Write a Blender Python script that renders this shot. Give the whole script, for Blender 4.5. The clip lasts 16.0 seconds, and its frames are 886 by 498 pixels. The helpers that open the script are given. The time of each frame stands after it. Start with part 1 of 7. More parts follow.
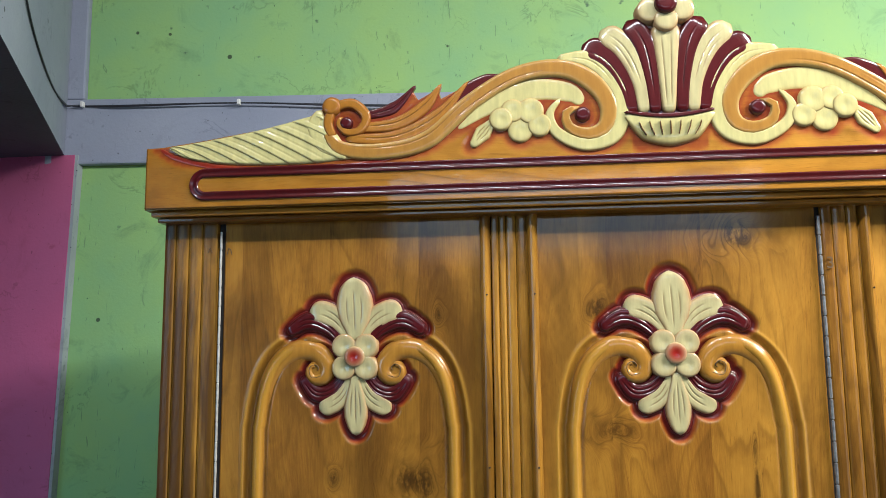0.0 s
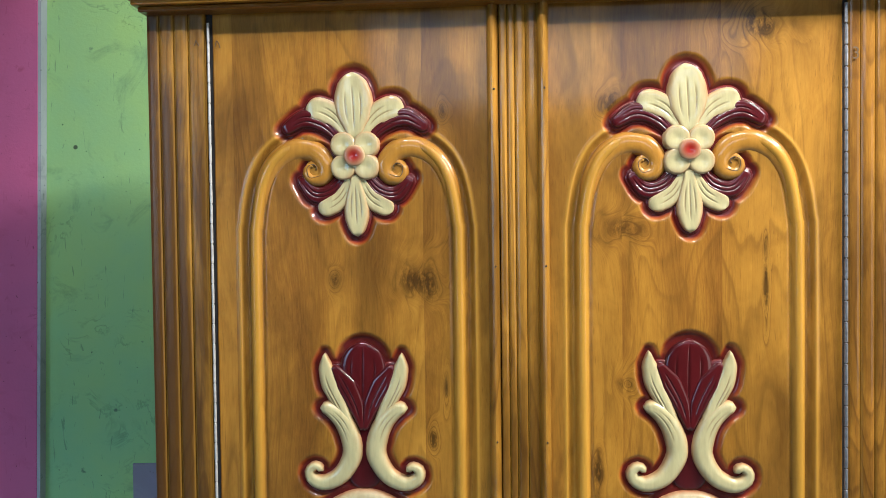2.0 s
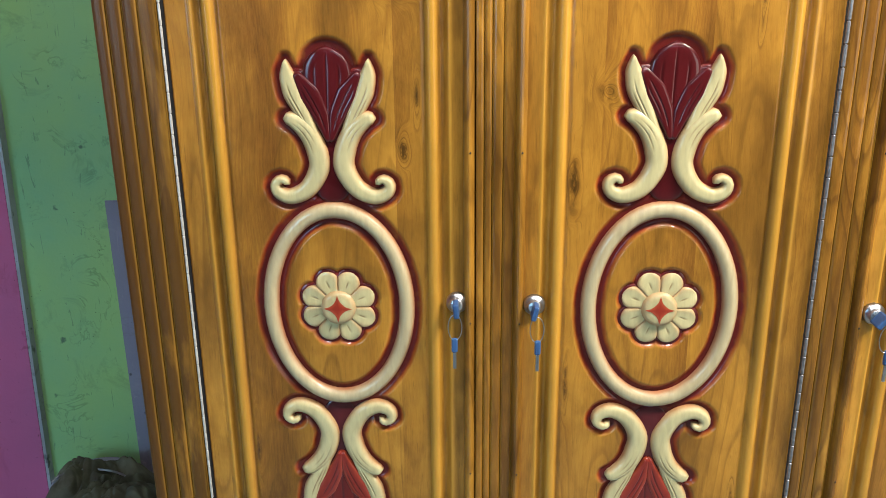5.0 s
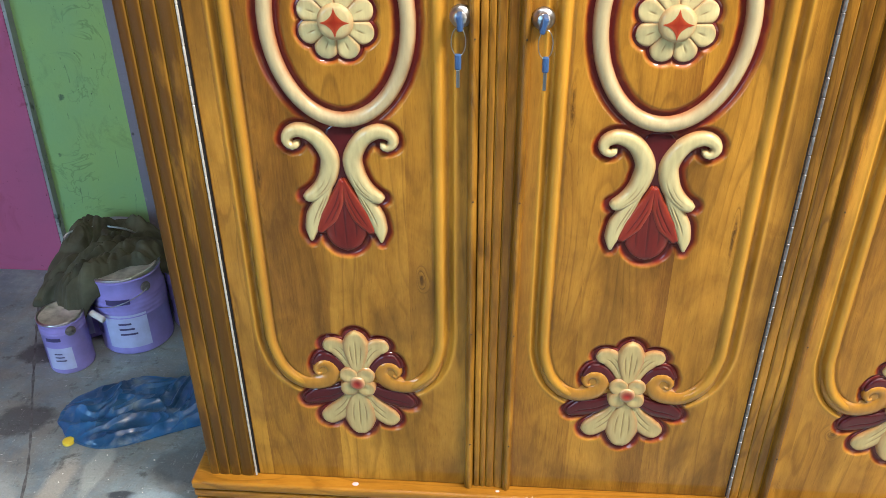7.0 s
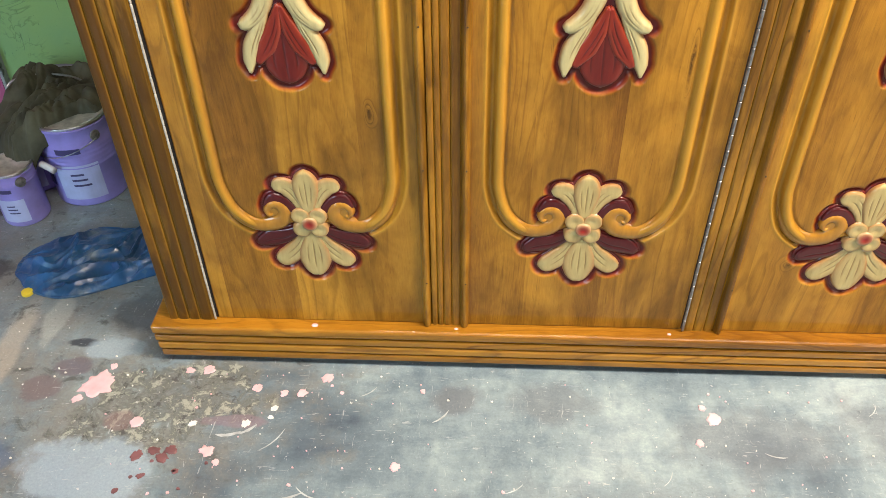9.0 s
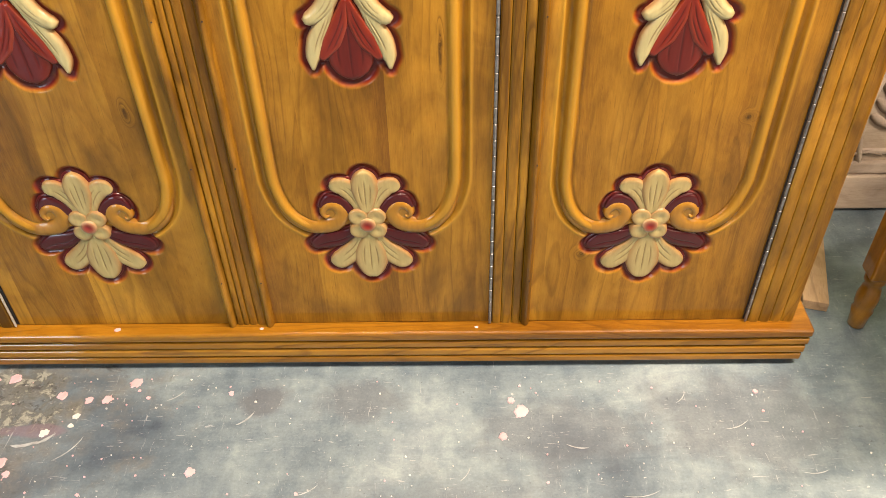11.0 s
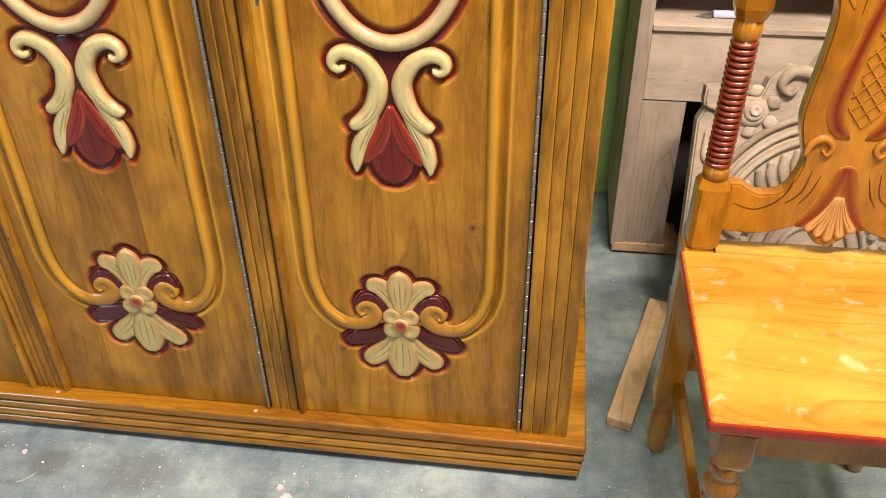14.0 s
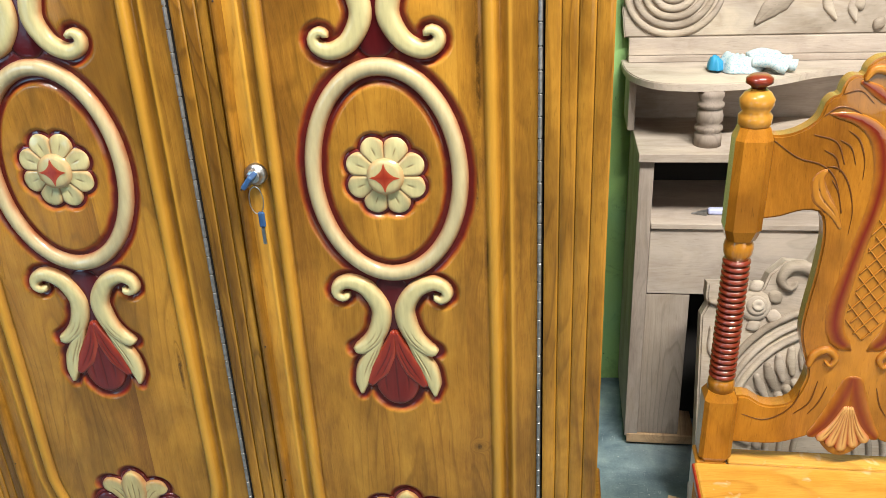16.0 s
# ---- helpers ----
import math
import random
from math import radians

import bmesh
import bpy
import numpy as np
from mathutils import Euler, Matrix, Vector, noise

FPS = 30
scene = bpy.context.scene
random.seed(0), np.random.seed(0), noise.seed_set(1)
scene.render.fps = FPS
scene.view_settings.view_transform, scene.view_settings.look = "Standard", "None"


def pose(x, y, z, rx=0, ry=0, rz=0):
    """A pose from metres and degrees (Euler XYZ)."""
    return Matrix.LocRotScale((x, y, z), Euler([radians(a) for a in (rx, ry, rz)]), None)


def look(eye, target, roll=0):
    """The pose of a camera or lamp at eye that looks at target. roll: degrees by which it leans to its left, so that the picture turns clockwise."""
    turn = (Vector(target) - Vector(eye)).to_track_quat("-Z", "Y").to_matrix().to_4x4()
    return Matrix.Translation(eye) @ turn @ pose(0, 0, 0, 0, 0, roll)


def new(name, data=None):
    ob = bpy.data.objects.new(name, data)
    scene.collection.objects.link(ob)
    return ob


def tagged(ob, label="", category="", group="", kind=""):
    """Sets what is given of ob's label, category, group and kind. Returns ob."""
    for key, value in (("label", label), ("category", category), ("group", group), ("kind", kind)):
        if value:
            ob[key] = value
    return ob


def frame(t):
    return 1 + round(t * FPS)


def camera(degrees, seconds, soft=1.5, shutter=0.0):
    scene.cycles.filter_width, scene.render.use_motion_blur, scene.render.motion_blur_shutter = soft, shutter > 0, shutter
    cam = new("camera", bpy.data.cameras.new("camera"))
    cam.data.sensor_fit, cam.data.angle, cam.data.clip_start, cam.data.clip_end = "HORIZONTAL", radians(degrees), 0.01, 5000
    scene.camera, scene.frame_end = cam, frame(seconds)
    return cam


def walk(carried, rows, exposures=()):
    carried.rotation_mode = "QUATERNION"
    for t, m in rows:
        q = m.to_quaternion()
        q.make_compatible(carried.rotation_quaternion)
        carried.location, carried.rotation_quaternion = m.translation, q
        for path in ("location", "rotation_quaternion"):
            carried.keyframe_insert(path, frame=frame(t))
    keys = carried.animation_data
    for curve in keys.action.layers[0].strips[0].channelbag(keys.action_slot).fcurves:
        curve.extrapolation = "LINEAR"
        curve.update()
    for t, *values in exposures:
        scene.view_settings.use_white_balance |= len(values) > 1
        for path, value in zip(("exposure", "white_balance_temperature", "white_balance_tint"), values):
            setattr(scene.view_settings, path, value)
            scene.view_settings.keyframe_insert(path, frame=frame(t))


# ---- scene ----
cam = camera(56.5, 16.0, soft=0.55)
PATH = [
    (0, (-0.19, -1.14, 1.487), (-0.398, 0.83, 1.763), -0.6),
    (0.5, (-0.21, -1.134, 1.459), (-0.402, 0.845, 1.675), -0.5),
    (1, (-0.226, -1.115, 1.437), (-0.403, 0.874, 1.55), -0.6),
    (1.5, (-0.232, -1.102, 1.419), (-0.404, 0.89, 1.448), -0.8),
    (1.8, (-0.231, -1.095, 1.402), (-0.398, 0.898, 1.397), -0.8),
    (2, (-0.233, -1.089, 1.401), (-0.39, 0.904, 1.35), -0.7),
    (2.5, (-0.228, -1.081, 1.388), (-0.362, 0.911, 1.263), -0.7),
    (3, (-0.227, -1.076, 1.366), (-0.34, 0.911, 1.162), -0.5),
    (3.5, (-0.229, -1.07, 1.347), (-0.337, 0.907, 1.063), -0.2),
    (3.7, (-0.23, -1.065, 1.34), (-0.334, 0.908, 1.027), -0.2),
    (5.8, (-0.217, -1.028, 1.273), (-0.345, 0.821, 0.522), -0.6),
    (6, (-0.216, -1.039, 1.254), (-0.347, 0.799, 0.478), -0.3),
    (6.5, (-0.215, -1.039, 1.221), (-0.343, 0.74, 0.316), -0.4),
    (7, (-0.211, -1.039, 1.195), (-0.346, 0.673, 0.169), -0.5),
    (7.5, (-0.209, -1.041, 1.178), (-0.336, 0.599, 0.041), 0.1),
    (8, (-0.202, -1.045, 1.156), (-0.323, 0.537, -0.062), 0.3),
    (8.2, (-0.196, -1.045, 1.15), (-0.315, 0.519, -0.091), -0.0),
    (10.3, (0.003, -0.986, 1.14), (-0.051, 0.51, -0.186), -1.6),
    (10.5, (0.048, -0.986, 1.14), (-0.012, 0.51, -0.186), -1.85),
    (11, (0.138, -0.995, 1.128), (0.104, 0.51, -0.189), -1.4),
    (11.5, (0.199, -0.987, 1.124), (0.197, 0.512, -0.2), -1.7),
    (12, (0.297, -0.933, 1.105), (0.322, 0.561, -0.225), -2.0),
    (12.5, (0.385, -0.889, 1.097), (0.395, 0.573, -0.267), -0.7),
    (13, (0.516, -0.933, 1.103), (0.448, 0.533, -0.256), 0.6),
    (13.5, (0.622, -0.962, 1.133), (0.447, 0.579, -0.13), 0.1),
    (14, (0.643, -0.98, 1.158), (0.412, 0.636, 0.003), -0.7),
    (14.5, (0.649, -0.977, 1.188), (0.392, 0.714, 0.151), -1.7),
    (15, (0.653, -0.972, 1.2), (0.386, 0.765, 0.243), -2.6),
    (15.5, (0.655, -0.956, 1.222), (0.38, 0.816, 0.335), -2.6),
    (16, (0.657, -0.949, 1.238), (0.372, 0.852, 0.417), -2.7),
]
walk(cam, [(t, look(eye, target, roll)) for t, eye, target, roll in PATH], exposures=[(0.0, 0.14, 5600, 11), (1.0, 0.42, 5700, 13), (2.0, 0.56, 5600, 14), (2.5, 0.66, 5300, 12), (3.5, 0.68, 5400, 12), (6.0, 0.98, 6200, 17), (7.0, 1.12, 6300, 18), (8.0, 1.12, 6400, 17), (10.5, 1.05, 7800, 26), (12.5, 0.80, 7800, 26), (14.0, 0.82, 7400, 23), (15.0, 0.79, 6700, 17), (16.0, 0.79, 6000, 11)])

# ---------------------------------------------------------------- world and light
world = bpy.data.worlds.new("world")
scene.world = world
world.use_nodes = True
wn = world.node_tree.nodes
wn["Background"].inputs["Color"].default_value = (0.75, 0.85, 1.0, 1)
wn["Background"].inputs["Strength"].default_value = 0.01


def area_lamp(name, eye, target, sx, sy, watts, colour, spread=180):
    data = bpy.data.lights.new(name, "AREA")
    data.shape, data.size, data.size_y = "RECTANGLE", sx, sy
    data.energy, data.color, data.spread = watts, colour, radians(spread)
    ob = new(name, data)
    ob.matrix_world = look(eye, target)
    return ob


# two tube lamps above the workshop floor, an unseen fill lamp added on the chair's side, bluish daylight from a doorway
# opposite and from a high window behind
area_lamp("tube_light", (-0.15, -0.95, 2.60), (-0.15, 0.0, 1.3), 1.2, 0.06, 17, (1.0, 0.96, 0.86))
area_lamp("tube_light", (1.30, -0.60, 2.58), (0.9, 0.3, 0.6), 1.2, 0.06, 76, (1.0, 0.92, 0.76))
area_lamp("window_light", (2.5, -2.4, 1.25), (0.6, 0.0, 0.5), 1.6, 1.5, 13, (1.0, 0.90, 0.72))
area_lamp("doorway_light", (-3.12, -3.1, 1.25), (-1.25, 0.25, 0.0), 2.0, 2.2, 10, (0.42, 0.78, 1.0), 58)
area_lamp("high_window_light", (0.1, -4.3, 2.45), (0.2, 0.0, 0.7), 2.4, 0.5, 11, (0.70, 0.90, 1.0))


# ---------------------------------------------------------------- materials
def material(name):
    m = bpy.data.materials.new(name)
    m.use_nodes = True
    return m, m.node_tree.nodes, m.node_tree.links, m.node_tree.nodes["Principled BSDF"]


def ramp(n, stops):
    r = n.new("ShaderNodeValToRGB")
    els = r.color_ramp.elements
    while len(els) < len(stops):
        els.new(0.5)
    for e, (p, c) in zip(els, stops):
        e.position = p
        e.color = c if len(c) == 4 else (*c, 1)
    return r


def coords(n, l, scale, random_shift=True, space="Object"):
    """Object coordinates, scaled, shifted by the object's own random number."""
    tc = n.new("ShaderNodeTexCoord")
    mp = n.new("ShaderNodeMapping")
    mp.inputs["Scale"].default_value = scale
    l.new(tc.outputs[space], mp.inputs["Vector"])
    if random_shift:
        info = n.new("ShaderNodeObjectInfo")
        mul = n.new("ShaderNodeMath")
        mul.operation = "MULTIPLY"
        mul.inputs[1].default_value = 37.0
        l.new(info.outputs["Random"], mul.inputs[0])
        cb = n.new("ShaderNodeCombineXYZ")
        for k in "XYZ":
            l.new(mul.outputs[0], cb.inputs[k])
        l.new(cb.outputs[0], mp.inputs["Location"])
    return mp


def tex(n, l, vec, scale, detail=4, rough=0.55, dist=0.0):
    t = n.new("ShaderNodeTexNoise")
    t.inputs["Scale"].default_value = scale
    t.inputs["Detail"].default_value = detail
    t.inputs["Roughness"].default_value = rough
    t.inputs["Distortion"].default_value = dist
    l.new(vec.outputs[0], t.inputs["Vector"])
    return t


def mixc(n, l, fac, a, b, mode="MIX"):
    m = n.new("ShaderNodeMix")
    m.data_type, m.blend_type = "RGBA", mode
    for sock, v in ((m.inputs[0], fac), (m.inputs[6], a), (m.inputs[7], b)):
        if hasattr(v, "is_output"):
            l.new(v, sock)
        elif isinstance(v, tuple):
            sock.default_value = v if len(v) == 4 else (*v, 1)
        else:
            sock.default_value = v
    return m.outputs[2]


def maths(n, l, op, a, b=0.0, clamp=False):
    m = n.new("ShaderNodeMath")
    m.operation, m.use_clamp = op, clamp
    for sock, v in ((m.inputs[0], a), (m.inputs[1], b)):
        if hasattr(v, "is_output"):
            l.new(v, sock)
        else:
            sock.default_value = v
    return m.outputs[0]


def attribute(n, name):
    a = n.new("ShaderNodeAttribute")
    a.attribute_name = name
    return a.outputs["Fac"]


def bump(n, l, p, height, strength, distance=0.002, coat=False):
    b = n.new("ShaderNodeBump")
    b.inputs["Strength"].default_value = strength
    b.inputs["Distance"].default_value = distance
    l.new(height, b.inputs["Height"])
    l.new(b.outputs[0], p.inputs["Normal"])
    if coat:
        l.new(b.outputs[0], p.inputs["Coat Normal"])


def gloss(p, rough, coat=0.0, coat_rough=0.08):
    if coat > 0.3:
        p.inputs["Specular IOR Level"].default_value = 0.15
    p.inputs["Roughness"].default_value = rough
    p.inputs["Coat Weight"].default_value = coat
    p.inputs["Coat Roughness"].default_value = coat_rough


def wood(name, dark, mid, light, axis="Z", coat=0.6, rough=0.42, knots=True, stain=False, coat_rough=0.1, boards=0.0, grain=1.0, smoke=0.0, lines=0.7, smoke_from=0.46, pale_smear=0.0, cloudy=0.75):
    """Plain-sawn timber with the grain along one axis: fine pores, cathedral lines, knots, glued boards, smoky stain."""
    m, n, l, p = material(name)
    long = {"X": (0.05, 1, 1), "Y": (1, 0.05, 1), "Z": (1, 1, 0.05)}[axis]
    base = coords(n, l, (1, 1, 1))
    warp = tex(n, l, base, 2.4, 2)
    add = n.new("ShaderNodeVectorMath")
    add.operation = "MULTIPLY_ADD"
    add.inputs[1].default_value = (0.045, 0.045, 0.045)
    l.new(warp.outputs["Color"], add.inputs[0])
    l.new(base.outputs[0], add.inputs[2])
    bent = add
    if stain:
        # the grain bends round a knot
        bend = n.new("ShaderNodeCombineXYZ")
        l.new(maths(n, l, "MULTIPLY", attribute(n, "knot"), 0.05), bend.inputs["X"])
        bent = n.new("ShaderNodeVectorMath")
        bent.operation = "ADD"
        l.new(add.outputs[0], bent.inputs[0])
        l.new(bend.outputs[0], bent.inputs[1])
    vec = bent.outputs[0]
    if boards:
        # each glued board has a grain of its own
        sep = n.new("ShaderNodeSeparateXYZ")
        l.new(base.outputs[0], sep.inputs[0])
        cell = maths(n, l, "FLOOR", maths(n, l, "DIVIDE", sep.outputs["X"], boards))
        wnz = n.new("ShaderNodeTexWhiteNoise")
        wnz.noise_dimensions = "1D"
        l.new(cell, wnz.inputs["W"])
        jump = n.new("ShaderNodeVectorMath")
        jump.operation = "MULTIPLY_ADD"
        jump.inputs[1].default_value = (5, 5, 5)
        l.new(wnz.outputs["Color"], jump.inputs[0])
        l.new(vec, jump.inputs[2])
        vec = jump.outputs[0]
    st = n.new("ShaderNodeMapping")
    st.inputs["Scale"].default_value = long
    l.new(vec, st.inputs["Vector"])
    broad = tex(n, l, st, 8 * grain, 3, 0.5, 0.2)
    fine = tex(n, l, st, 420 * grain, 5, 0.8)
    ps = n.new("ShaderNodeMapping")
    ps.inputs["Scale"].default_value = tuple(0.5 if k < 0.5 else 1 for k in long)
    l.new(st.outputs[0], ps.inputs["Vector"])
    pores = tex(n, l, ps, 620 * grain, 2, 0.6)
    # growth rings: contour lines of a long figure, closing round the knots; each ring darkens towards its late wood
    cs = n.new("ShaderNodeMapping")
    cs.inputs["Scale"].default_value = tuple(0.13 if k < 0.5 else 1 for k in long)
    l.new(vec, cs.inputs["Vector"])
    figure = tex(n, l, cs, 5.5 * grain, 3, 0.42, 0.25)
    field = maths(n, l, "MULTIPLY", figure.outputs["Fac"], 30.0)
    if stain:
        field = maths(n, l, "ADD", field, maths(n, l, "MULTIPLY", attribute(n, "knot"), 2.4))
    turn = maths(n, l, "FRACT", field)
    rl = ramp(n, [(0.0, (0.30,) * 3), (0.05, (0.0,) * 3), (0.45, (0.06,) * 3), (0.74, (0.30,) * 3), (0.90, (1.0,) * 3), (0.97, (0.8,) * 3), (1.0, (0.30,) * 3)])
    l.new(turn, rl.inputs[0])
    part_on = ramp(n, [(0.38, (0.22,) * 3), (0.60, (1, 1, 1))])
    l.new(tex(n, l, coords(n, l, tuple(0.4 if k < 0.5 else 1.0 for k in long)), 9, 3).outputs["Fac"], part_on.inputs[0])
    ring = maths(n, l, "MULTIPLY", rl.outputs[0], part_on.outputs[0])
    v = maths(n, l, "ADD", maths(n, l, "MULTIPLY", broad.outputs["Fac"], 0.72), maths(n, l, "MULTIPLY", fine.outputs["Fac"], 0.28))
    r = ramp(n, [(0.36, dark), (0.50, mid), (0.64, light)])
    l.new(v, r.inputs[0])
    ring = maths(n, l, "MULTIPLY", ring, lines * 0.95, True)
    if stain:
        ring = maths(n, l, "ADD", ring, maths(n, l, "MULTIPLY", rl.outputs[0], maths(n, l, "MULTIPLY", maths(n, l, "POWER", attribute(n, "knot"), 0.8), 0.45)), True)
    col = mixc(n, l, ring, r.outputs[0], tuple(0.55 * c for c in dark))
    pr = ramp(n, [(0.63, (0, 0, 0)), (0.71, (1, 1, 1))])
    l.new(pores.outputs["Fac"], pr.inputs[0])
    col = mixc(n, l, maths(n, l, "MULTIPLY", pr.outputs[0], 0.34), col, tuple(0.4 * c for c in dark))
    cloud = tex(n, l, coords(n, l, tuple(0.55 if k < 0.5 else 1.0 for k in long)), 6.5, 5, 0.6, 0.3)
    cr = ramp(n, [(0.36, (0.54, 0.51, 0.46)), (0.50, (0.93, 0.92, 0.92)), (0.66, (1.18, 1.16, 1.06))])
    l.new(cloud.outputs["Fac"], cr.inputs[0])
    col = mixc(n, l, cloudy, col, cr.outputs[0], "MULTIPLY")
    # curly figure: short pale and dull flecks across the grain
    fl = tex(n, l, coords(n, l, tuple(0.5 if k < 0.5 else 1.0 for k in long)), 17, 4, 0.6, 1.4)
    fr = ramp(n, [(0.34, (0.78, 0.74, 0.68)), (0.50, (1, 1, 1)), (0.66, (1.16, 1.15, 1.12))])
    l.new(fl.outputs["Fac"], fr.inputs[0])
    col = mixc(n, l, 0.9 * cloudy, col, fr.outputs[0], "MULTIPLY")
    if boards:
        br = ramp(n, [(0.0, (0.93, 0.91, 0.88)), (1.0, (1.06, 1.04, 1.0))])
        l.new(wnz.outputs["Value"], br.inputs[0])
        col = mixc(n, l, 0.8, col, br.outputs[0], "MULTIPLY")
    if smoke:
        sm = tex(n, l, coords(n, l, tuple(0.35 if k < 0.5 else 1.6 for k in long)), 7, 5, 0.62, 0.5)
        sr = ramp(n, [(smoke_from, (0, 0, 0)), (smoke_from + 0.2, (1, 1, 1))])
        l.new(sm.outputs["Fac"], sr.inputs[0])
        col = mixc(n, l, maths(n, l, "MULTIPLY", sr.outputs[0], smoke), col, tuple(0.35 * c for c in dark))
    if knots:
        kn = coords(n, l, {"X": (1.6, 5, 5), "Y": (5, 1.6, 5), "Z": (5, 5, 2.0)}[axis])
        vo = n.new("ShaderNodeTexVoronoi")
        vo.inputs["Scale"].default_value = 1.0
        wob = tex(n, l, base, 40, 4, 0.7)
        l.new(kn.outputs[0], vo.inputs["Vector"])
        dd = maths(n, l, "ADD", vo.outputs["Distance"], maths(n, l, "MULTIPLY", wob.outputs["Fac"], 0.22))
        kr = ramp(n, [(0.14, (1, 1, 1)), (0.18, (0.45, 0.45, 0.45)), (0.26, (0, 0, 0))])
        l.new(dd, kr.inputs[0])
        col = mixc(n, l, maths(n, l, "MULTIPLY", kr.outputs[0], 0.6), col, tuple(0.3 * c for c in dark))
    if axis == "Z":
        col = mixc(n, l, maths(n, l, "MULTIPLY", attribute(n, "pale"), 0.55 if stain else 0.32), col, (0.53, 0.275, 0.030))
    if stain:
        kd = maths(n, l, "POWER", attribute(n, "knot"), 2.0)
        wob2 = tex(n, l, coords(n, l, (1, 1, 0.45)), 95, 5, 0.75)
        wr = ramp(n, [(0.38, (0.08,) * 3), (0.54, (1, 1, 1))])
        l.new(wob2.outputs["Fac"], wr.inputs[0])
        col = mixc(n, l, maths(n, l, "MULTIPLY", maths(n, l, "MULTIPLY", kd, wr.outputs[0]), 0.9, True), col, tuple(0.18 * c for c in dark))
        s = attribute(n, "stain")
        sn = tex(n, l, base, 60, 2)
        s2 = maths(n, l, "MULTIPLY", s, maths(n, l, "ADD", sn.outputs["Fac"], 0.55), True)
        rr = ramp(n, [(0.0, (0.33, 0.095, 0.010)), (0.32, (0.32, 0.040, 0.008)), (0.72, (0.20, 0.016, 0.007)), (1.0, (0.095, 0.008, 0.005))])
        l.new(s, rr.inputs[0])
        col = mixc(n, l, s2, col, rr.outputs[0])
    if pale_smear:
        # pale smears from noise
        du = tex(n, l, coords(n, l, (1, 1, 1), False), 34, 3, 0.5, 0.3)
        dr = ramp(n, [(0.62, (0, 0, 0)), (0.72, (1, 1, 1))])
        l.new(du.outputs["Fac"], dr.inputs[0])
        col = mixc(n, l, maths(n, l, "MULTIPLY", dr.outputs[0], pale_smear), col, (0.80, 0.74, 0.62))
    l.new(col, p.inputs["Base Color"])
    gloss(p, rough, coat, coat_rough)
    bump(n, l, p, maths(n, l, "ADD", fine.outputs["Fac"], maths(n, l, "MULTIPLY", broad.outputs["Fac"], 0.8)), 0.2, 0.0010)
    if coat:
        skin = n.new("ShaderNodeBump")
        skin.inputs["Strength"].default_value, skin.inputs["Distance"].default_value = 0.14, 0.0006
        l.new(tex(n, l, base, 55, 2, 0.5).outputs["Fac"], skin.inputs["Height"])
        l.new(skin.outputs[0], p.inputs["Coat Normal"])
    return m


TEAK = ((0.185, 0.073, 0.008), (0.350, 0.163, 0.017), (0.455, 0.228, 0.028))
M_DOOR = wood("teak_door", *TEAK, stain=True, knots=False, boards=0.127, coat=0.5, coat_rough=0.10, rough=0.42, smoke=0.6, lines=0.42, smoke_from=0.50)
M_TEAK = wood("teak_post", *TEAK, coat=0.5, rough=0.40, smoke=0.8, smoke_from=0.42)
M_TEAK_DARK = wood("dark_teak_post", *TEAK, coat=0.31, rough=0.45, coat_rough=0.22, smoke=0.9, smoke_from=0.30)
M_TEAK_X = wood("teak_rail", (0.19, 0.068, 0.006), (0.35, 0.150, 0.013), (0.44, 0.205, 0.024), axis="X", coat=0.8, rough=0.3, coat_rough=0.06, knots=False, cloudy=0.4)
M_CROWN = wood("teak_crown", (0.21, 0.078, 0.007), (0.36, 0.158, 0.015), (0.45, 0.215, 0.026), axis="X", coat=0.8, rough=0.3, coat_rough=0.05, knots=False, stain=True)
M_CHAIR = wood("varnished_chair", (0.155, 0.050, 0.004), (0.295, 0.115, 0.009), (0.37, 0.155, 0.014), axis="Z", coat=0.85, rough=0.28, coat_rough=0.05, knots=False, lines=0.22)
M_SEAT = wood("varnished_seat", (0.33, 0.135, 0.013), (0.46, 0.230, 0.034), (0.54, 0.295, 0.052), axis="X", coat=0.9, rough=0.26, coat_rough=0.05, knots=False, lines=0.5, pale_smear=0.2, cloudy=0.3)
M_RAW = wood("raw_timber", (0.33, 0.270, 0.225), (0.44, 0.375, 0.325), (0.50, 0.435, 0.38), axis="X", coat=0.0, rough=0.8, lines=0.25, cloudy=0.5)
M_RAW_Z = wood("raw_timber_upright", (0.27, 0.220, 0.185), (0.37, 0.312, 0.270), (0.43, 0.372, 0.325), axis="Z", coat=0.0, rough=0.8, lines=0.45, cloudy=0.5)
M_CARVED = wood("raw_carving", (0.27, 0.225, 0.18), (0.39, 0.330, 0.275), (0.46, 0.40, 0.34), axis="X", coat=0.0, rough=0.85, knots=False, lines=0.15)
M_PLANK = wood("plank", (0.30, 0.175, 0.09), (0.48, 0.325, 0.195), (0.56, 0.40, 0.25), axis="Y", coat=0.0, rough=0.8, knots=False, lines=0.4)


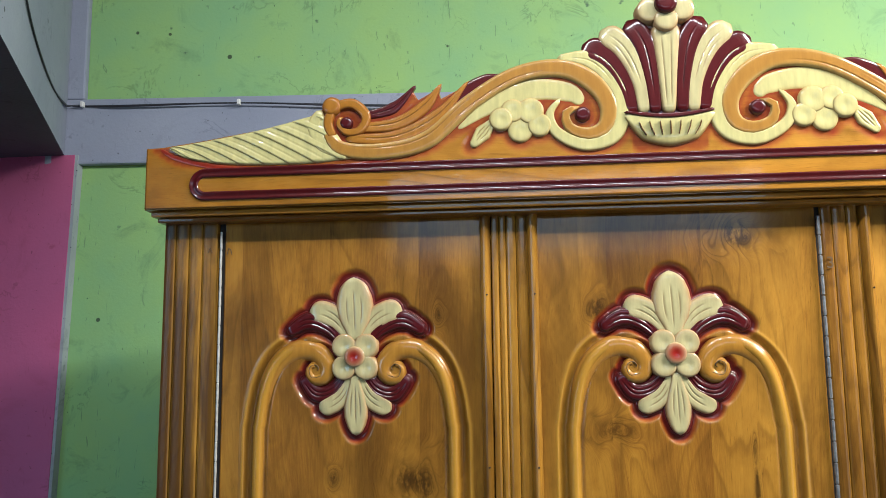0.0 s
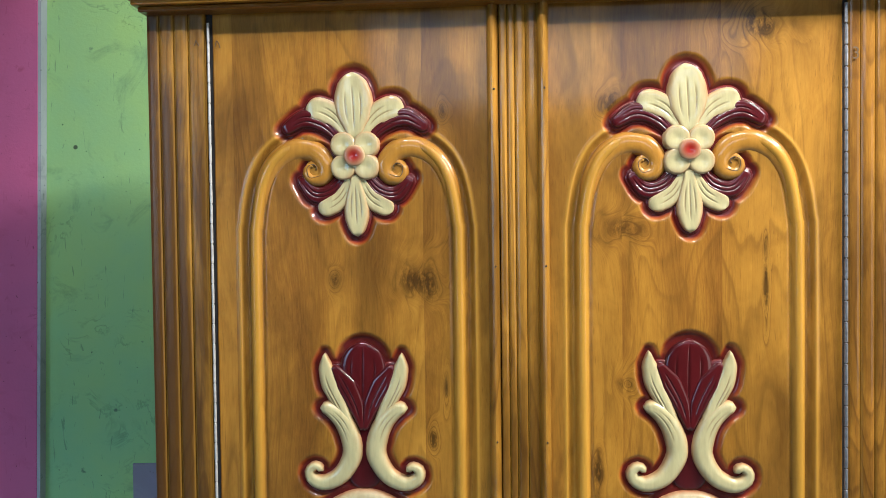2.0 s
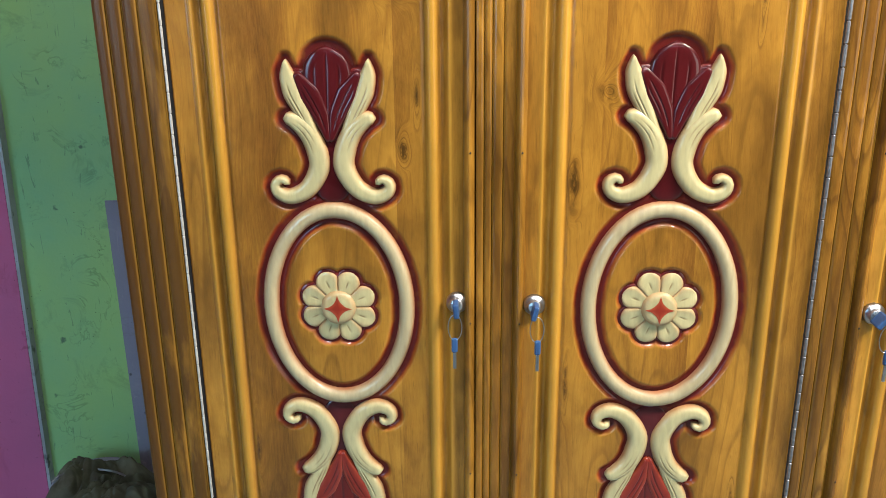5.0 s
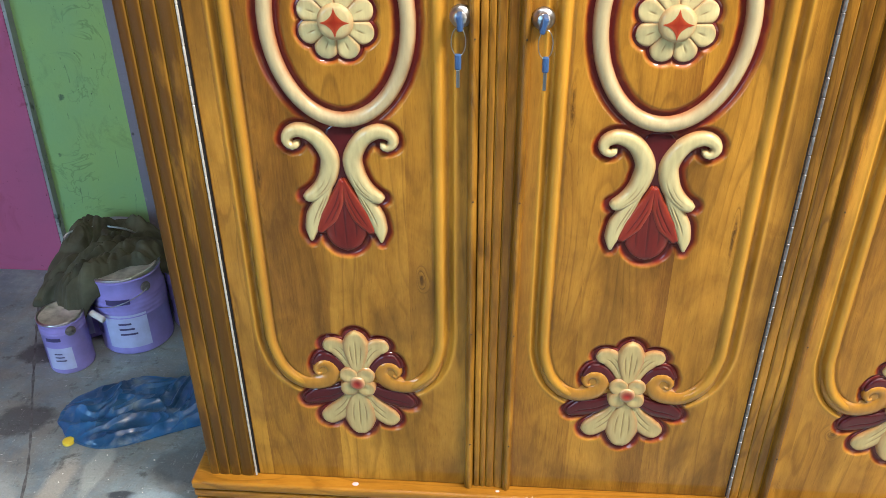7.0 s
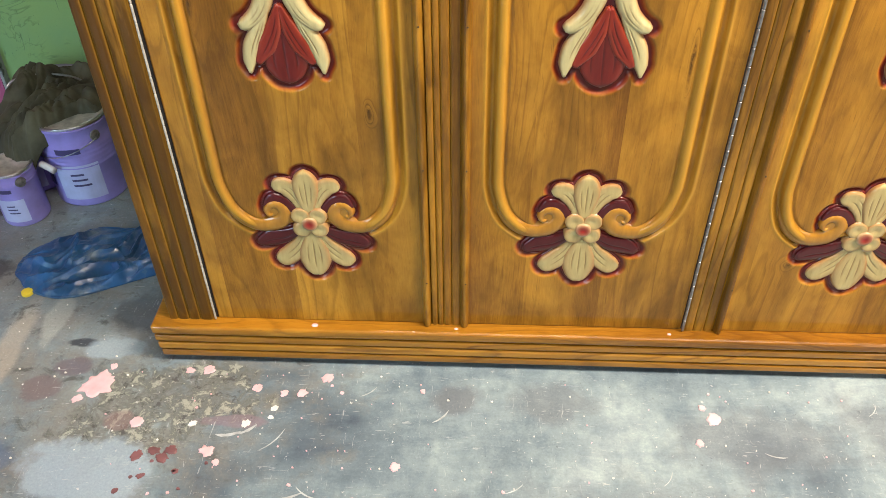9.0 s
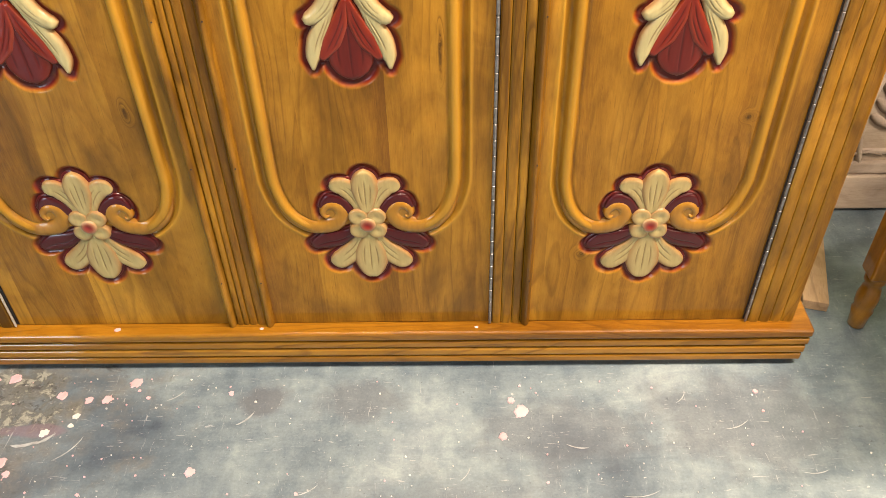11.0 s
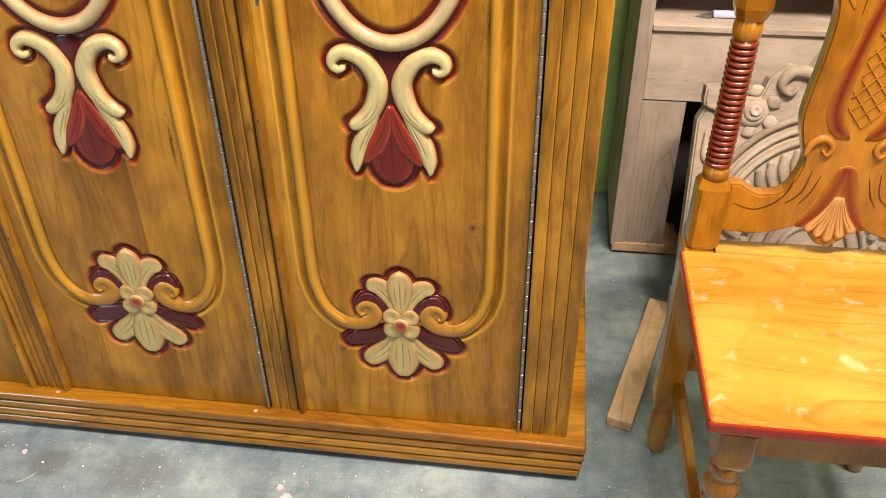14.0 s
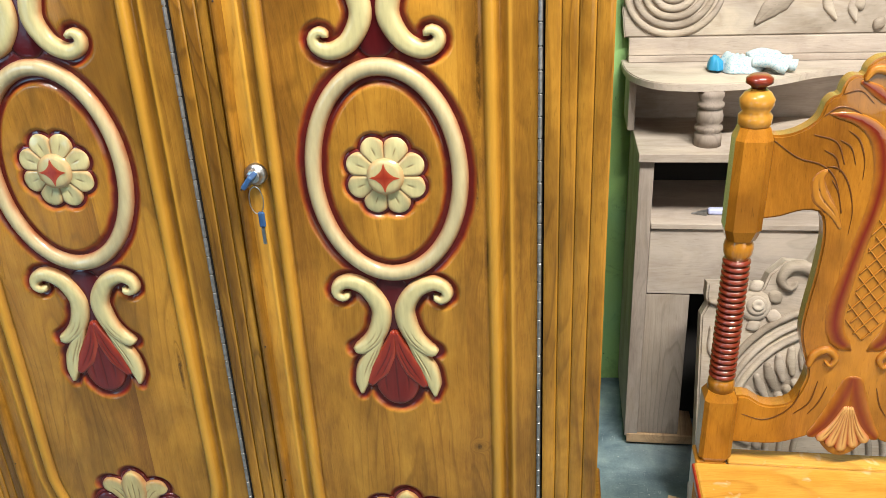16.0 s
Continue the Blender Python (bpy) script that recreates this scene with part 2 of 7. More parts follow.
def lacquer(name, mid, rim, vein, wear=0.15, rough=0.28, power=4.0):
    """Airbrushed, varnished carving: one colour in the middle, another towards the edges, dark cut lines."""
    m, n, l, p = material(name)
    base = coords(n, l, (1, 1, 1))
    no = tex(n, l, base, 45, 4)
    e = maths(n, l, "POWER", attribute(n, "edge"), power)
    e = maths(n, l, "MULTIPLY", e, maths(n, l, "ADD", no.outputs["Fac"], 0.45), True)
    c = mixc(n, l, e, mid, rim)
    c = mixc(n, l, maths(n, l, "MULTIPLY", attribute(n, "vein"), 0.7, True), c, vein)
    streak = tex(n, l, coords(n, l, (1, 1, 0.2)), 160, 3)
    sr = ramp(n, [(0.3, (1 - wear,) * 3), (0.7, (1 + wear * 0.4,) * 3)])
    l.new(streak.outputs["Fac"], sr.inputs[0])
    c = mixc(n, l, 1.0, c, sr.outputs[0], "MULTIPLY")
    l.new(c, p.inputs["Base Color"])
    gloss(p, rough, 0.75, 0.03)
    bump(n, l, p, no.outputs["Fac"], 0.32, 0.001, True)
    return m


M_CREAM = lacquer("cream_lacquer", (0.465, 0.405, 0.20), (0.36, 0.150, 0.055), (0.15, 0.080, 0.022), power=4.0)
M_GOLD = lacquer("golden_cream_lacquer", (0.44, 0.345, 0.145), (0.32, 0.125, 0.040), (0.13, 0.06, 0.015), power=3.2)
M_RED = lacquer("oxblood_lacquer", (0.072, 0.006, 0.007), (0.040, 0.004, 0.005), (0.02, 0.002, 0.002), power=3)
M_RUST = lacquer("rust_red_lacquer", (0.24, 0.020, 0.008), (0.40, 0.075, 0.028), (0.08, 0.01, 0.005), power=2)
M_SEPAL = lacquer("maroon_lacquer", (0.185, 0.016, 0.008), (0.30, 0.045, 0.018), (0.04, 0.004, 0.003), power=2)
M_BUD = lacquer("dark_red_lacquer", (0.115, 0.009, 0.006), (0.22, 0.024, 0.012), (0.04, 0.004, 0.003), power=2.5)
M_BED = lacquer("dark_edged_lacquer", (0.07, 0.006, 0.006), (0.17, 0.018, 0.012), (0.05, 0.005, 0.003), power=5)
M_AMBER = lacquer("amber_lacquer", (0.34, 0.140, 0.015), (0.20, 0.055, 0.007), (0.11, 0.04, 0.007), power=3)
M_BRONZE = lacquer("amber_tendril", (0.37, 0.170, 0.022), (0.25, 0.095, 0.012), (0.06, 0.02, 0.005), power=5)
M_LEMON = lacquer("pale_lemon_lacquer", (0.50, 0.445, 0.185), (0.34, 0.165, 0.040), (0.20, 0.11, 0.02), power=5)
M_KHAKI = lacquer("cream_edged_amber_lacquer", (0.345, 0.165, 0.028), (0.43, 0.31, 0.10), (0.14, 0.06, 0.010), power=3.5)
M_BUFF = lacquer("buff_lacquer", (0.43, 0.355, 0.195), (0.32, 0.105, 0.040), (0.16, 0.07, 0.02), power=3.6)
M_EYE = lacquer("red_hearted_cream_lacquer", (0.27, 0.012, 0.008), (0.52, 0.40, 0.20), (0.1, 0.02, 0.01), power=2.6)


def plain(name, colour, rough=0.5, metal=0.0, coat=0.0, vary=0.12, scale=30, bumpy=0.1, shift=True):
    m, n, l, p = material(name)
    base = coords(n, l, (1, 1, 1), shift)
    no = tex(n, l, base, scale, 5)
    r = ramp(n, [(0.3, tuple(c * (1 - vary) for c in colour)), (0.7, tuple(min(1, c * (1 + vary)) for c in colour))])
    l.new(no.outputs["Fac"], r.inputs[0])
    l.new(r.outputs[0], p.inputs["Base Color"])
    gloss(p, rough, coat)
    p.inputs["Metallic"].default_value = metal
    if bumpy:
        bump(n, l, p, no.outputs["Fac"], bumpy, 0.002)
    return m


def wall_paint(name, colour, dirt, second, amount=0.5):
    """Old distemper on plaster: clouded, speckled and scratched."""
    m, n, l, p = material(name)
    base = coords(n, l, (1, 1, 1), False)
    cloud = tex(n, l, base, 1.7, 5, 0.6)
    r = ramp(n, [(0.36, second), (0.6, colour)])
    l.new(cloud.outputs["Fac"], r.inputs[0])
    spots = tex(n, l, base, 26, 3, 0.5)
    sr = ramp(n, [(0.70, (0, 0, 0)), (0.76, (1, 1, 1))])
    l.new(spots.outputs["Fac"], sr.inputs[0])
    c = mixc(n, l, maths(n, l, "MULTIPLY", sr.outputs[0], amount), r.outputs[0], dirt)
    smear = tex(n, l, base, 7, 6, 0.7, 1.2)
    mr = ramp(n, [(0.56, (0, 0, 0)), (0.75, (1, 1, 1))])
    l.new(smear.outputs["Fac"], mr.inputs[0])
    c = mixc(n, l, maths(n, l, "MULTIPLY", mr.outputs[0], amount * 0.6), c, dirt)
    scr = tex(n, l, coords(n, l, (3, 3, 0.5), False), 14, 3, 0.6, 3.0)
    xr = ramp(n, [(0.66, (0, 0, 0)), (0.70, (1, 1, 1))])
    l.new(scr.outputs["Fac"], xr.inputs[0])
    c = mixc(n, l, maths(n, l, "MULTIPLY", xr.outputs[0], amount * 0.55), c, dirt)
    tiny = tex(n, l, base, 110, 2, 0.5)
    tr = ramp(n, [(0.735, (0, 0, 0)), (0.765, (1, 1, 1))])
    l.new(tiny.outputs["Fac"], tr.inputs[0])
    c = mixc(n, l, maths(n, l, "MULTIPLY", tr.outputs[0], amount * 1.4, True), c, tuple(0.25 * k for k in dirt))
    # sparse black specks of mould and hair-thin cobwebby cracks
    vo = n.new("ShaderNodeTexVoronoi")
    vo.inputs["Scale"].default_value = 10.0
    l.new(base.outputs[0], vo.inputs["Vector"])
    dot = ramp(n, [(0.045, (1, 1, 1)), (0.060, (0, 0, 0))])
    l.new(maths(n, l, "ADD", vo.outputs["Distance"], maths(n, l, "MULTIPLY", maths(n, l, "SUBTRACT", spots.outputs["Fac"], 0.5), 0.09)), dot.inputs[0])
    c = mixc(n, l, maths(n, l, "MULTIPLY", dot.outputs[0], 0.85), c, tuple(0.18 * k for k in dirt))
    hair = tex(n, l, base, 7, 5, 0.6, 0.8)
    line = ramp(n, [(0.484, (0, 0, 0)), (0.500, (1, 1, 1)), (0.516, (0, 0, 0))])
    l.new(hair.outputs["Fac"], line.inputs[0])
    where = ramp(n, [(0.55, (0, 0, 0)), (0.62, (1, 1, 1))])
    l.new(tex(n, l, coords(n, l, (1, 1, 1), True), 6, 3).outputs["Fac"], where.inputs[0])
    c = mixc(n, l, maths(n, l, "MULTIPLY", maths(n, l, "MULTIPLY", line.outputs[0], where.outputs[0]), 0.32), c, tuple(0.4 * k for k in dirt))
    l.new(c, p.inputs["Base Color"])
    gloss(p, 0.75)
    grit = tex(n, l, base, 120, 4, 0.6)
    bump(n, l, p, maths(n, l, "ADD", grit.outputs["Fac"], smear.outputs["Fac"]), 0.3, 0.002)
    return m


M_GREEN = wall_paint("green_distemper", (0.295, 0.480, 0.15), (0.06, 0.11, 0.07), (0.215, 0.42, 0.20), 0.85)
M_PINK = wall_paint("pink_distemper", (0.49, 0.105, 0.23), (0.22, 0.030, 0.07), (0.40, 0.10, 0.22))
M_GREY = wall_paint("grey_plaster", (0.30, 0.325, 0.41), (0.12, 0.13, 0.16), (0.24, 0.265, 0.35))
M_PATCH = wall_paint("bare_plaster", (0.22, 0.20, 0.25), (0.36, 0.32, 0.33), (0.17, 0.155, 0.20), 0.45)
# kept dark so unseen walls and ceiling throw back little fill light
M_DIM = wall_paint("low_bounce_plaster", (0.13, 0.125, 0.12), (0.06, 0.06, 0.06), (0.10, 0.10, 0.10))
# the grey plaster again, darkened as shade for the beam's underside
M_SOFFIT = wall_paint("shaded_soffit", (0.075, 0.085, 0.12), (0.03, 0.03, 0.05), (0.06, 0.07, 0.10))
M_OFFWHITE = wall_paint("whitewash", (0.36, 0.40, 0.42), (0.10, 0.12, 0.12), (0.26, 0.30, 0.31), 0.9)


def floor_material():
    """Blue-grey cement, trowelled and scuffed; a film of brown dirt, scraped crust and old paint in the corner by the tins."""
    m, n, l, p = material("cement_floor")
    base = coords(n, l, (1, 1, 1), False)
    sep = n.new("ShaderNodeSeparateXYZ")
    l.new(base.outputs[0], sep.inputs[0])
    edge = tex(n, l, base, 16, 6, 0.62)
    wob = maths(n, l, "SUBTRACT", edge.outputs["Fac"], 0.5)

    def spot(x, y, rx, ry, soft=0.25, wild=1.6):
        """1 inside an uneven oval on the floor, 0 outside."""
        u = maths(n, l, "DIVIDE", maths(n, l, "SUBTRACT", sep.outputs["X"], x), rx)
        v = maths(n, l, "DIVIDE", maths(n, l, "SUBTRACT", sep.outputs["Y"], y), ry)
        d = maths(n, l, "SQRT", maths(n, l, "ADD", maths(n, l, "MULTIPLY", u, u), maths(n, l, "MULTIPLY", v, v)))
        d = maths(n, l, "ADD", d, maths(n, l, "MULTIPLY", wob, wild))
        return maths(n, l, "DIVIDE", maths(n, l, "SUBTRACT", 1.0 + soft, d), soft, True)

    def gate(fac, lo, hi):
        r = ramp(n, [(lo, (0, 0, 0)), (hi, (1, 1, 1))])
        l.new(fac, r.inputs[0])
        return r.outputs[0]

    def times(a, b):
        return maths(n, l, "MULTIPLY", a, b, True)

    big = tex(n, l, coords(n, l, (1, 1.15, 1), False), 3.0, 7, 0.56, 0.6)
    r = ramp(n, [(0.32, (0.090, 0.128, 0.160)), (0.44, (0.175, 0.240, 0.270)), (0.56, (0.255, 0.335, 0.355)), (0.74, (0.335, 0.415, 0.425))])
    l.new(big.outputs["Fac"], r.inputs[0])
    c = r.outputs[0]
    # trowel marks and drag marks at two slants
    for scale, turn, lo, hi, amount in (((2.2, 9, 1), 35, 0.40, 0.66, 0.55), ((8, 2.4, 1), -20, 0.42, 0.66, 0.45)):
        mp = coords(n, l, scale, False)
        mp.inputs["Rotation"].default_value = (0, 0, radians(turn))
        tr = tex(n, l, mp, 3.2, 7, 0.66, 0.5)
        rr = ramp(n, [(lo, (0.70, 0.73, 0.79)), (hi, (1.14, 1.13, 1.11))])
        l.new(tr.outputs["Fac"], rr.inputs[0])
        c = mixc(n, l, amount, c, rr.outputs[0], "MULTIPLY")
    mid = tex(n, l, base, 24, 8, 0.72, 0.5)
    mr = ramp(n, [(0.38, (0.76, 0.79, 0.83)), (0.60, (1.08, 1.07, 1.05))])
    l.new(mid.outputs["Fac"], mr.inputs[0])
    c = mixc(n, l, 0.8, c, mr.outputs[0], "MULTIPLY")
    # dark greasy patches
    for x, y, rx, ry, amount in ((0.30, -0.17, 0.10, 0.05, 0.45), (0.62, -0.15, 0.12, 0.07, 0.5), (-0.03, -0.10, 0.05, 0.03, 0.5), (-0.20, -0.10, 0.03, 0.025, 0.7), (0.10, -0.40, 0.20, 0.10, 0.35)):
        c = mixc(n, l, times(spot(x, y, rx, ry, 0.7, 2.6), amount), c, (0.115, 0.130, 0.150))
    # brown film of dirt in the corner, and a beige strip of spilt filler along the joint
    film = spot(-0.95, 0.28, 0.42, 0.62, 0.5, 2.2)
    dirt = tex(n, l, base, 11, 8, 0.70, 0.6)
    c = mixc(n, l, times(times(film, gate(dirt.outputs["Fac"], 0.34, 0.60)), 0.7), c, (0.205, 0.195, 0.165))
    c = mixc(n, l, times(spot(-1.045, -0.08, 0.020, 0.15, 0.6, 1.4), 0.6), c, (0.400, 0.375, 0.315))
    c = mixc(n, l, times(times(film, gate(mid.outputs["Fac"], 0.54, 0.66)), 0.75), c, (0.060, 0.062, 0.062))
    # scraped crust: ragged pale flakes with dark gaps between them
    crust = maths(n, l, "MAXIMUM", spot(-0.685, -0.105, 0.135, 0.075, 0.25, 2.0), spot(-0.775, -0.185, 0.085, 0.070, 0.25, 2.2))
    ragged = tex(n, l, base, 34, 9, 0.74, 0.5)
    c = mixc(n, l, times(times(crust, gate(ragged.outputs["Fac"], 0.40, 0.50)), 0.8), c, (0.125, 0.135, 0.120))
    c = mixc(n, l, times(crust, gate(ragged.outputs["Fac"], 0.535, 0.57)), c, (0.330, 0.350, 0.300))
    c = mixc(n, l, times(times(crust, gate(tex(n, l, base, 52, 8, 0.74, 0.4).outputs["Fac"], 0.55, 0.60)), 0.8), c, (0.055, 0.058, 0.060))
    # old paint: plum, slate and pale blue blots
    for x, y, rx, ry, col, amount in ((-0.904, -0.048, 0.030, 0.018, (0.130, 0.105, 0.130), 0.7), (-0.945, -0.100, 0.030, 0.024, (0.160, 0.125, 0.135), 0.7), (-0.775, -0.165, 0.022, 0.018, (0.24, 0.14, 0.14), 0.45),
                                      (-0.905, 0.012, 0.026, 0.010, (0.035, 0.045, 0.060), 0.9), (-0.845, 0.002, 0.045, 0.024, (0.300, 0.400, 0.460), 0.7), (-0.985, 0.075, 0.020, 0.055, (0.36, 0.40, 0.38), 0.6),
                                      (-0.80, -0.27, 0.09, 0.055, (0.290, 0.380, 0.450), 0.8), (-0.97, -0.250, 0.035, 0.03, (0.08, 0.12, 0.20), 0.6), (-0.58, -0.16, 0.05, 0.012, (0.22, 0.16, 0.20), 0.6),
                                      (-1.20, 0.20, 0.05, 0.04, (0.05, 0.055, 0.06), 0.8), (-1.27, 0.42, 0.05, 0.03, (0.045, 0.05, 0.055), 0.8), (-1.16, -0.05, 0.05, 0.08, (0.30, 0.33, 0.33), 0.7), (-0.78, 0.10, 0.08, 0.05, (0.07, 0.085, 0.105), 0.6)):
        c = mixc(n, l, times(spot(x, y, rx, ry, 0.35, 1.8), amount), c, col)
    grain = tex(n, l, base, 230, 4, 0.7)
    gr = ramp(n, [(0.36, (0.82, 0.83, 0.85)), (0.64, (1.11, 1.11, 1.10))])
    l.new(grain.outputs["Fac"], gr.inputs[0])
    c = mixc(n, l, 0.6, c, gr.outputs[0], "MULTIPLY")
    specks = tex(n, l, base, 85, 3, 0.5)
    c = mixc(n, l, times(gate(specks.outputs["Fac"], 0.705, 0.735), 0.6), c, (0.62, 0.62, 0.6))
    pits = tex(n, l, coords(n, l, (1, 1, 1), True), 120, 3, 0.55)
    c = mixc(n, l, times(gate(pits.outputs["Fac"], 0.70, 0.74), 0.5), c, (0.06, 0.07, 0.08))
    # thin pale scratches
    for scale, turn in (((1, 9, 1), 24), ((1, 9, 1), -38), ((9, 1, 1), 15)):
        mp = coords(n, l, scale, False)
        mp.inputs["Rotation"].default_value = (0, 0, radians(turn))
        sc = tex(n, l, mp, 22, 3, 0.6, 2.0)
        c = mixc(n, l, times(gate(sc.outputs["Fac"], 0.675, 0.705), 0.4), c, (0.58, 0.60, 0.60))
    l.new(c, p.inputs["Base Color"])
    rr = ramp(n, [(0.4, (0.36,) * 3), (0.65, (0.60,) * 3)])
    l.new(mid.outputs["Fac"], rr.inputs[0])
    l.new(rr.outputs[0], p.inputs["Roughness"])
    bump(n, l, p, maths(n, l, "ADD", mid.outputs["Fac"], maths(n, l, "MULTIPLY", times(crust, ragged.outputs["Fac"]), 2.0)), 0.28, 0.002)
    return m


M_FLOOR = floor_material()
M_STEEL = plain("steel", (0.42, 0.42, 0.43), 0.3, 1.0, vary=0.2, scale=200)
M_DARKSTEEL = plain("dull_steel", (0.27, 0.265, 0.26), 0.42, 0.75, vary=0.3, scale=150)
M_PALESTEEL = plain("painted_hinge_steel", (0.52, 0.50, 0.45), 0.45, 0.4, vary=0.2, scale=150)
M_KEYBLUE = plain("blue_key_plastic", (0.03, 0.075, 0.18), 0.35)
M_TIN = plain("lilac_tin_paint", (0.32, 0.275, 0.68), 0.35, 0.0, 0.4, 0.12, 25)
M_LABEL = plain("pale_label", (0.46, 0.50, 0.76), 0.5, vary=0.1)
M_JOINT = plain("joint_dirt", (0.10, 0.105, 0.11), 0.9, vary=0.5, scale=60)
M_SMEAR = plain("chalky_smear", (0.40, 0.44, 0.45), 0.7, vary=0.3, scale=60)
M_INK = plain("label_ink", (0.06, 0.05, 0.16), 0.5)
M_LID = plain("tin_lid", (0.46, 0.44, 0.40), 0.5, 0.3, vary=0.4, scale=40)
M_CLOTH = plain("dark_rag", (0.074, 0.072, 0.044), 0.95, vary=0.55, scale=12, bumpy=0.3)
M_BLUEBAG = plain("blue_plastic_film", (0.012, 0.085, 0.21), 0.33, 0.0, 0.3, 0.5, 9, 0.15)
bag_nodes, bag_links = M_BLUEBAG.node_tree.nodes, M_BLUEBAG.node_tree.links
bag_shader = bag_nodes["Principled BSDF"]
bag_dust = ramp(bag_nodes, [(0.54, (0, 0, 0)), (0.70, (0.75,) * 3)])
bag_links.new(tex(bag_nodes, bag_links, coords(bag_nodes, bag_links, (1, 1, 1)), 15, 6, 0.62, 0.5).outputs["Fac"], bag_dust.inputs[0])
bag_links.new(mixc(bag_nodes, bag_links, bag_dust.outputs[0], bag_shader.inputs["Base Color"].links[0].from_socket, (0.20, 0.25, 0.26)), bag_shader.inputs["Base Color"])
M_PAINT_PINK = plain("pink_paint", (0.72, 0.46, 0.49), 0.45, vary=0.15)
M_PAINT_WHITE = plain("white_paint", (0.72, 0.72, 0.68), 0.45, vary=0.15)
M_PAINT_RED = plain("dry_maroon_paint", (0.165, 0.070, 0.075), 0.6, vary=0.3)
M_GLOVE, gn, gl, gp = material("knit_glove")
knit = gn.new("ShaderNodeTexVoronoi")
knit.inputs["Scale"].default_value = 260
gl.new(coords(gn, gl, (1, 1, 1)).outputs[0], knit.inputs["Vector"])
dots = ramp(gn, [(0.20, (0.20, 0.38, 0.48)), (0.45, (0.44, 0.51, 0.54))])
gl.new(knit.outputs["Distance"], dots.inputs[0])
gl.new(dots.outputs[0], gp.inputs["Base Color"])
gloss(gp, 0.95)
M_GLOVEDOT = plain("blue_rubber", (0.03, 0.25, 0.48), 0.6)
M_CABLE = plain("black_cable", (0.02, 0.02, 0.028), 0.5)
M_WHITE = plain("white_plastic", (0.7, 0.7, 0.68), 0.5)
M_YELLOW = plain("yellow_plastic", (0.65, 0.5, 0.04), 0.5)
M_CHARCOAL = plain("pencil", (0.10, 0.055, 0.02), 0.8)
# near-black for nails, and for shade coloured into gaps and insides
M_BLACK = plain("nail_and_shade_black", (0.012, 0.010, 0.009), 0.9)
M_SPRAY = lacquer("sprayed_red_shade", (0.13, 0.012, 0.005), (0.32, 0.125, 0.011), (0.03, 0.004, 0.003), power=1.3)
M_CUT = plain("varnished_cut", (0.085, 0.028, 0.004), 0.35, coat=0.6)
M_FAN = lacquer("pink_fan_lacquer", (0.50, 0.30, 0.10), (0.30, 0.045, 0.018), (0.18, 0.03, 0.012), power=1.8)
M_REDWOOD = lacquer("cherry_red_lacquer", (0.14, 0.020, 0.008), (0.06, 0.008, 0.004), (0.04, 0.005, 0.003), power=3)


# ---------------------------------------------------------------- building helpers
def link(name, data, mat, parent=None, label="", smooth=False):
    ob = new(name, data)
    data.materials.append(mat)
    if smooth:
        data.polygons.foreach_set("use_smooth", [True] * len(data.polygons))
    if parent is not None:
        ob.parent = parent
    if label:
        tagged(ob, label)
    return ob


def part(name, bm, mat, parent=None, label="", smooth=False):
    """Links a bmesh as one mesh object under a thing or a part."""
    me = bpy.data.meshes.new(name)
    bmesh.ops.recalc_face_normals(bm, faces=bm.faces)
    bm.to_mesh(me)
    bm.free()
    return link(name, me, mat, parent, label, smooth)


def thing(name, label, category, at=(0, 0, 0), group="", rz=0.0):
    ob = new(name)
    ob.empty_display_size = 0.05
    ob.matrix_world = pose(*at, 0, 0, rz)
    return tagged(ob, label, category, group)


def box(bm, x0, x1, y0, y1, z0, z1, bevel=0.0, seg=2):
    """A box with rounded edges, added to bm."""
    b = bmesh.new()
    bmesh.ops.create_cube(b, size=1)
    for v in b.verts:
        v.co = Vector((x0 + (v.co.x + 0.5) * (x1 - x0), y0 + (v.co.y + 0.5) * (y1 - y0), z0 + (v.co.z + 0.5) * (z1 - z0)))
    if bevel:
        bmesh.ops.bevel(b, geom=b.edges[:], offset=bevel, segments=seg, affect="EDGES", profile=0.5)
    merge(bm, b)
    return bm


def merge(bm, b):
    me = bpy.data.meshes.new("t")
    b.to_mesh(me)
    b.free()
    bm.from_mesh(me)
    bpy.data.meshes.remove(me)


def lathe(bm, profile, centre=(0, 0, 0), seg=24):
    """A turned shape: profile of (radius, height), closed by caps."""
    rings = []
    for r, z in profile:
        rings.append([bm.verts.new((centre[0] + r * math.cos(2 * math.pi * k / seg), centre[1] + r * math.sin(2 * math.pi * k / seg), centre[2] + z)) for k in range(seg)])
    for a, b in zip(rings, rings[1:]):
        for k in range(seg):
            bm.faces.new((a[k], a[(k + 1) % seg], b[(k + 1) % seg], b[k]))
    bm.faces.new(rings[0][::-1])
    bm.faces.new(rings[-1])
    return bm


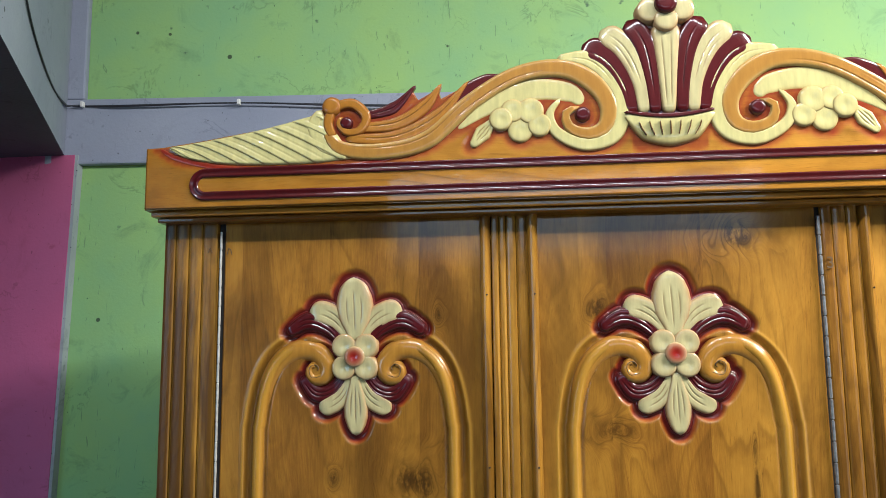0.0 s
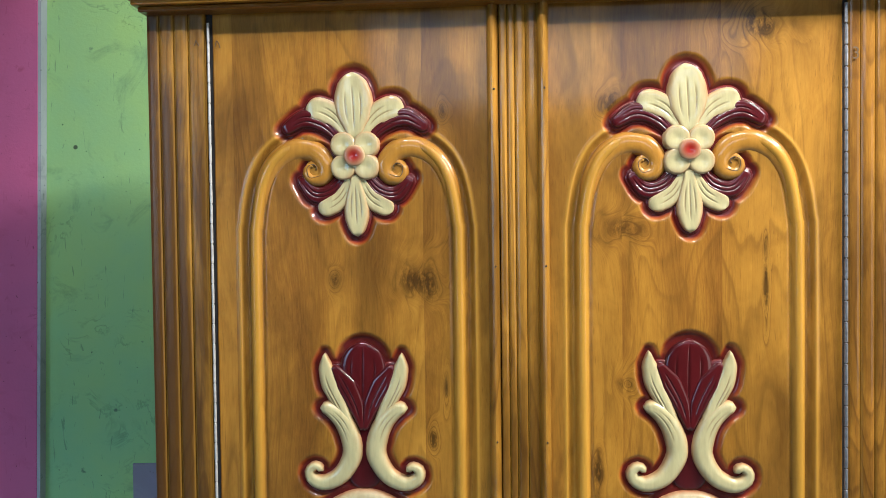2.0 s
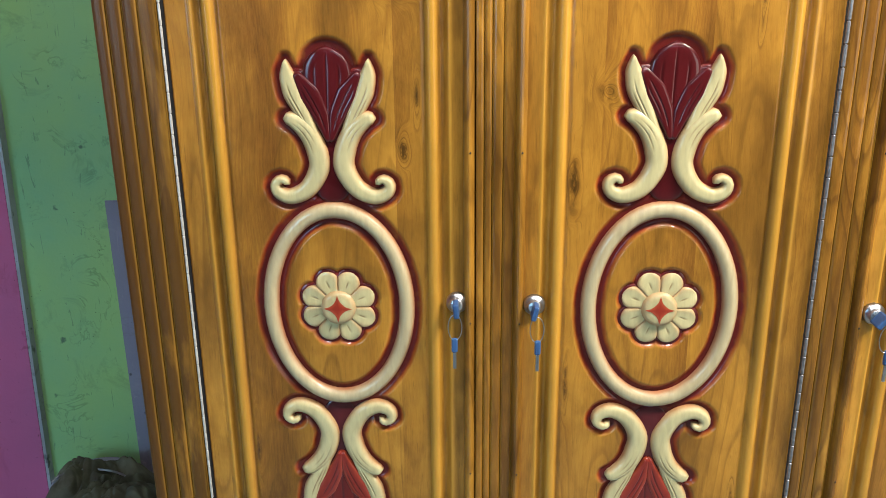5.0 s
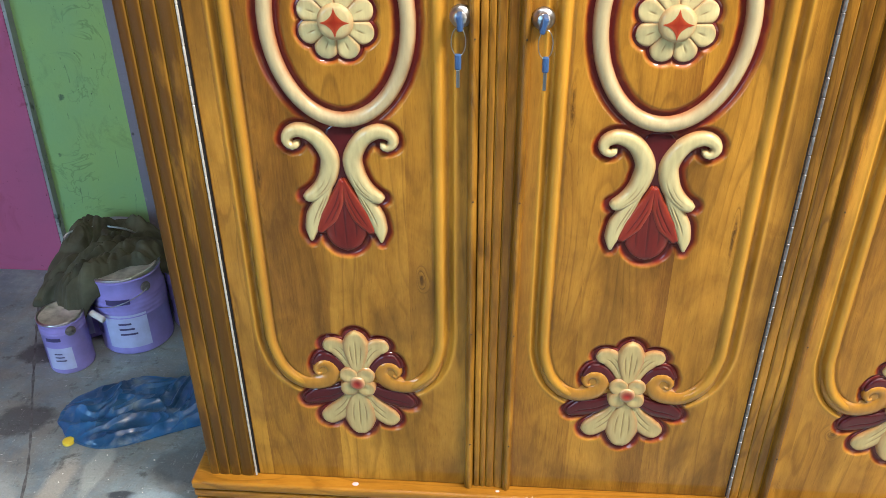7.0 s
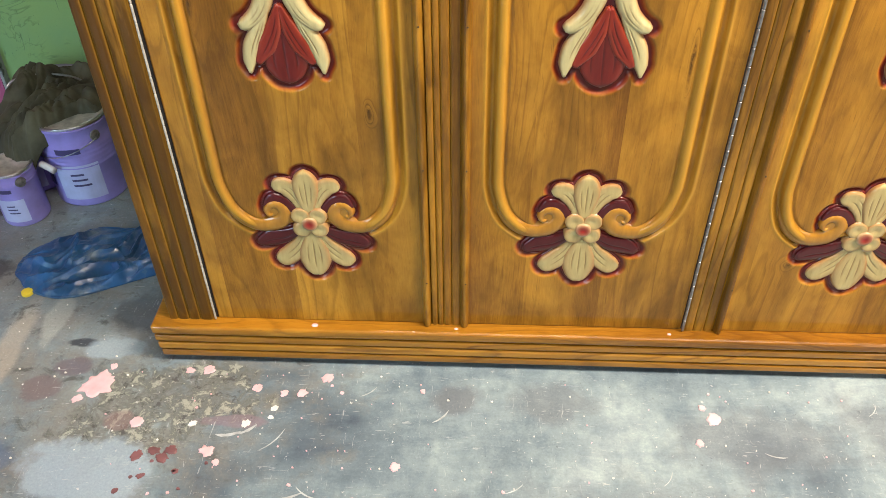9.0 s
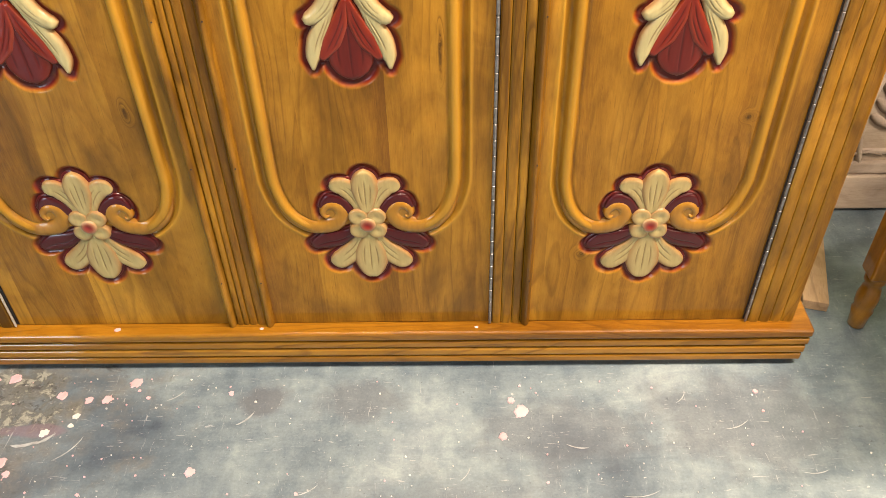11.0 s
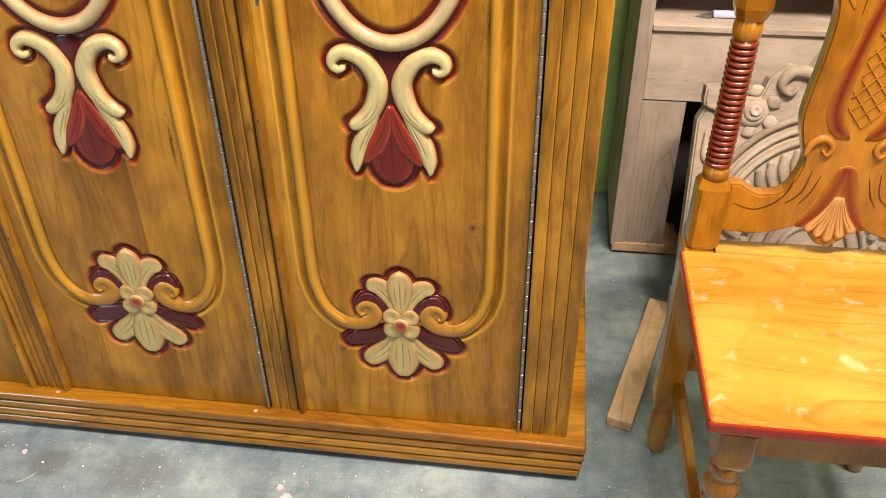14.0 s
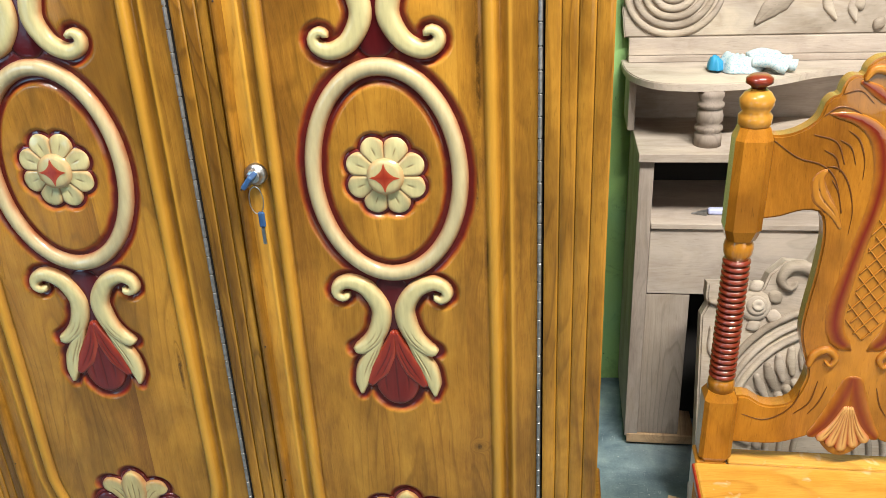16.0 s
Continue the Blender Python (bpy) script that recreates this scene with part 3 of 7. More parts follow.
def spline(pts, n):
    """Catmull-Rom through the points, evenly resampled."""
    P = np.array(pts, float)
    if len(P) == 2:
        P = np.array([P[0], P.mean(0), P[1]])
    Q = np.vstack([2 * P[0] - P[1], P, 2 * P[-1] - P[-2]])
    out, par = [], []
    for i in range(1, len(Q) - 2):
        for s in np.linspace(0, 1, 16, endpoint=False):
            a, b, c, d = Q[i - 1], Q[i], Q[i + 1], Q[i + 2]
            out.append(0.5 * (2 * b + (c - a) * s + (2 * a - 5 * b + 4 * c - d) * s * s + (3 * b - a - 3 * c + d) * s ** 3))
            par.append(i - 1 + s)
    out.append(P[-1])
    par.append(len(P) - 1)
    out, par = np.array(out), np.array(par)
    L = np.r_[0, np.cumsum(np.linalg.norm(np.diff(out, axis=0), axis=1))]
    want = np.linspace(0, L[-1], n)
    res = np.stack([np.interp(want, L, out[:, k]) for k in range(out.shape[1])], 1)
    return res, np.interp(want, L, par) / (len(P) - 1)


def stroke_shape(pts, widths, n):
    c, u = spline(pts, n)
    w = np.interp(u, np.linspace(0, 1, len(widths)), widths)
    return c, w


def relief(verts, faces, attrs, pts, widths, h, base=0.0, n=26, m=11, round_ends=(True, True), veins=(), flat=2.4, sink=0.004, rise=0.0, ridge=0.0, dish=0.0):
    """Adds a carved leaf or scroll in the plane of x and z, its face towards -y: a centre line with a width, domed across.
    veins: cut lines as (across, from, to). flat: how flat the top is. rise: the share of the length over which it comes up."""
    c, w = stroke_shape(pts, widths, n)
    d = np.gradient(c, axis=0)
    d /= np.maximum(np.linalg.norm(d, axis=1, keepdims=True), 1e-9)
    nrm = np.stack([-d[:, 1], d[:, 0]], 1)
    L = np.r_[0, np.cumsum(np.linalg.norm(np.diff(c, axis=0), axis=1))]
    cap = np.ones(n)
    for k, on in ((0, round_ends[0]), (1, round_ends[1])):
        if on:
            s = L if k == 0 else L[-1] - L
            rad = np.maximum((w[0] if k == 0 else w[-1]) * 0.5, 2e-3)
            cap *= np.sqrt(np.clip(1 - np.clip(1 - s / rad, 0, 1) ** 2, 0.02, 1))
    start = len(verts)
    edge, vein = attrs
    for i in range(n):
        t = i / (n - 1)
        up = min(1.0, t / rise) if rise else 1.0
        up = up * up * (3 - 2 * up)
        for j in range(m):
            v = -1 + 2 * j / (m - 1)
            a = v if veins and 0 < j < m - 1 else math.sin(v * math.pi / 2)
            prof = (1 - abs(a) ** flat) ** 0.55
            cut = 0.0
            for vv, u0, u1 in veins:
                if u0 <= t <= u1:
                    f = min(1, (t - u0) / 0.12, (u1 - t) / 0.12)
                    cut = max(cut, f * math.exp(-(((a - vv) * w[i] / 2) / 0.0008) ** 2))
            hh = base + up * h * (prof - dish * (1 - a * a) + ridge * math.exp(-(a / 0.25) ** 2)) * (0.35 + 0.65 * cap[i]) - cut * 0.0009
            if j in (0, m - 1):
                hh = -sink
            q = c[i] + nrm[i] * a * w[i] * 0.5 * cap[i]
            verts.append((q[0], -hh, q[1]))
            edge.append(max(abs(a), 1 - cap[i] ** 0.8))
            vein.append(cut)
    for i in range(n - 1):
        for j in range(m - 1):
            a = start + i * m + j
            faces.append((a, a + 1, a + m + 1, a + m))
    for i in (0, n - 1):
        r = [start + i * m + j for j in range(m)]
        faces.append(tuple(r if i else r[::-1]))


def dome(verts, faces, attrs, x, z, r, h, base=0.0, seg=20, rings=6, flat=0.0, rz=None, hole=0.0):
    """A round carved boss. hole: a hollow in its middle."""
    edge, vein = attrs
    start = len(verts)
    verts.append((x, -(base + h - hole), z)), edge.append(0.0), vein.append(0.0)
    rz = rz or r
    for k in range(1, rings + 1):
        t = k / rings
        hh = base + h * math.sqrt(max(0, 1 - t ** (2 + flat))) - hole * math.exp(-(t / 0.35) ** 2)
        if k == rings:
            hh = -0.004
        for q in range(seg):
            a = 2 * math.pi * q / seg
            verts.append((x + r * t * math.cos(a), -hh, z + rz * t * math.sin(a))), edge.append(t), vein.append(0.0)
    for q in range(seg):
        faces.append((start, start + 1 + q, start + 1 + (q + 1) % seg))
    for k in range(rings - 1):
        for q in range(seg):
            a, b = start + 1 + k * seg + q, start + 1 + k * seg + (q + 1) % seg
            faces.append((a, a + seg, b + seg, b))


def carved(name, draw, mat, parent, label=""):
    """One carved piece: draw(verts, faces, attrs) fills it."""
    verts, faces, attrs = [], [], ([], [])
    draw(verts, faces, attrs)
    me = bpy.data.meshes.new(name)
    me.from_pydata(verts, [], faces)
    for key, vals in zip(("edge", "vein"), attrs):
        me.attributes.new(key, "FLOAT", "POINT").data.foreach_set("value", vals)
    bm = bmesh.new()
    bm.from_mesh(me)
    bmesh.ops.recalc_face_normals(bm, faces=bm.faces)
    bm.to_mesh(me)
    bm.free()
    return link(name, me, mat, parent, label, True)


def flip(pts, on=True):
    return [(-x, z) for x, z in pts] if on else pts


def slab(bm, outline, y0, y1, bevel=0.003):
    """A board sawn to an outline in x and z, from y0 (front) to y1, its front edge rounded."""
    b = bmesh.new()
    f = [b.verts.new((x, y0, z)) for x, z in outline]
    k = [b.verts.new((x, y1, z)) for x, z in outline]
    front = b.faces.new(f)
    b.faces.new(k[::-1])
    for i in range(len(f)):
        j = (i + 1) % len(f)
        b.faces.new((f[i], k[i], k[j], f[j]))
    bmesh.ops.recalc_face_normals(b, faces=b.faces)
    if bevel:
        bmesh.ops.bevel(b, geom=list(front.edges), offset=bevel, segments=2, affect="EDGES", clamp_overlap=True)
    bmesh.ops.triangulate(b, faces=[q for q in b.faces if len(q.verts) > 4])
    merge(bm, b)
    return bm


def tube(bm, pts, r, seg=8, n=None):
    """A round rod along a smooth line of points in space."""
    c, _ = spline(pts, n or 8 * len(pts))
    prev = None
    up = Vector((0.13, 0.21, 0.97))
    for i, q in enumerate(c):
        d = Vector(c[min(i + 1, len(c) - 1)] - c[max(i - 1, 0)]).normalized()
        s = d.cross(up)
        s = s.normalized() if s.length > 1e-6 else Vector((1, 0, 0))
        t = s.cross(d)
        ring = [bm.verts.new(Vector(q) + (s * math.cos(a) + t * math.sin(a)) * r) for a in (2 * math.pi * k / seg for k in range(seg))]
        if prev:
            for k in range(seg):
                bm.faces.new((prev[k], prev[(k + 1) % seg], ring[(k + 1) % seg], ring[k]))
        else:
            bm.faces.new(ring[::-1])
        prev = ring
    bm.faces.new(prev)
    return bm


def structure(name, bm, mat, label):
    return tagged(part(name, bm, mat), label, kind="structure")


# ---------------------------------------------------------------- the room
structure("floor", box(bmesh.new(), -3.2, 3.4, -4.4, 1.6, -0.12, 0.0), M_FLOOR, "grey cement floor, stained, scuffed and speckled with paint")
structure("ceiling", box(bmesh.new(), -3.2, 3.4, -4.4, 1.6, 2.95, 3.05), M_DIM, "plain plastered ceiling out of view, darkened to cut bounced light")
structure("wall_west", box(bmesh.new(), -3.3, -3.2, -4.4, 1.6, 0, 2.95), M_PINK, "plain pink painted wall")
structure("wall_east", box(bmesh.new(), 3.4, 3.5, -4.4, 1.6, 0, 2.95), M_DIM, "plain plastered wall out of view, darkened to cut bounced light")
structure("wall_south", box(bmesh.new(), -3.2, 3.4, -4.5, -4.4, 0, 2.95), M_DIM, "plain plastered wall out of view, darkened to cut bounced light")

# the green wall stands a few degrees out of line with the wardrobe
NORTH = pose(-1.345, 0.80, 0, 0, 0, 4.2)


def on_wall(ob):
    ob.matrix_world = NORTH
    return ob


on_wall(structure("wall_north", box(bmesh.new(), -0.08, 4.9, 0.0, 0.2, 0, 2.95), M_GREEN, "green distempered wall with scratches and dark specks"))
on_wall(structure("lintel_band", box(bmesh.new(), -0.06, 4.9, -0.022, 0.0, 1.995, 2.165, 0.004), M_GREY, "grey plaster lintel band across the green wall"))
on_wall(structure("column_strip", box(bmesh.new(), -0.06, 0.035, -0.022, 0.0, 2.165, 2.95, 0.004), M_GREY, "grey plaster strip in the corner"))
on_wall(structure("wall_patch", box(bmesh.new(), 0.21, 0.9, -0.006, 0.0, 0.0, 0.845), M_PATCH, "bare greyish plaster patch with flaked spots"))


def out_of_plumb(x0, x1, lean0, lean1, y0, z1):
    """A wall block whose ends lean with the height."""
    bm = box(bmesh.new(), x0, x1, y0, 1.1, 0, z1)
    for v in bm.verts:
        v.co.x += (lean1 if v.co.x > (x0 + x1) / 2 else lean0) * v.co.z
    return bm


structure("wall_pink", out_of_plumb(-3.2, -1.379, 0.0, 0.028, 0.775, 2.018), M_PINK, "pink distempered wall with darker smears")
structure("corner_bead", out_of_plumb(-1.379, -1.371, 0.028, 0.028, 0.777, 2.018), M_OFFWHITE, "whitewashed corner between pink and green walls")

bm = bmesh.new()
A, B = Vector((-1.334, 0.738)), Vector((-0.838, -0.383))
pts = [A + (A - B) * 0.35, B, B + Vector((-0.9, 0)), A + Vector((-1.5, 0.25))]
lo = [bm.verts.new((p.x, p.y, 2.018)) for p in pts]
hi = [bm.verts.new((p.x, p.y, 2.95)) for p in pts]
bm.faces.new(lo), bm.faces.new(hi[::-1])
for i in range(4):
    bm.faces.new((lo[i], lo[(i + 1) % 4], hi[(i + 1) % 4], hi[i]))
beam = structure("ceiling_beam", bm, M_GREY, "grey plastered beam, its underside coloured dark as shade")
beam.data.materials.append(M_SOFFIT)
# faces turned down get the shade-coloured plaster
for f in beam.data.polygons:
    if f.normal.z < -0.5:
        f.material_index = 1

bm = bmesh.new()
for k in range(2):
    o = 0.0026 * k
    tube(bm, [(-1.012, 0.030 - o, 2.290), (-1.094, 0.205 - o, 2.155 + o), (-1.211, 0.467 - o, 2.112), (-1.314, 0.702, 2.127 + o), (-1.325, 0.772, 2.145), (-1.2, 0.778, 2.140 + o),
              (-0.905, 0.796, 2.142), (-0.6, 0.816, 2.127 + o), (-0.2, 0.84, 2.118), (0.4, 0.87, 2.12 + o), (1.2, 0.92, 2.13)], 0.0019, 6, 120)
cable = tagged(part("electric_cable", bm, M_CABLE, smooth=True), "twisted dark electric cable clipped along the lintel", "cable")
for x, y, z in ((-0.905, 0.795, 2.142), (-1.225, 0.477, 2.112), (-1.306, 0.772, 2.146), (-0.45, 0.823, 2.124)):
    part("cable_clip", box(bmesh.new(), x - 0.004, x + 0.004, y - 0.008, y + 0.004, z - 0.006, z + 0.008, 0.0015), M_WHITE, cable, "small white clip")

# cement joint on the floor
bm = bmesh.new()
line = [(-0.90, -0.42), (-0.976, -0.25), (-1.074, -0.056), (-1.131, 0.092), (-1.26, 0.36), (-1.40, 0.66)]
c, _ = spline(line, 40)
rows = []
for i, (x, y) in enumerate(c):
    w = 0.0026 + 0.003 * noise.noise(Vector((x * 30, y * 30, 0)))
    rows.append((bm.verts.new((x - w, y, 0.0015)), bm.verts.new((x + w, y, 0.0015))))
for a, b in zip(rows, rows[1:]):
    bm.faces.new((a[0], a[1], b[1], b[0]))
structure("floor_joint", bm, M_JOINT, "thin dark joint in the cement floor")


# ---------------------------------------------------------------- the wardrobe
wardrobe = thing("wardrobe", "three-door carved teak wardrobe, varnished, with painted floral carvings", "wardrobe")
BOT, TOP = 0.0955, 1.694
CENTRES = (-0.434, 0.0, 0.436)
MID = (-0.003, 0.0, -0.005)
FOOT = (0.001, 0.0, -0.006)       # and the lower spray not at one height
SHIFT = (0.0065, 0.0, 0.0040)     # hand-carved: the oval and upper bud sit a little off the middle
HALF = 0.1905
DEPTH = 0.47

for s in (-1, 1):
    part("side_panel", box(bmesh.new(), min(s * 0.69, s * 0.708), max(s * 0.69, s * 0.708), 0.012, DEPTH, 0.045, 1.72), M_TEAK, wardrobe)
part("back_panel", box(bmesh.new(), -0.69, 0.69, DEPTH - 0.012, DEPTH, 0.045, 1.72), M_TEAK, wardrobe)
# black sheet close behind the doors, in place of the shade inside
part("inner_panel", box(bmesh.new(), -0.69, 0.69, 0.03, 0.045, 0.05, 1.70), M_BLACK, wardrobe, "black sheet painted as the shade seen through the gaps")


def reeded(x0, x1, grooves, proud, z0, z1, name, label="", mat=None):
    """An upright cut with grooves, its strips slightly rounded."""
    cuts = [x0, *grooves, x1]
    prof = [(x0, 0.03)]
    for a, b in zip(cuts, cuts[1:]):
        g = min(0.0009, (b - a) * 0.2)
        for t in (0.0, 0.12, 0.3, 0.5, 0.7, 0.88, 1.0):
            prof.append((a + g + (b - a - 2 * g) * t, -proud - 0.0020 * (1 - (2 * t - 1) ** 4) + 0.0008))
        prof.append((b, -proud + 0.0030))
    prof[-1] = (x1, 0.03)
    bm = bmesh.new()
    lo = [bm.verts.new((x, y, z0)) for x, y in prof]
    hi = [bm.verts.new((x, y, z1)) for x, y in prof]
    for i in range(len(prof)):
        j = (i + 1) % len(prof)
        bm.faces.new((lo[i], lo[j], hi[j], hi[i]))
    bm.faces.new(lo[::-1])
    bm.faces.new(hi)
    bmesh.ops.triangulate(bm, faces=[f for f in bm.faces if len(f.verts) > 4])
    ob = part(name, bm, mat or M_TEAK, wardrobe, label)
    # paler along the arrises
    pale_edge = [1.0 if any(abs(v.co.x - c) < 0.0012 for c in cuts) and v.co.y < -proud + 0.002 else 0.0 for v in ob.data.vertices]
    ob.data.attributes.new("pale", "FLOAT", "POINT").data.foreach_set("value", pale_edge)
    return ob


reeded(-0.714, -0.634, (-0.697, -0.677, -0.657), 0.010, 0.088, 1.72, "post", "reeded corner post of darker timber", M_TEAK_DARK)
reeded(0.634, 0.712, (0.653, 0.672, 0.691), 0.010, 0.088, 1.72, "post", "reeded corner post")
reeded(-0.2430, -0.1920, (-0.232, -0.222, -0.208), 0.008, 0.088, 1.70, "stile", "grooved stile between doors")
reeded(0.1960, 0.2445, (0.212, 0.230), 0.008, 0.088, 1.70, "stile", "grooved stile between doors")


def hinge(x, mat=None, wide=0.0025):
    prof = []
    z = BOT + 0.002
    while z < TOP - 0.02:
        prof += [(0.0012, z), (wide, z + 0.0008), (wide, z + 0.0250), (0.0012, z + 0.0258)]
        z += 0.0268
    part("hinge", lathe(bmesh.new(), prof, (x, -0.0110, 0), 8), mat or M_DARKSTEEL, wardrobe, "long steel piano hinge")
    # black strip behind the knuckles: the gap's shade put into colour
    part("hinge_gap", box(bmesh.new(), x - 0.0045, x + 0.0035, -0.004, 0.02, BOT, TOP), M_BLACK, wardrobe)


hinge(-0.6285, M_PALESTEEL, 0.0019), hinge(0.1930), hinge(0.6295)


# --- the carving on a door, in the door's own coordinates (x across from its middle, z up from the floor)
def T(x, y):
    return ((x - 485) * 0.000405, 1.498 + (380 - y) * 0.000405)


def U(x, y):
    return ((x - 340 - 20 * (y - 42) / 890) * 0.00039, 1.253 - (y - 42) * 0.000386)


def W(x, y):
    return ((x - 432 - (y - 275) * 0.1) * 0.000475, 0.318 + (275 - y) * 0.000616)


def S(x, z):
    return (x * 0.001, 0.318 + z * 0.001)


def D(x, y):
    """The lower bud: the upper one turned upside down below the oval."""
    u, z = U(x, y)
    return (u, 2 * 0.910 - z)


V3 = ((-0.38, 0.25, 0.72), (0.0, 0.15, 0.82), (0.38, 0.25, 0.72))
V2 = ((-0.25, 0.2, 0.7), (0.2, 0.25, 0.8))
PX = 0.405
CARVING = []     # name, material, points, widths in mm, height, veins, mirrored


def leaf(name, mat, f, pts, widths, h, veins=(), mirror=True, k=PX, flat=2.4, rise=0.0, ends=(True, True)):
    if name in ("petal", "sepal", "bud"):
        flat = 6.0
    CARVING.append((name, mat, [f(*p) for p in pts], [w * k * 0.001 for w in widths], h, veins, mirror, flat, rise, ends))


# top spray
leaf("petal", M_CREAM, T, [(465, 321), (425, 260), (375, 228), (322, 226)], [26, 60, 84, 86, 70], 0.0075, V2)
leaf("petal", M_CREAM, T, [(485, 330), (483, 240), (476, 106)], [38, 56, 80, 108, 128, 136, 128, 102, 44], 0.0098, V3, False)
leaf("sepal", M_RED, T, [(446, 340), (390, 280), (318, 256), (244, 296)], [26, 54, 64, 38], 0.0062, ((0.3, 0.1, 0.9), (-0.2, 0.2, 0.8)))
leaf("petal", M_CREAM, T, [(471, 447), (434, 518), (362, 562)], [24, 54, 70, 60], 0.0070, V2)
leaf("petal", M_CREAM, T, [(485, 440), (487, 540), (490, 644)], [32, 42, 60, 78, 88, 84, 64, 30], 0.0092, V3, False)
leaf("sepal", M_RED, T, [(450, 443), (408, 494), (348, 504), (298, 448)], [28, 54, 58, 32], 0.0058, ((0.2, 0.1, 0.9), (-0.25, 0.1, 0.8)))
leaf("scroll", M_BRONZE, T, [(163, 600), (168, 510), (186, 446), (226, 388), (287, 356), (348, 364), (385, 408), (376, 448), (342, 456), (322, 430), (336, 408), (350, 420)], [50, 54, 62, 70, 76, 74, 66, 54, 42, 30, 22, 12], 0.0085, rise=0.25, ends=(False, True))
# the two buds
for f, sepal in ((U, M_RED), (D, M_SEPAL)):
    leaf("web", M_RED, f, [(345, 230), (347, 400), (350, 556)], [60, 60, 90, 150], 0.002, (), False)
    leaf("bud", M_RED if f is U else M_BUD, f, [(340, 300), (340, 150), (340, 40)], [40, 90, 130, 154, 160, 148, 112, 46], 0.0060, ((0.0, 0.1, 0.95), (-0.5, 0.2, 0.8), (0.5, 0.2, 0.8)), False)
    leaf("sepal", sepal, f, [(344, 350), (318, 262), (282, 190), (238, 120)], [14, 60, 74, 20], 0.0080, ((0.0, 0.15, 0.85), (0.42, 0.3, 0.8)))
    leaf("leaf", M_CREAM, f, [(310, 350), (264, 262), (228, 190), (212, 130), (208, 80)], [24, 52, 64, 52, 8], 0.0085, ((0.15, 0.25, 0.75), (0.5, 0.2, 0.65)), flat=3.6)
    leaf("lobe", M_CREAM, f, [(194, 272), (228, 276), (274, 318), (302, 380), (306, 440), (268, 506), (212, 534), (170, 520), (160, 490), (184, 474), (206, 492)], [40, 54, 66, 72, 70, 62, 54, 46, 38, 30, 24], 0.0105, ((-0.3, 0.06, 0.34), (0.15, 0.10, 0.28)), flat=3.0)
# bottom spray
leaf("sepal", M_RED, S, [(-16, 12), (-38, 38), (-56, 43), (-70, 26)], [12, 22, 24, 12], 0.0062, (), True, 1)
leaf("sepal", M_RED, S, [(-18, -16), (-45, -31), (-70, -37), (-93, -48)], [16, 30, 34, 16], 0.0060, ((0.2, 0.1, 0.9),), True, 1)
leaf("petal", M_GOLD, S, [(-8, 16), (-17, 48), (-33, 68), (-54, 68)], [12, 25, 34, 32, 25], 0.0070, V2, True, 1)
leaf("petal", M_GOLD, S, [(0, 16), (0, 58), (0, 100)], [16, 23, 32, 40, 45, 44, 34, 15], 0.0098, V3, False, 1)
leaf("petal", M_GOLD, S, [(-9, -17), (-22, -50), (-46, -76), (-66, -84)], [14, 28, 38, 37, 30], 0.0070, V2, True, 1)
leaf("petal", M_GOLD, S, [(0, -18), (0, -62), (0, -116)], [18, 27, 40, 51, 57, 55, 42, 18], 0.0092, V3, False, 1)
leaf("scroll", M_BRONZE, W, [(145, 165), (162, 222), (198, 264), (256, 288), (320, 280), (346, 250), (330, 224), (302, 222), (286, 241), (298, 256), (310, 246)], [46, 50, 56, 64, 68, 58, 46, 36, 27, 18, 10], 0.0085, (), True, 0.475, 2.4, 0.3, (False, True))

OVAL_Z, OVAL_X, OVAL_H = 0.910, 0.0925, 0.1345
FLOWERS = ((1.498, 0.0168, 0.0185, 0.0160), (0.318, 0.0150, 0.0165, 0.0140))


def at_door(pts, dx, dz):
    """The carving as it sits on one door."""
    if 0.70 < pts[0][1] < 1.30:
        return [(x + dx, z + MID[SHIFT.index(dx)]) for x, z in pts]
    return [(x, z + dz) for x, z in pts] if pts[0][1] < 0.5 else pts


def halo_points(dx, dz):
    """Where the dark stain was sprayed: points along the carving with a radius."""
    out = []
    for name, mat, pts, ws, h, veins, mirror, flat, rise, ends in CARVING:
        if name == "scroll":
            pts, ws = pts[5:], ws[5:]
        c, w = stroke_shape(pts, ws, 44)
        run = np.r_[0, np.cumsum(np.linalg.norm(np.diff(c, axis=0), axis=1))]
        w = np.minimum(w, 2 * (np.minimum(run, run[-1] - run) + 0.003))
        for s in ((1, -1) if mirror else (1,)):
            q = at_door([(s * x, z) for x, z in c], dx, dz)
            out += [(x, z, r * 0.5) for (x, z), r in zip(q, w)]
    for k in range(190):
        a = 2 * math.pi * k / 190
        out.append((dx + OVAL_X * math.cos(a), OVAL_Z + MID[SHIFT.index(dx)] + OVAL_H * math.sin(a), 0.0128))
    for k in range(8):
        a = 2 * math.pi * (k + 0.5) / 8
        out.append((dx + 0.034 * math.cos(a), OVAL_Z + MID[SHIFT.index(dx)] + 0.034 * math.sin(a), 0.0165))
    return np.array(out)


def smooth(a, b, x):
    t = np.clip((x - a) / (b - a), 0, 1)
    return t * t * (3 - 2 * t)


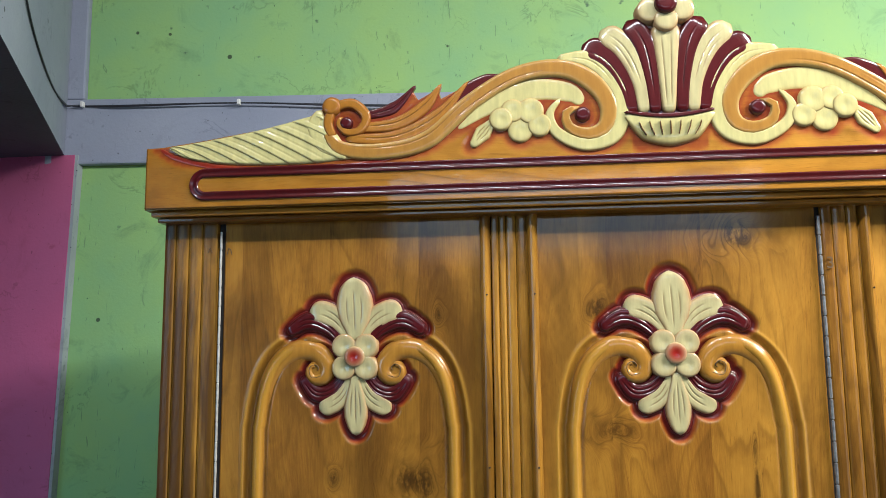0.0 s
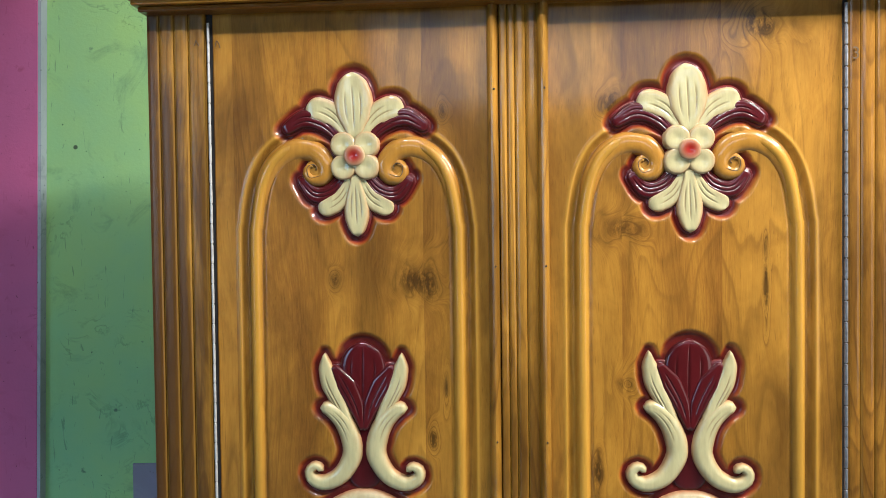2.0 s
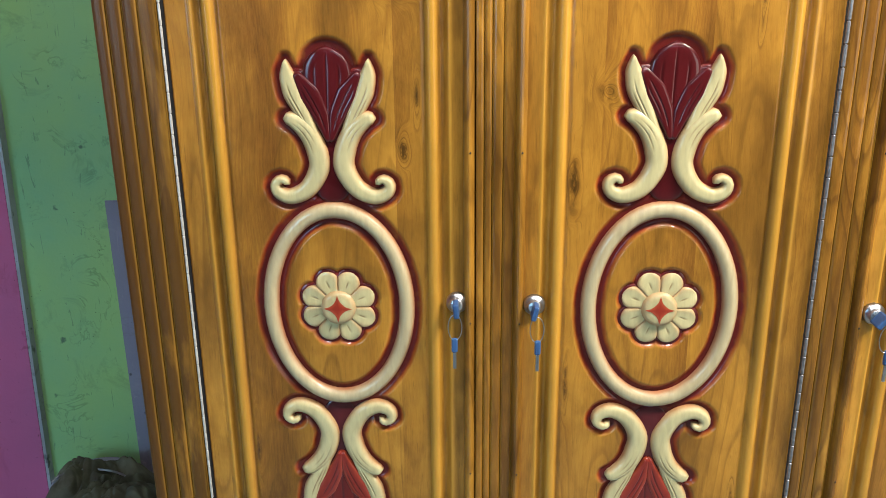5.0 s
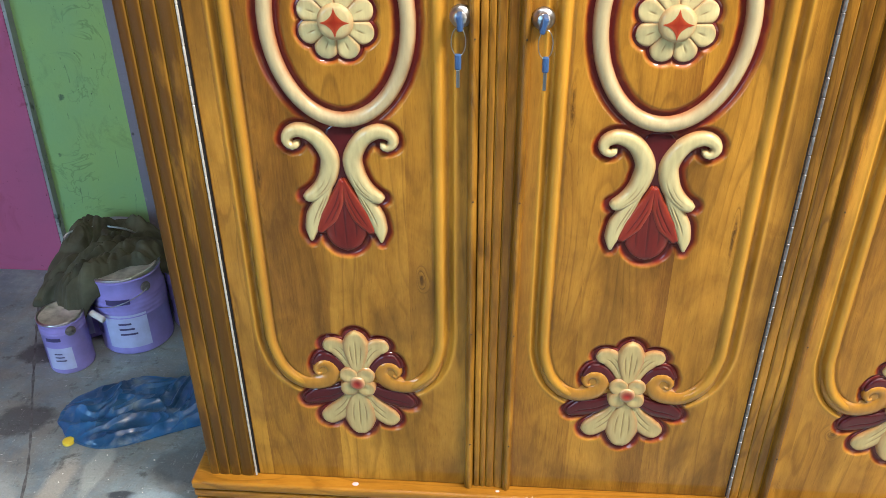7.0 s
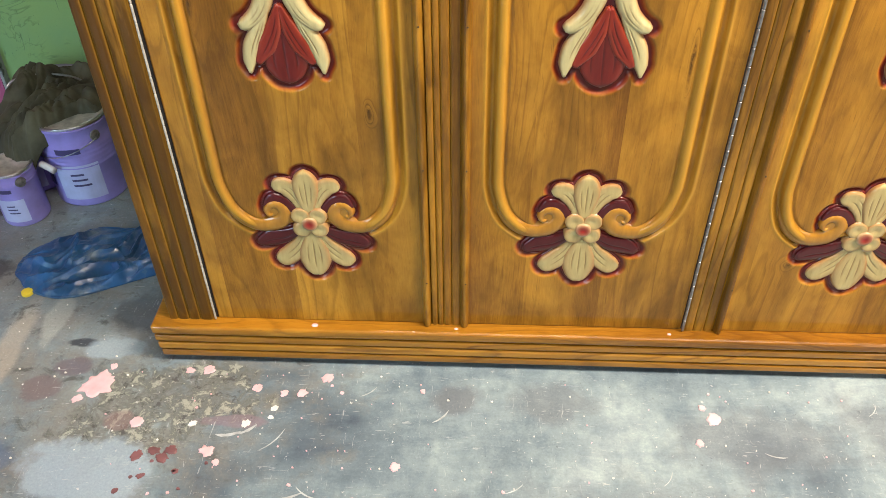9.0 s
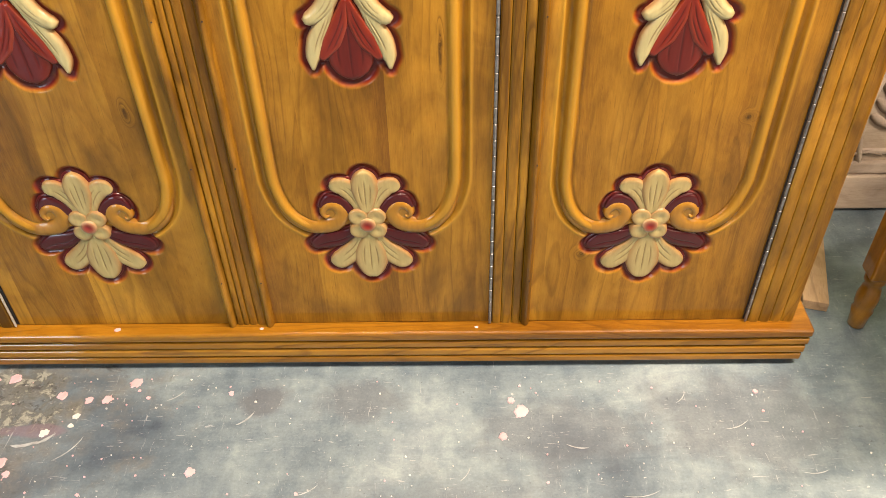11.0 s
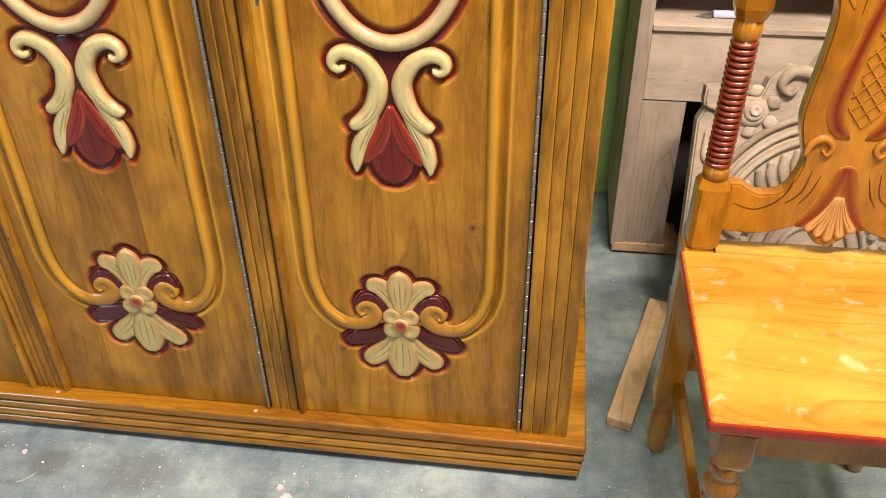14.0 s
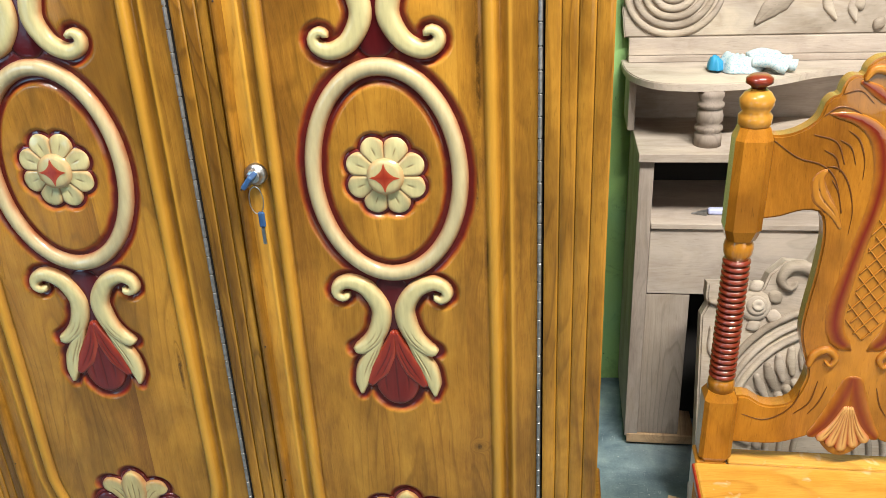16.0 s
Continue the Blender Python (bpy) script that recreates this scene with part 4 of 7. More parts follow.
KNOTS = (((0.118, 1.556, 0.006, 0.016), (0.085, 1.335, 0.030, 0.020), (0.100, 1.120, 0.005, 0.014), (-0.03, 1.335, 0.008, 0.010), (0.118, 1.19, 0.003, 0.022), (-0.12, 0.70, 0.0025, 0.03), (0.11, 0.52, 0.004, 0.012)),
         ((-0.081, 1.196, 0.011, 0.013), (-0.090, 1.395, 0.022, 0.014), (-0.118, 1.075, 0.007, 0.030), (-0.100, 1.565, 0.012, 0.014), (0.085, 1.655, 0.030, 0.016), (0.096, 1.33, 0.0025, 0.045), (-0.12, 0.80, 0.003, 0.035), (0.118, 0.60, 0.0025, 0.03)),
         ((0.122, 1.04, 0.0028, 0.055), (0.117, 0.90, 0.0022, 0.030), (0.128, 0.80, 0.0020, 0.020), (-0.105, 1.30, 0.012, 0.016), (0.11, 0.50, 0.006, 0.006), (-0.10, 0.25, 0.010, 0.008)))     # x, z and half sizes


def door_mesh(dx, dz, knots):
    """The front of a door: flat boards with the moulded outline cut into them, and the sprayed stain as an attribute."""
    nx, nz = 221, 920
    xs, zs = np.linspace(-HALF, HALF, nx), np.linspace(BOT, TOP, nz)
    X, Z = np.meshgrid(xs, zs)
    P = np.stack([X.ravel(), Z.ravel()], 1)
    H = halo_points(dx, dz)
    d = np.full(len(P), 1.0)
    for x, z, r in H:
        near = (np.abs(P[:, 1] - z) < 0.05) & (np.abs(P[:, 0] - x) < 0.05)
        q = P[near]
        d[near] = np.minimum(d[near], np.hypot(q[:, 0] - x, q[:, 1] - z) - r)
    fuzz = np.array([noise.noise(Vector((x * 60, z * 60, 0.3))) for x, z in P]) * 0.0015
    stain = 1 - smooth(0.0028, 0.0108, d + fuzz)
    # the moulding: down one side, along the foot
    path = [(0.080, 1.511), (0.098, 1.503), (0.115, 1.485), (0.127, 1.455), (0.1345, 1.41), (0.1365, 1.36), (0.1365, 1.0), (0.1365, 0.62), (0.1365, 0.43), (0.134, 0.385), (0.122, 0.345), (0.102, 0.320), (0.080, 0.308), (0.060, 0.310)]
    path = [(x, z + dz if z < 0.5 else z) for x, z in path]
    c, _ = spline(path, 300)
    ax = np.abs(P[:, 0])
    best = np.full(len(P), 1.0)
    sign = np.ones(len(P))
    tang = np.gradient(c, axis=0)
    tang /= np.linalg.norm(tang, axis=1, keepdims=True)
    for (x, z), (tx, tz) in zip(c, tang):
        near = np.abs(P[:, 1] - z) < 0.045
        q0, q1 = ax[near] - x, P[near, 1] - z
        dist = np.hypot(q0, q1)
        b = best[near]
        closer = dist < b
        sg = sign[near]
        side = np.sign(q0 * -tz + q1 * tx)
        sg[closer] = side[closer]
        b[closer] = dist[closer]
        best[near], sign[near] = b, sg
    s = best * sign
    s = np.where(best > 0.5, 0.5, s)
    h = np.zeros(len(P))
    bead_top = np.where(best < 0.0080, 0.0060 * np.clip(1 - (best / 0.0080) ** 2.4, 0, 1) ** 0.75, 0)
    inner = -0.0025 * np.exp(-((s + 0.0095) / 0.0018) ** 2)
    t = np.clip((s - 0.0078) / 0.0125, 0, 1)
    chan = np.where((s > 0.0078) & (s < 0.0203), -0.0066 * np.sin(np.pi * np.clip(t, 0, 1) ** 0.7) ** 0.8, 0)
    arris = 0.0010 * np.exp(-((s - 0.0222) / 0.0020) ** 2)
    along = smooth(0.010, 0.05, ax - 0.055)
    h += (bead_top + inner + chan + arris) * along
    h += 0.0058 * smooth(0.0020, 0.0105, d) - 0.0008
    pale = np.clip(np.clip(1 - (best / 0.0085) ** 4, 0, 1) + np.exp(-((s - 0.0222) / 0.0032) ** 2), 0, 1) * along
    knot = np.zeros(len(P))
    for kx, kz, a, b in knots:
        a, b = 1.7 * a, 1.7 * b
        near = (np.abs(P[:, 0] - kx) < 3.5 * a) & (np.abs(P[:, 1] - kz) < 3.5 * b)
        q = P[near]
        wob = np.array([noise.noise(Vector((x * 45, z * 30, kx * 9))) for x, z in q]) * 0.55
        r = np.hypot((q[:, 0] - kx) / a, (q[:, 1] - kz) / b) + wob
        knot[near] = np.maximum(knot[near], np.exp(-(r / 0.8) ** 2))
    verts = np.stack([P[:, 0], -h, P[:, 1]], 1)
    idx = np.arange(nx * nz).reshape(nz, nx)
    faces = np.stack([idx[:-1, :-1], idx[:-1, 1:], idx[1:, 1:], idx[1:, :-1]], -1).reshape(-1, 4)
    rim = np.r_[idx[0, :], idx[1:, -1], idx[-1, -2::-1], idx[-2:0:-1, 0]]
    back = verts[rim] + np.array([0, 0.022, 0])
    b0 = len(verts)
    verts = np.vstack([verts, back])
    k = len(rim)
    skirt = [(rim[(i + 1) % k], rim[i], b0 + i, b0 + (i + 1) % k) for i in range(k)]
    me = bpy.data.meshes.new("door")
    me.from_pydata(verts.tolist(), [], faces.tolist() + [tuple(int(v) for v in f) for f in skirt])
    for key, vals in (("stain", stain), ("pale", pale), ("knot", np.clip(knot, 0, 1))):
        me.attributes.new(key, "FLOAT", "POINT").data.foreach_set("value", np.r_[vals, np.zeros(k)].astype(np.float32))
    me.polygons.foreach_set("use_smooth", [True] * len(me.polygons))
    me.materials.append(M_DOOR)
    return me



def ornaments(door, dx, dz):
    for name, mat, pts, ws, h, veins, mirror, flat, rise, ends in CARVING:
        for s in ((1, -1) if mirror else (1,)):
            vs = tuple((s * a, b, c) for a, b, c in veins)
            carved(name, lambda v, f, a: relief(v, f, a, at_door([(s * x, z) for x, z in pts], dx, dz), ws, h, 0.0, 48 if name in ("scroll", "lobe") else 34, 37 if veins else 13, ends, vs, flat, 0.004, rise, 0.0, 0.14 if name == "petal" else 0.0), mat, door)
    # the sloping sprayed bed under each petal
    for name, mat, pts, ws, h, veins, mirror, flat, rise, ends in CARVING:
        if name in ("petal", "sepal"):
            for s in ((1, -1) if mirror else (1,)):
                (ax, az), (bx, bz) = pts[-2], pts[-1]
                reach = 0.003 / math.hypot(bx - ax, bz - az)
                far = pts[:-1] + [(bx + (bx - ax) * reach, bz + (bz - az) * reach)]
                carved("carving_bed", lambda v, f, a: relief(v, f, a, at_door([(s * x, z) for x, z in far], dx, dz), [max(w, 0.012) + 0.006 for w in ws], 0.0022, 0.0, 24, 11), M_BED, door)
    # the oval ring and its flower
    before = set(door.children)
    n = 72

    def ring(v, f, a):
        m = 9
        st = len(v)
        for i in range(n):
            t = 2 * math.pi * i / n
            for j in range(m):
                q = -1 + 2 * j / (m - 1)
                k = math.sin(q * math.pi / 2)
                hh = 0.0105 * (1 - abs(k) ** 2.4) ** 0.55 if 0 < j < m - 1 else -0.003
                v.append(((OVAL_X + k * 0.0108) * math.cos(t), -hh, OVAL_Z + (OVAL_H + k * 0.0112) * math.sin(t)))
                a[0].append(abs(k)), a[1].append(0.0)
        for i in range(n):
            for j in range(m - 1):
                p, r = st + i * m + j, st + ((i + 1) % n) * m + j
                f.append((p, p + 1, r + 1, r))

    carved("oval_ring", ring, M_BUFF, door, "cream oval moulding with red edges")
    for k in range(8):
        t = 2 * math.pi * (k + 0.5) / 8
        ca, sa = math.cos(t), math.sin(t)
        carved("petal", lambda v, f, a: relief(v, f, a, [(0.014 * ca, OVAL_Z + 0.014 * sa), (0.034 * ca, OVAL_Z + 0.034 * sa), (0.052 * ca, OVAL_Z + 0.052 * sa)], [0.012, 0.025, 0.036, 0.038], 0.0072, 0.0, 22, 21, (True, True), ((0.0, 0.35, 0.7),), 7.0, dish=0.22), M_CREAM, door)
    for k in range(8):
        t = 2 * math.pi * (k + 0.5) / 8
        carved("carving_bed", lambda v, f, a: relief(v, f, a, [(0.014 * math.cos(t), OVAL_Z + 0.014 * math.sin(t)), (0.057 * math.cos(t), OVAL_Z + 0.057 * math.sin(t))], [0.02, 0.040, 0.038], 0.0026, 0.0, 16, 11), M_BED, door)
    carved("boss", lambda v, f, a: dome(v, f, a, 0, OVAL_Z, 0.0265, 0.007, 0.0055, 28, 6, 3), M_CREAM, door)

    def diamond(v, f, a):
        st = len(v)
        v.append((0, -0.0135, OVAL_Z)), a[0].append(0.0), a[1].append(0.0)
        m = 32
        for q in range(m):
            t = 2 * math.pi * q / m
            r = 0.0195 / (abs(math.cos(t)) ** 0.62 + abs(math.sin(t)) ** 0.62) ** 1.6
            v.append((r * math.cos(t), -0.0129, OVAL_Z + r * math.sin(t))), a[0].append(0.9), a[1].append(0.0)
        for q in range(m):
            f.append((st, st + 1 + q, st + 1 + (q + 1) % m))

    carved("star_inlay", diamond, M_RUST, door, "rust red four-pointed star")
    for o in set(door.children) - before:
        o.location.x, o.location.z = dx, MID[SHIFT.index(dx)]
    for z, off, r, cr in FLOWERS:
        z = z + dz if z < 0.5 else z
        for sx in (-1, 1):
            for sz in (-1, 1):
                carved("petal", lambda v, f, a: dome(v, f, a, sx * off * 0.92, z + sz * off * 0.88, r * 1.02, 0.0040, 0.0066, 26, 8, 6.0, None, 0.0016), M_GOLD if z < 0.5 else M_CREAM, door)
        carved("flower_eye", lambda v, f, a: dome(v, f, a, 0, z, cr * 0.98, 0.0050, 0.0100, 28, 9, 3.0, None, 0.0012), M_EYE, door, "cream eye with a red heart")
    # the closed middle of each volute, with the spiral cut into it
    for (x, z), r in ((T(348, 424), 0.0150), (W(312, 244), 0.0120)):
        z = z + dz if z < 0.5 else z
        for s in (-1, 1):
            carved("volute", lambda v, f, a: dome(v, f, a, s * x, z, r, 0.0058, 0.0, 24, 6, 3.0), M_BRONZE, door)
            if z < 0.5:
                continue
            turn = [(s * (x + r * q * math.cos(t)), z + r * q * math.sin(t)) for q, t in ((0.85, -0.6), (0.75, -2.0), (0.60, -3.4), (0.50, -4.6), (0.35, -5.8), (0.12, -6.8))]
            carved("cut_line", lambda v, f, a: relief(v, f, a, turn, [0.0006, 0.0016, 0.0016, 0.0012, 0.0006], 0.0006, 0.0080, 28, 5, sink=-0.004), M_CHARCOAL, door)


doors = []
for cx, dx, dz, knots in zip(CENTRES, SHIFT, FOOT, KNOTS):
    d = new("door", door_mesh(dx, dz, knots))
    d.parent = wardrobe
    d.location.x = cx
    tagged(d, "carved teak door with cream and oxblood flowers")
    ornaments(d, dx, dz)
    doors.append(d)


def bead(bm, x, r, proud, z0, z1, seg=10):
    prof = [(x + r * math.cos(math.pi * k / seg), -proud * math.sin(math.pi * k / seg)) for k in range(seg + 1)] + [(x - r, 0.01), (x + r, 0.01)]
    lo = [bm.verts.new((px, py, z0)) for px, py in prof]
    hi = [bm.verts.new((px, py, z1)) for px, py in prof]
    for i in range(len(prof)):
        j = (i + 1) % len(prof)
        bm.faces.new((lo[i], lo[j], hi[j], hi[i]))
    bm.faces.new(lo[::-1]), bm.faces.new(hi)
    return bm


for d, cx, x in zip(doors, CENTRES, (-0.251, -0.186, 0.2535)):
    part("bead", bead(bmesh.new(), x - cx, 0.0078, 0.0165, BOT, TOP), M_TEAK, d, "half-round bead nailed to the door edge")
    for k in range(7):
        bm = bmesh.new()
        bmesh.ops.create_icosphere(bm, subdivisions=1, radius=0.0014, matrix=Matrix.Translation((x - cx + 0.002, -0.0162, 0.2 + 0.23 * k)))
        part("nail", bm, M_BLACK, d)

# plinth and cornice
plinth = part("plinth", box(bmesh.new(), -0.732, 0.732, -0.014, DEPTH, 0.018, 0.086), M_TEAK_X, wardrobe, "reeded plinth")
for z0, z1, y, x in ((0.0155, 0.0320, -0.0285, 0.7385), (0.0345, 0.0520, -0.0295, 0.7405), (0.0555, 0.0715, -0.0305, 0.7425)):
    part("reed", box(bmesh.new(), -x, x, y, DEPTH, z0, z1, 0.0042, 4), M_TEAK_X, plinth)
part("plinth_cap", box(bmesh.new(), -0.744, 0.744, -0.0325, DEPTH, 0.0750, 0.0945, 0.0055, 4), M_TEAK_X, plinth)
# set-back block, coloured black as the shadow under the plinth
part("foot", box(bmesh.new(), -0.70, 0.70, 0.02, DEPTH - 0.02, 0.0, 0.0180), M_BLACK, plinth)

cornice = part("cornice", box(bmesh.new(), -0.729, 0.729, -0.036, DEPTH, 1.705, 1.760, 0.002), M_TEAK_X, wardrobe, "cornice board with a long red groove")
part("cornice_lip", box(bmesh.new(), -0.722, 0.722, -0.040, DEPTH, 1.697, 1.7045, 0.002), M_TEAK_X, cornice)
part("cornice_lip", box(bmesh.new(), -0.716, 0.716, -0.032, DEPTH, 1.690, 1.6965, 0.002), M_TEAK_X, cornice)

SIL = [(-0.729, 1.795), (-0.705, 1.796), (-0.649, 1.803), (-0.571, 1.815), (-0.503, 1.828), (-0.482, 1.836), (-0.461, 1.852), (-0.436, 1.848), (-0.411, 1.833), (-0.373, 1.838), (-0.346, 1.864),
       (-0.338, 1.850), (-0.310, 1.865), (-0.307, 1.850), (-0.270, 1.868), (-0.258, 1.862), (-0.229, 1.873), (-0.205, 1.873), (-0.176, 1.880), (-0.148, 1.884), (-0.128, 1.890), (-0.111, 1.900), (-0.095, 1.908), (-0.080, 1.922), (-0.064, 1.930), (-0.048, 1.938), (-0.030, 1.944), (-0.016, 1.952), (0.0, 1.956)]
outline = SIL + flip(SIL[:-1][::-1]) + [(0.729, 1.706), (-0.729, 1.706)]
crown = part("crown_board", slab(bmesh.new(), outline, -0.046, -0.016, 0.0015), M_TEAK_X, wardrobe, "carved crown board over the doors")


CREST = []     # centre lines of the crown's carving with their widths


def crest(name, mat, pts, widths, h=0.009, veins=(), mirror=True, base=0.0, label="", ends=(True, True), flat=7.0):
    for s in ((1, -1) if mirror else (1,)):
        CREST.append(([(s * x, z) for x, z in pts], [w * 0.001 for w in widths]))

        def draw(v, f, a):
            relief(v, f, a, [(s * x, z) for x, z in pts], [w * 0.001 for w in widths], h * 0.62, base, 60 if len(pts) > 6 else 28, 33 if veins else 13, ends, tuple((s * p, q, r) for p, q, r in veins), flat)
        ob = carved(name, draw, mat, crown, label)
        ob.location.y = -0.046


def knob(name, mat, x, z, r, h=0.008, base=0.0, mirror=True, hole=0.0):
    for s in ((1, -1) if mirror else (1,)):
        CREST.append(([(s * x, z - 0.001), (s * x, z + 0.001)], [2 * r, 2 * r]))
        ob = carved(name, lambda v, f, a: dome(v, f, a, s * x, z, r, h, base, 26, 8, 3.5, None, hole), mat, crown)
        ob.location.y = -0.046


def feather(s):
    """A flat cream feather cut into overlapping slanting blades."""
    def draw(v, f, a):
        n, m = 240, 40
        top, _ = spline([(-0.694, 1.7945), (-0.62, 1.806), (-0.55, 1.819), (-0.474, 1.838)], n)
        low, _ = spline([(-0.694, 1.7925), (-0.665, 1.777), (-0.60, 1.766), (-0.50, 1.763), (-0.425, 1.768)], n)
        for i in range(n):
            for j in range(m):
                q = j / (m - 1)
                e = top[i] + (low[i] - top[i]) * q
                ph = (i / (n - 1) * 7.6 - 2.1 * q ** 0.85) % 1.0
                h = 0.0045 + 0.0019 * (1 - ph) - 0.0004 * math.exp(-((ph - 0.5) / 0.07) ** 2)
                rim = min(1.0, q / 0.08, (1 - q) / 0.08, (i + 1) / 8, (n - i) / 6)
                h *= math.sqrt(max(0.0, rim))
                if j in (0, m - 1) or i in (0, n - 1):
                    h = -0.003
                v.append((s * e[0], -h, e[1]))
                a[0].append(max(0.0, 1 - rim * 1.4, math.exp(-((ph - 0.98) / 0.05) ** 2) * 0.95))
                a[1].append(0.6 * math.exp(-((ph - 0.985) / 0.03) ** 2) + 0.25 * math.exp(-((ph - 0.5) / 0.03) ** 2))
        for i in range(n - 1):
            for j in range(m - 1):
                k = i * m + j
                f.append((k, k + 1, k + m + 1, k + m))
    ob = carved("feather", draw, M_LEMON, crown, "cream feather of slanting blades")
    ob.location.y = -0.046


feather(1), feather(-1)
crest("border", M_RUST, [(-0.710, 1.794), (-0.678, 1.777), (-0.604, 1.761), (-0.494, 1.758), (-0.415, 1.761), (-0.353, 1.776), (-0.293, 1.799)], [5, 8, 9, 9, 9, 9, 6], 0.004)
crest("crescent", M_LEMON, [(-0.474, 1.840), (-0.484, 1.817), (-0.471, 1.789), (-0.436, 1.770)], [12, 24, 22, 8], 0.009)
crest("leaf", M_RED, [(-0.415, 1.829), (-0.373, 1.839), (-0.341, 1.870)], [12, 18, 3], 0.006, ((0.0, 0.1, 0.9),))
crest("leaf", M_AMBER, [(-0.425, 1.812), (-0.369, 1.816), (-0.328, 1.840), (-0.305, 1.871)], [14, 20, 20, 3], 0.0075, ((0.15, 0.1, 0.9),))
crest("leaf", M_AMBER, [(-0.440, 1.797), (-0.369, 1.797), (-0.311, 1.824), (-0.267, 1.873)], [14, 21, 23, 3], 0.009, ((0.1, 0.1, 0.9),))
knob("ball", M_AMBER, -0.459, 1.844, 0.0150, 0.009)
crest("scroll", M_AMBER, [(-0.456, 1.799), (-0.464, 1.820), (-0.455, 1.841), (-0.430, 1.847), (-0.411, 1.829), (-0.417, 1.810), (-0.436, 1.806), (-0.449, 1.818), (-0.444, 1.829)], [14, 15, 15, 16, 15, 13, 11, 8, 5], 0.012)
knob("eye", M_RED, -0.438, 1.819, 0.010, 0.009)
crest("leaf", M_RED, [(-0.296, 1.838), (-0.266, 1.862), (-0.241, 1.874), (-0.210, 1.877)], [10, 20, 17, 4], 0.006)
crest("leaf", M_LEMON, [(-0.285, 1.804), (-0.238, 1.836), (-0.181, 1.856), (-0.131, 1.850), (-0.112, 1.832)], [5, 26, 34, 30, 12], 0.004)
crest("arch", M_KHAKI, [(-0.469, 1.812), (-0.446, 1.784), (-0.386, 1.778), (-0.325, 1.792), (-0.268, 1.840), (-0.205, 1.877), (-0.144, 1.885), (-0.103, 1.866), (-0.080, 1.833), (-0.084, 1.802), (-0.106, 1.791), (-0.131, 1.800), (-0.136, 1.821), (-0.118, 1.830)], [12, 22, 25, 27, 25, 25, 27, 29, 26, 22, 19, 15, 12, 7], 0.011, ((0.35, 0.1, 0.45), (-0.35, 0.3, 0.62)))
crest("crescent", M_LEMON, [(-0.146, 1.899), (-0.100, 1.894), (-0.068, 1.857), (-0.061, 1.820), (-0.074, 1.787), (-0.112, 1.777), (-0.148, 1.794), (-0.158, 1.820), (-0.143, 1.842)], [10, 29, 26, 23, 21, 20, 17, 13, 5], 0.0095, ((-0.15, 0.05, 0.3), (0.3, 0.15, 0.35)))
knob("eye", M_RED, -0.114, 1.818, 0.0115, 0.010)
crest("small_leaf", M_LEMON, [(-0.234, 1.815), (-0.249, 1.798), (-0.265, 1.779)], [10, 25, 10], 0.008, V3)
for x, z, r in ((-0.224, 1.816, 0.0145), (-0.208, 1.827, 0.015), (-0.184, 1.826, 0.0165), (-0.172, 1.806, 0.0145), (-0.198, 1.800, 0.0155)):
    knob("blossom", M_LEMON, x, z, r * 1.22, 0.0030, 0.0025 + 0.0012 * ((int(x * -1000)) % 3), True, 0.0012)
crest("fan_bed", M_RED, [(0.0, 1.800), (0.0, 1.86), (0.0, 1.925)], [104, 112, 150, 170], 0.006, (), False)
crest("fan_lobe", M_RED, [(-0.047, 1.815), (-0.054, 1.856), (-0.076, 1.895), (-0.111, 1.916)], [17, 28, 38, 40], 0.010, ((0.3, 0.2, 0.9),))
crest("fan_lobe", M_CREAM, [(-0.032, 1.815), (-0.037, 1.864), (-0.056, 1.909), (-0.086, 1.935)], [17, 26, 36, 38], 0.0125, ((0.0, 0.3, 0.9), (0.4, 0.4, 0.85)))
crest("fan_lobe", M_RED, [(-0.017, 1.814), (-0.021, 1.867), (-0.030, 1.914), (-0.050, 1.947)], [17, 24, 34, 36], 0.014, ((0.0, 0.2, 0.9),))
crest("fan_lobe", M_CREAM, [(0.0, 1.813), (0.0, 1.870), (0.0, 1.945)], [18, 29, 46], 0.017, ((-0.3, 0.1, 0.85), (0.3, 0.1, 0.85)), False)
crest("bowl", M_LEMON, [(-0.060, 1.814), (-0.030, 1.798), (0.0, 1.793), (0.030, 1.798), (0.060, 1.814)], [3, 40, 47, 40, 3], 0.014, (), False)
crest("bowl_rim", M_RED, [(-0.060, 1.818), (-0.030, 1.813), (0.0, 1.811), (0.030, 1.813), (0.060, 1.818)], [4, 7, 8, 7, 4], 0.017, (), False)
for k in range(-3, 4):
    crest("bowl_cut", M_CUT, [(k * 0.0135, 1.803), (k * 0.0125, 1.794), (k * 0.0105, 1.784)], [1.0, 1.8, 1.0], 0.003, (), False, 0.0128 - 0.0007 * abs(k))
for x, z, r in ((-0.0215, 1.957, 0.0190), (0.0215, 1.957, 0.0190), (0.0, 1.942, 0.0180), (0.0, 1.972, 0.017)):
    knob("rosette_petal", M_CREAM, x, z, r, 0.007, 0.009 + 0.002 * (x == 0), False)
knob("rosette_bud", M_RED, 0.0, 1.963, 0.0165, 0.012, 0.014, False)

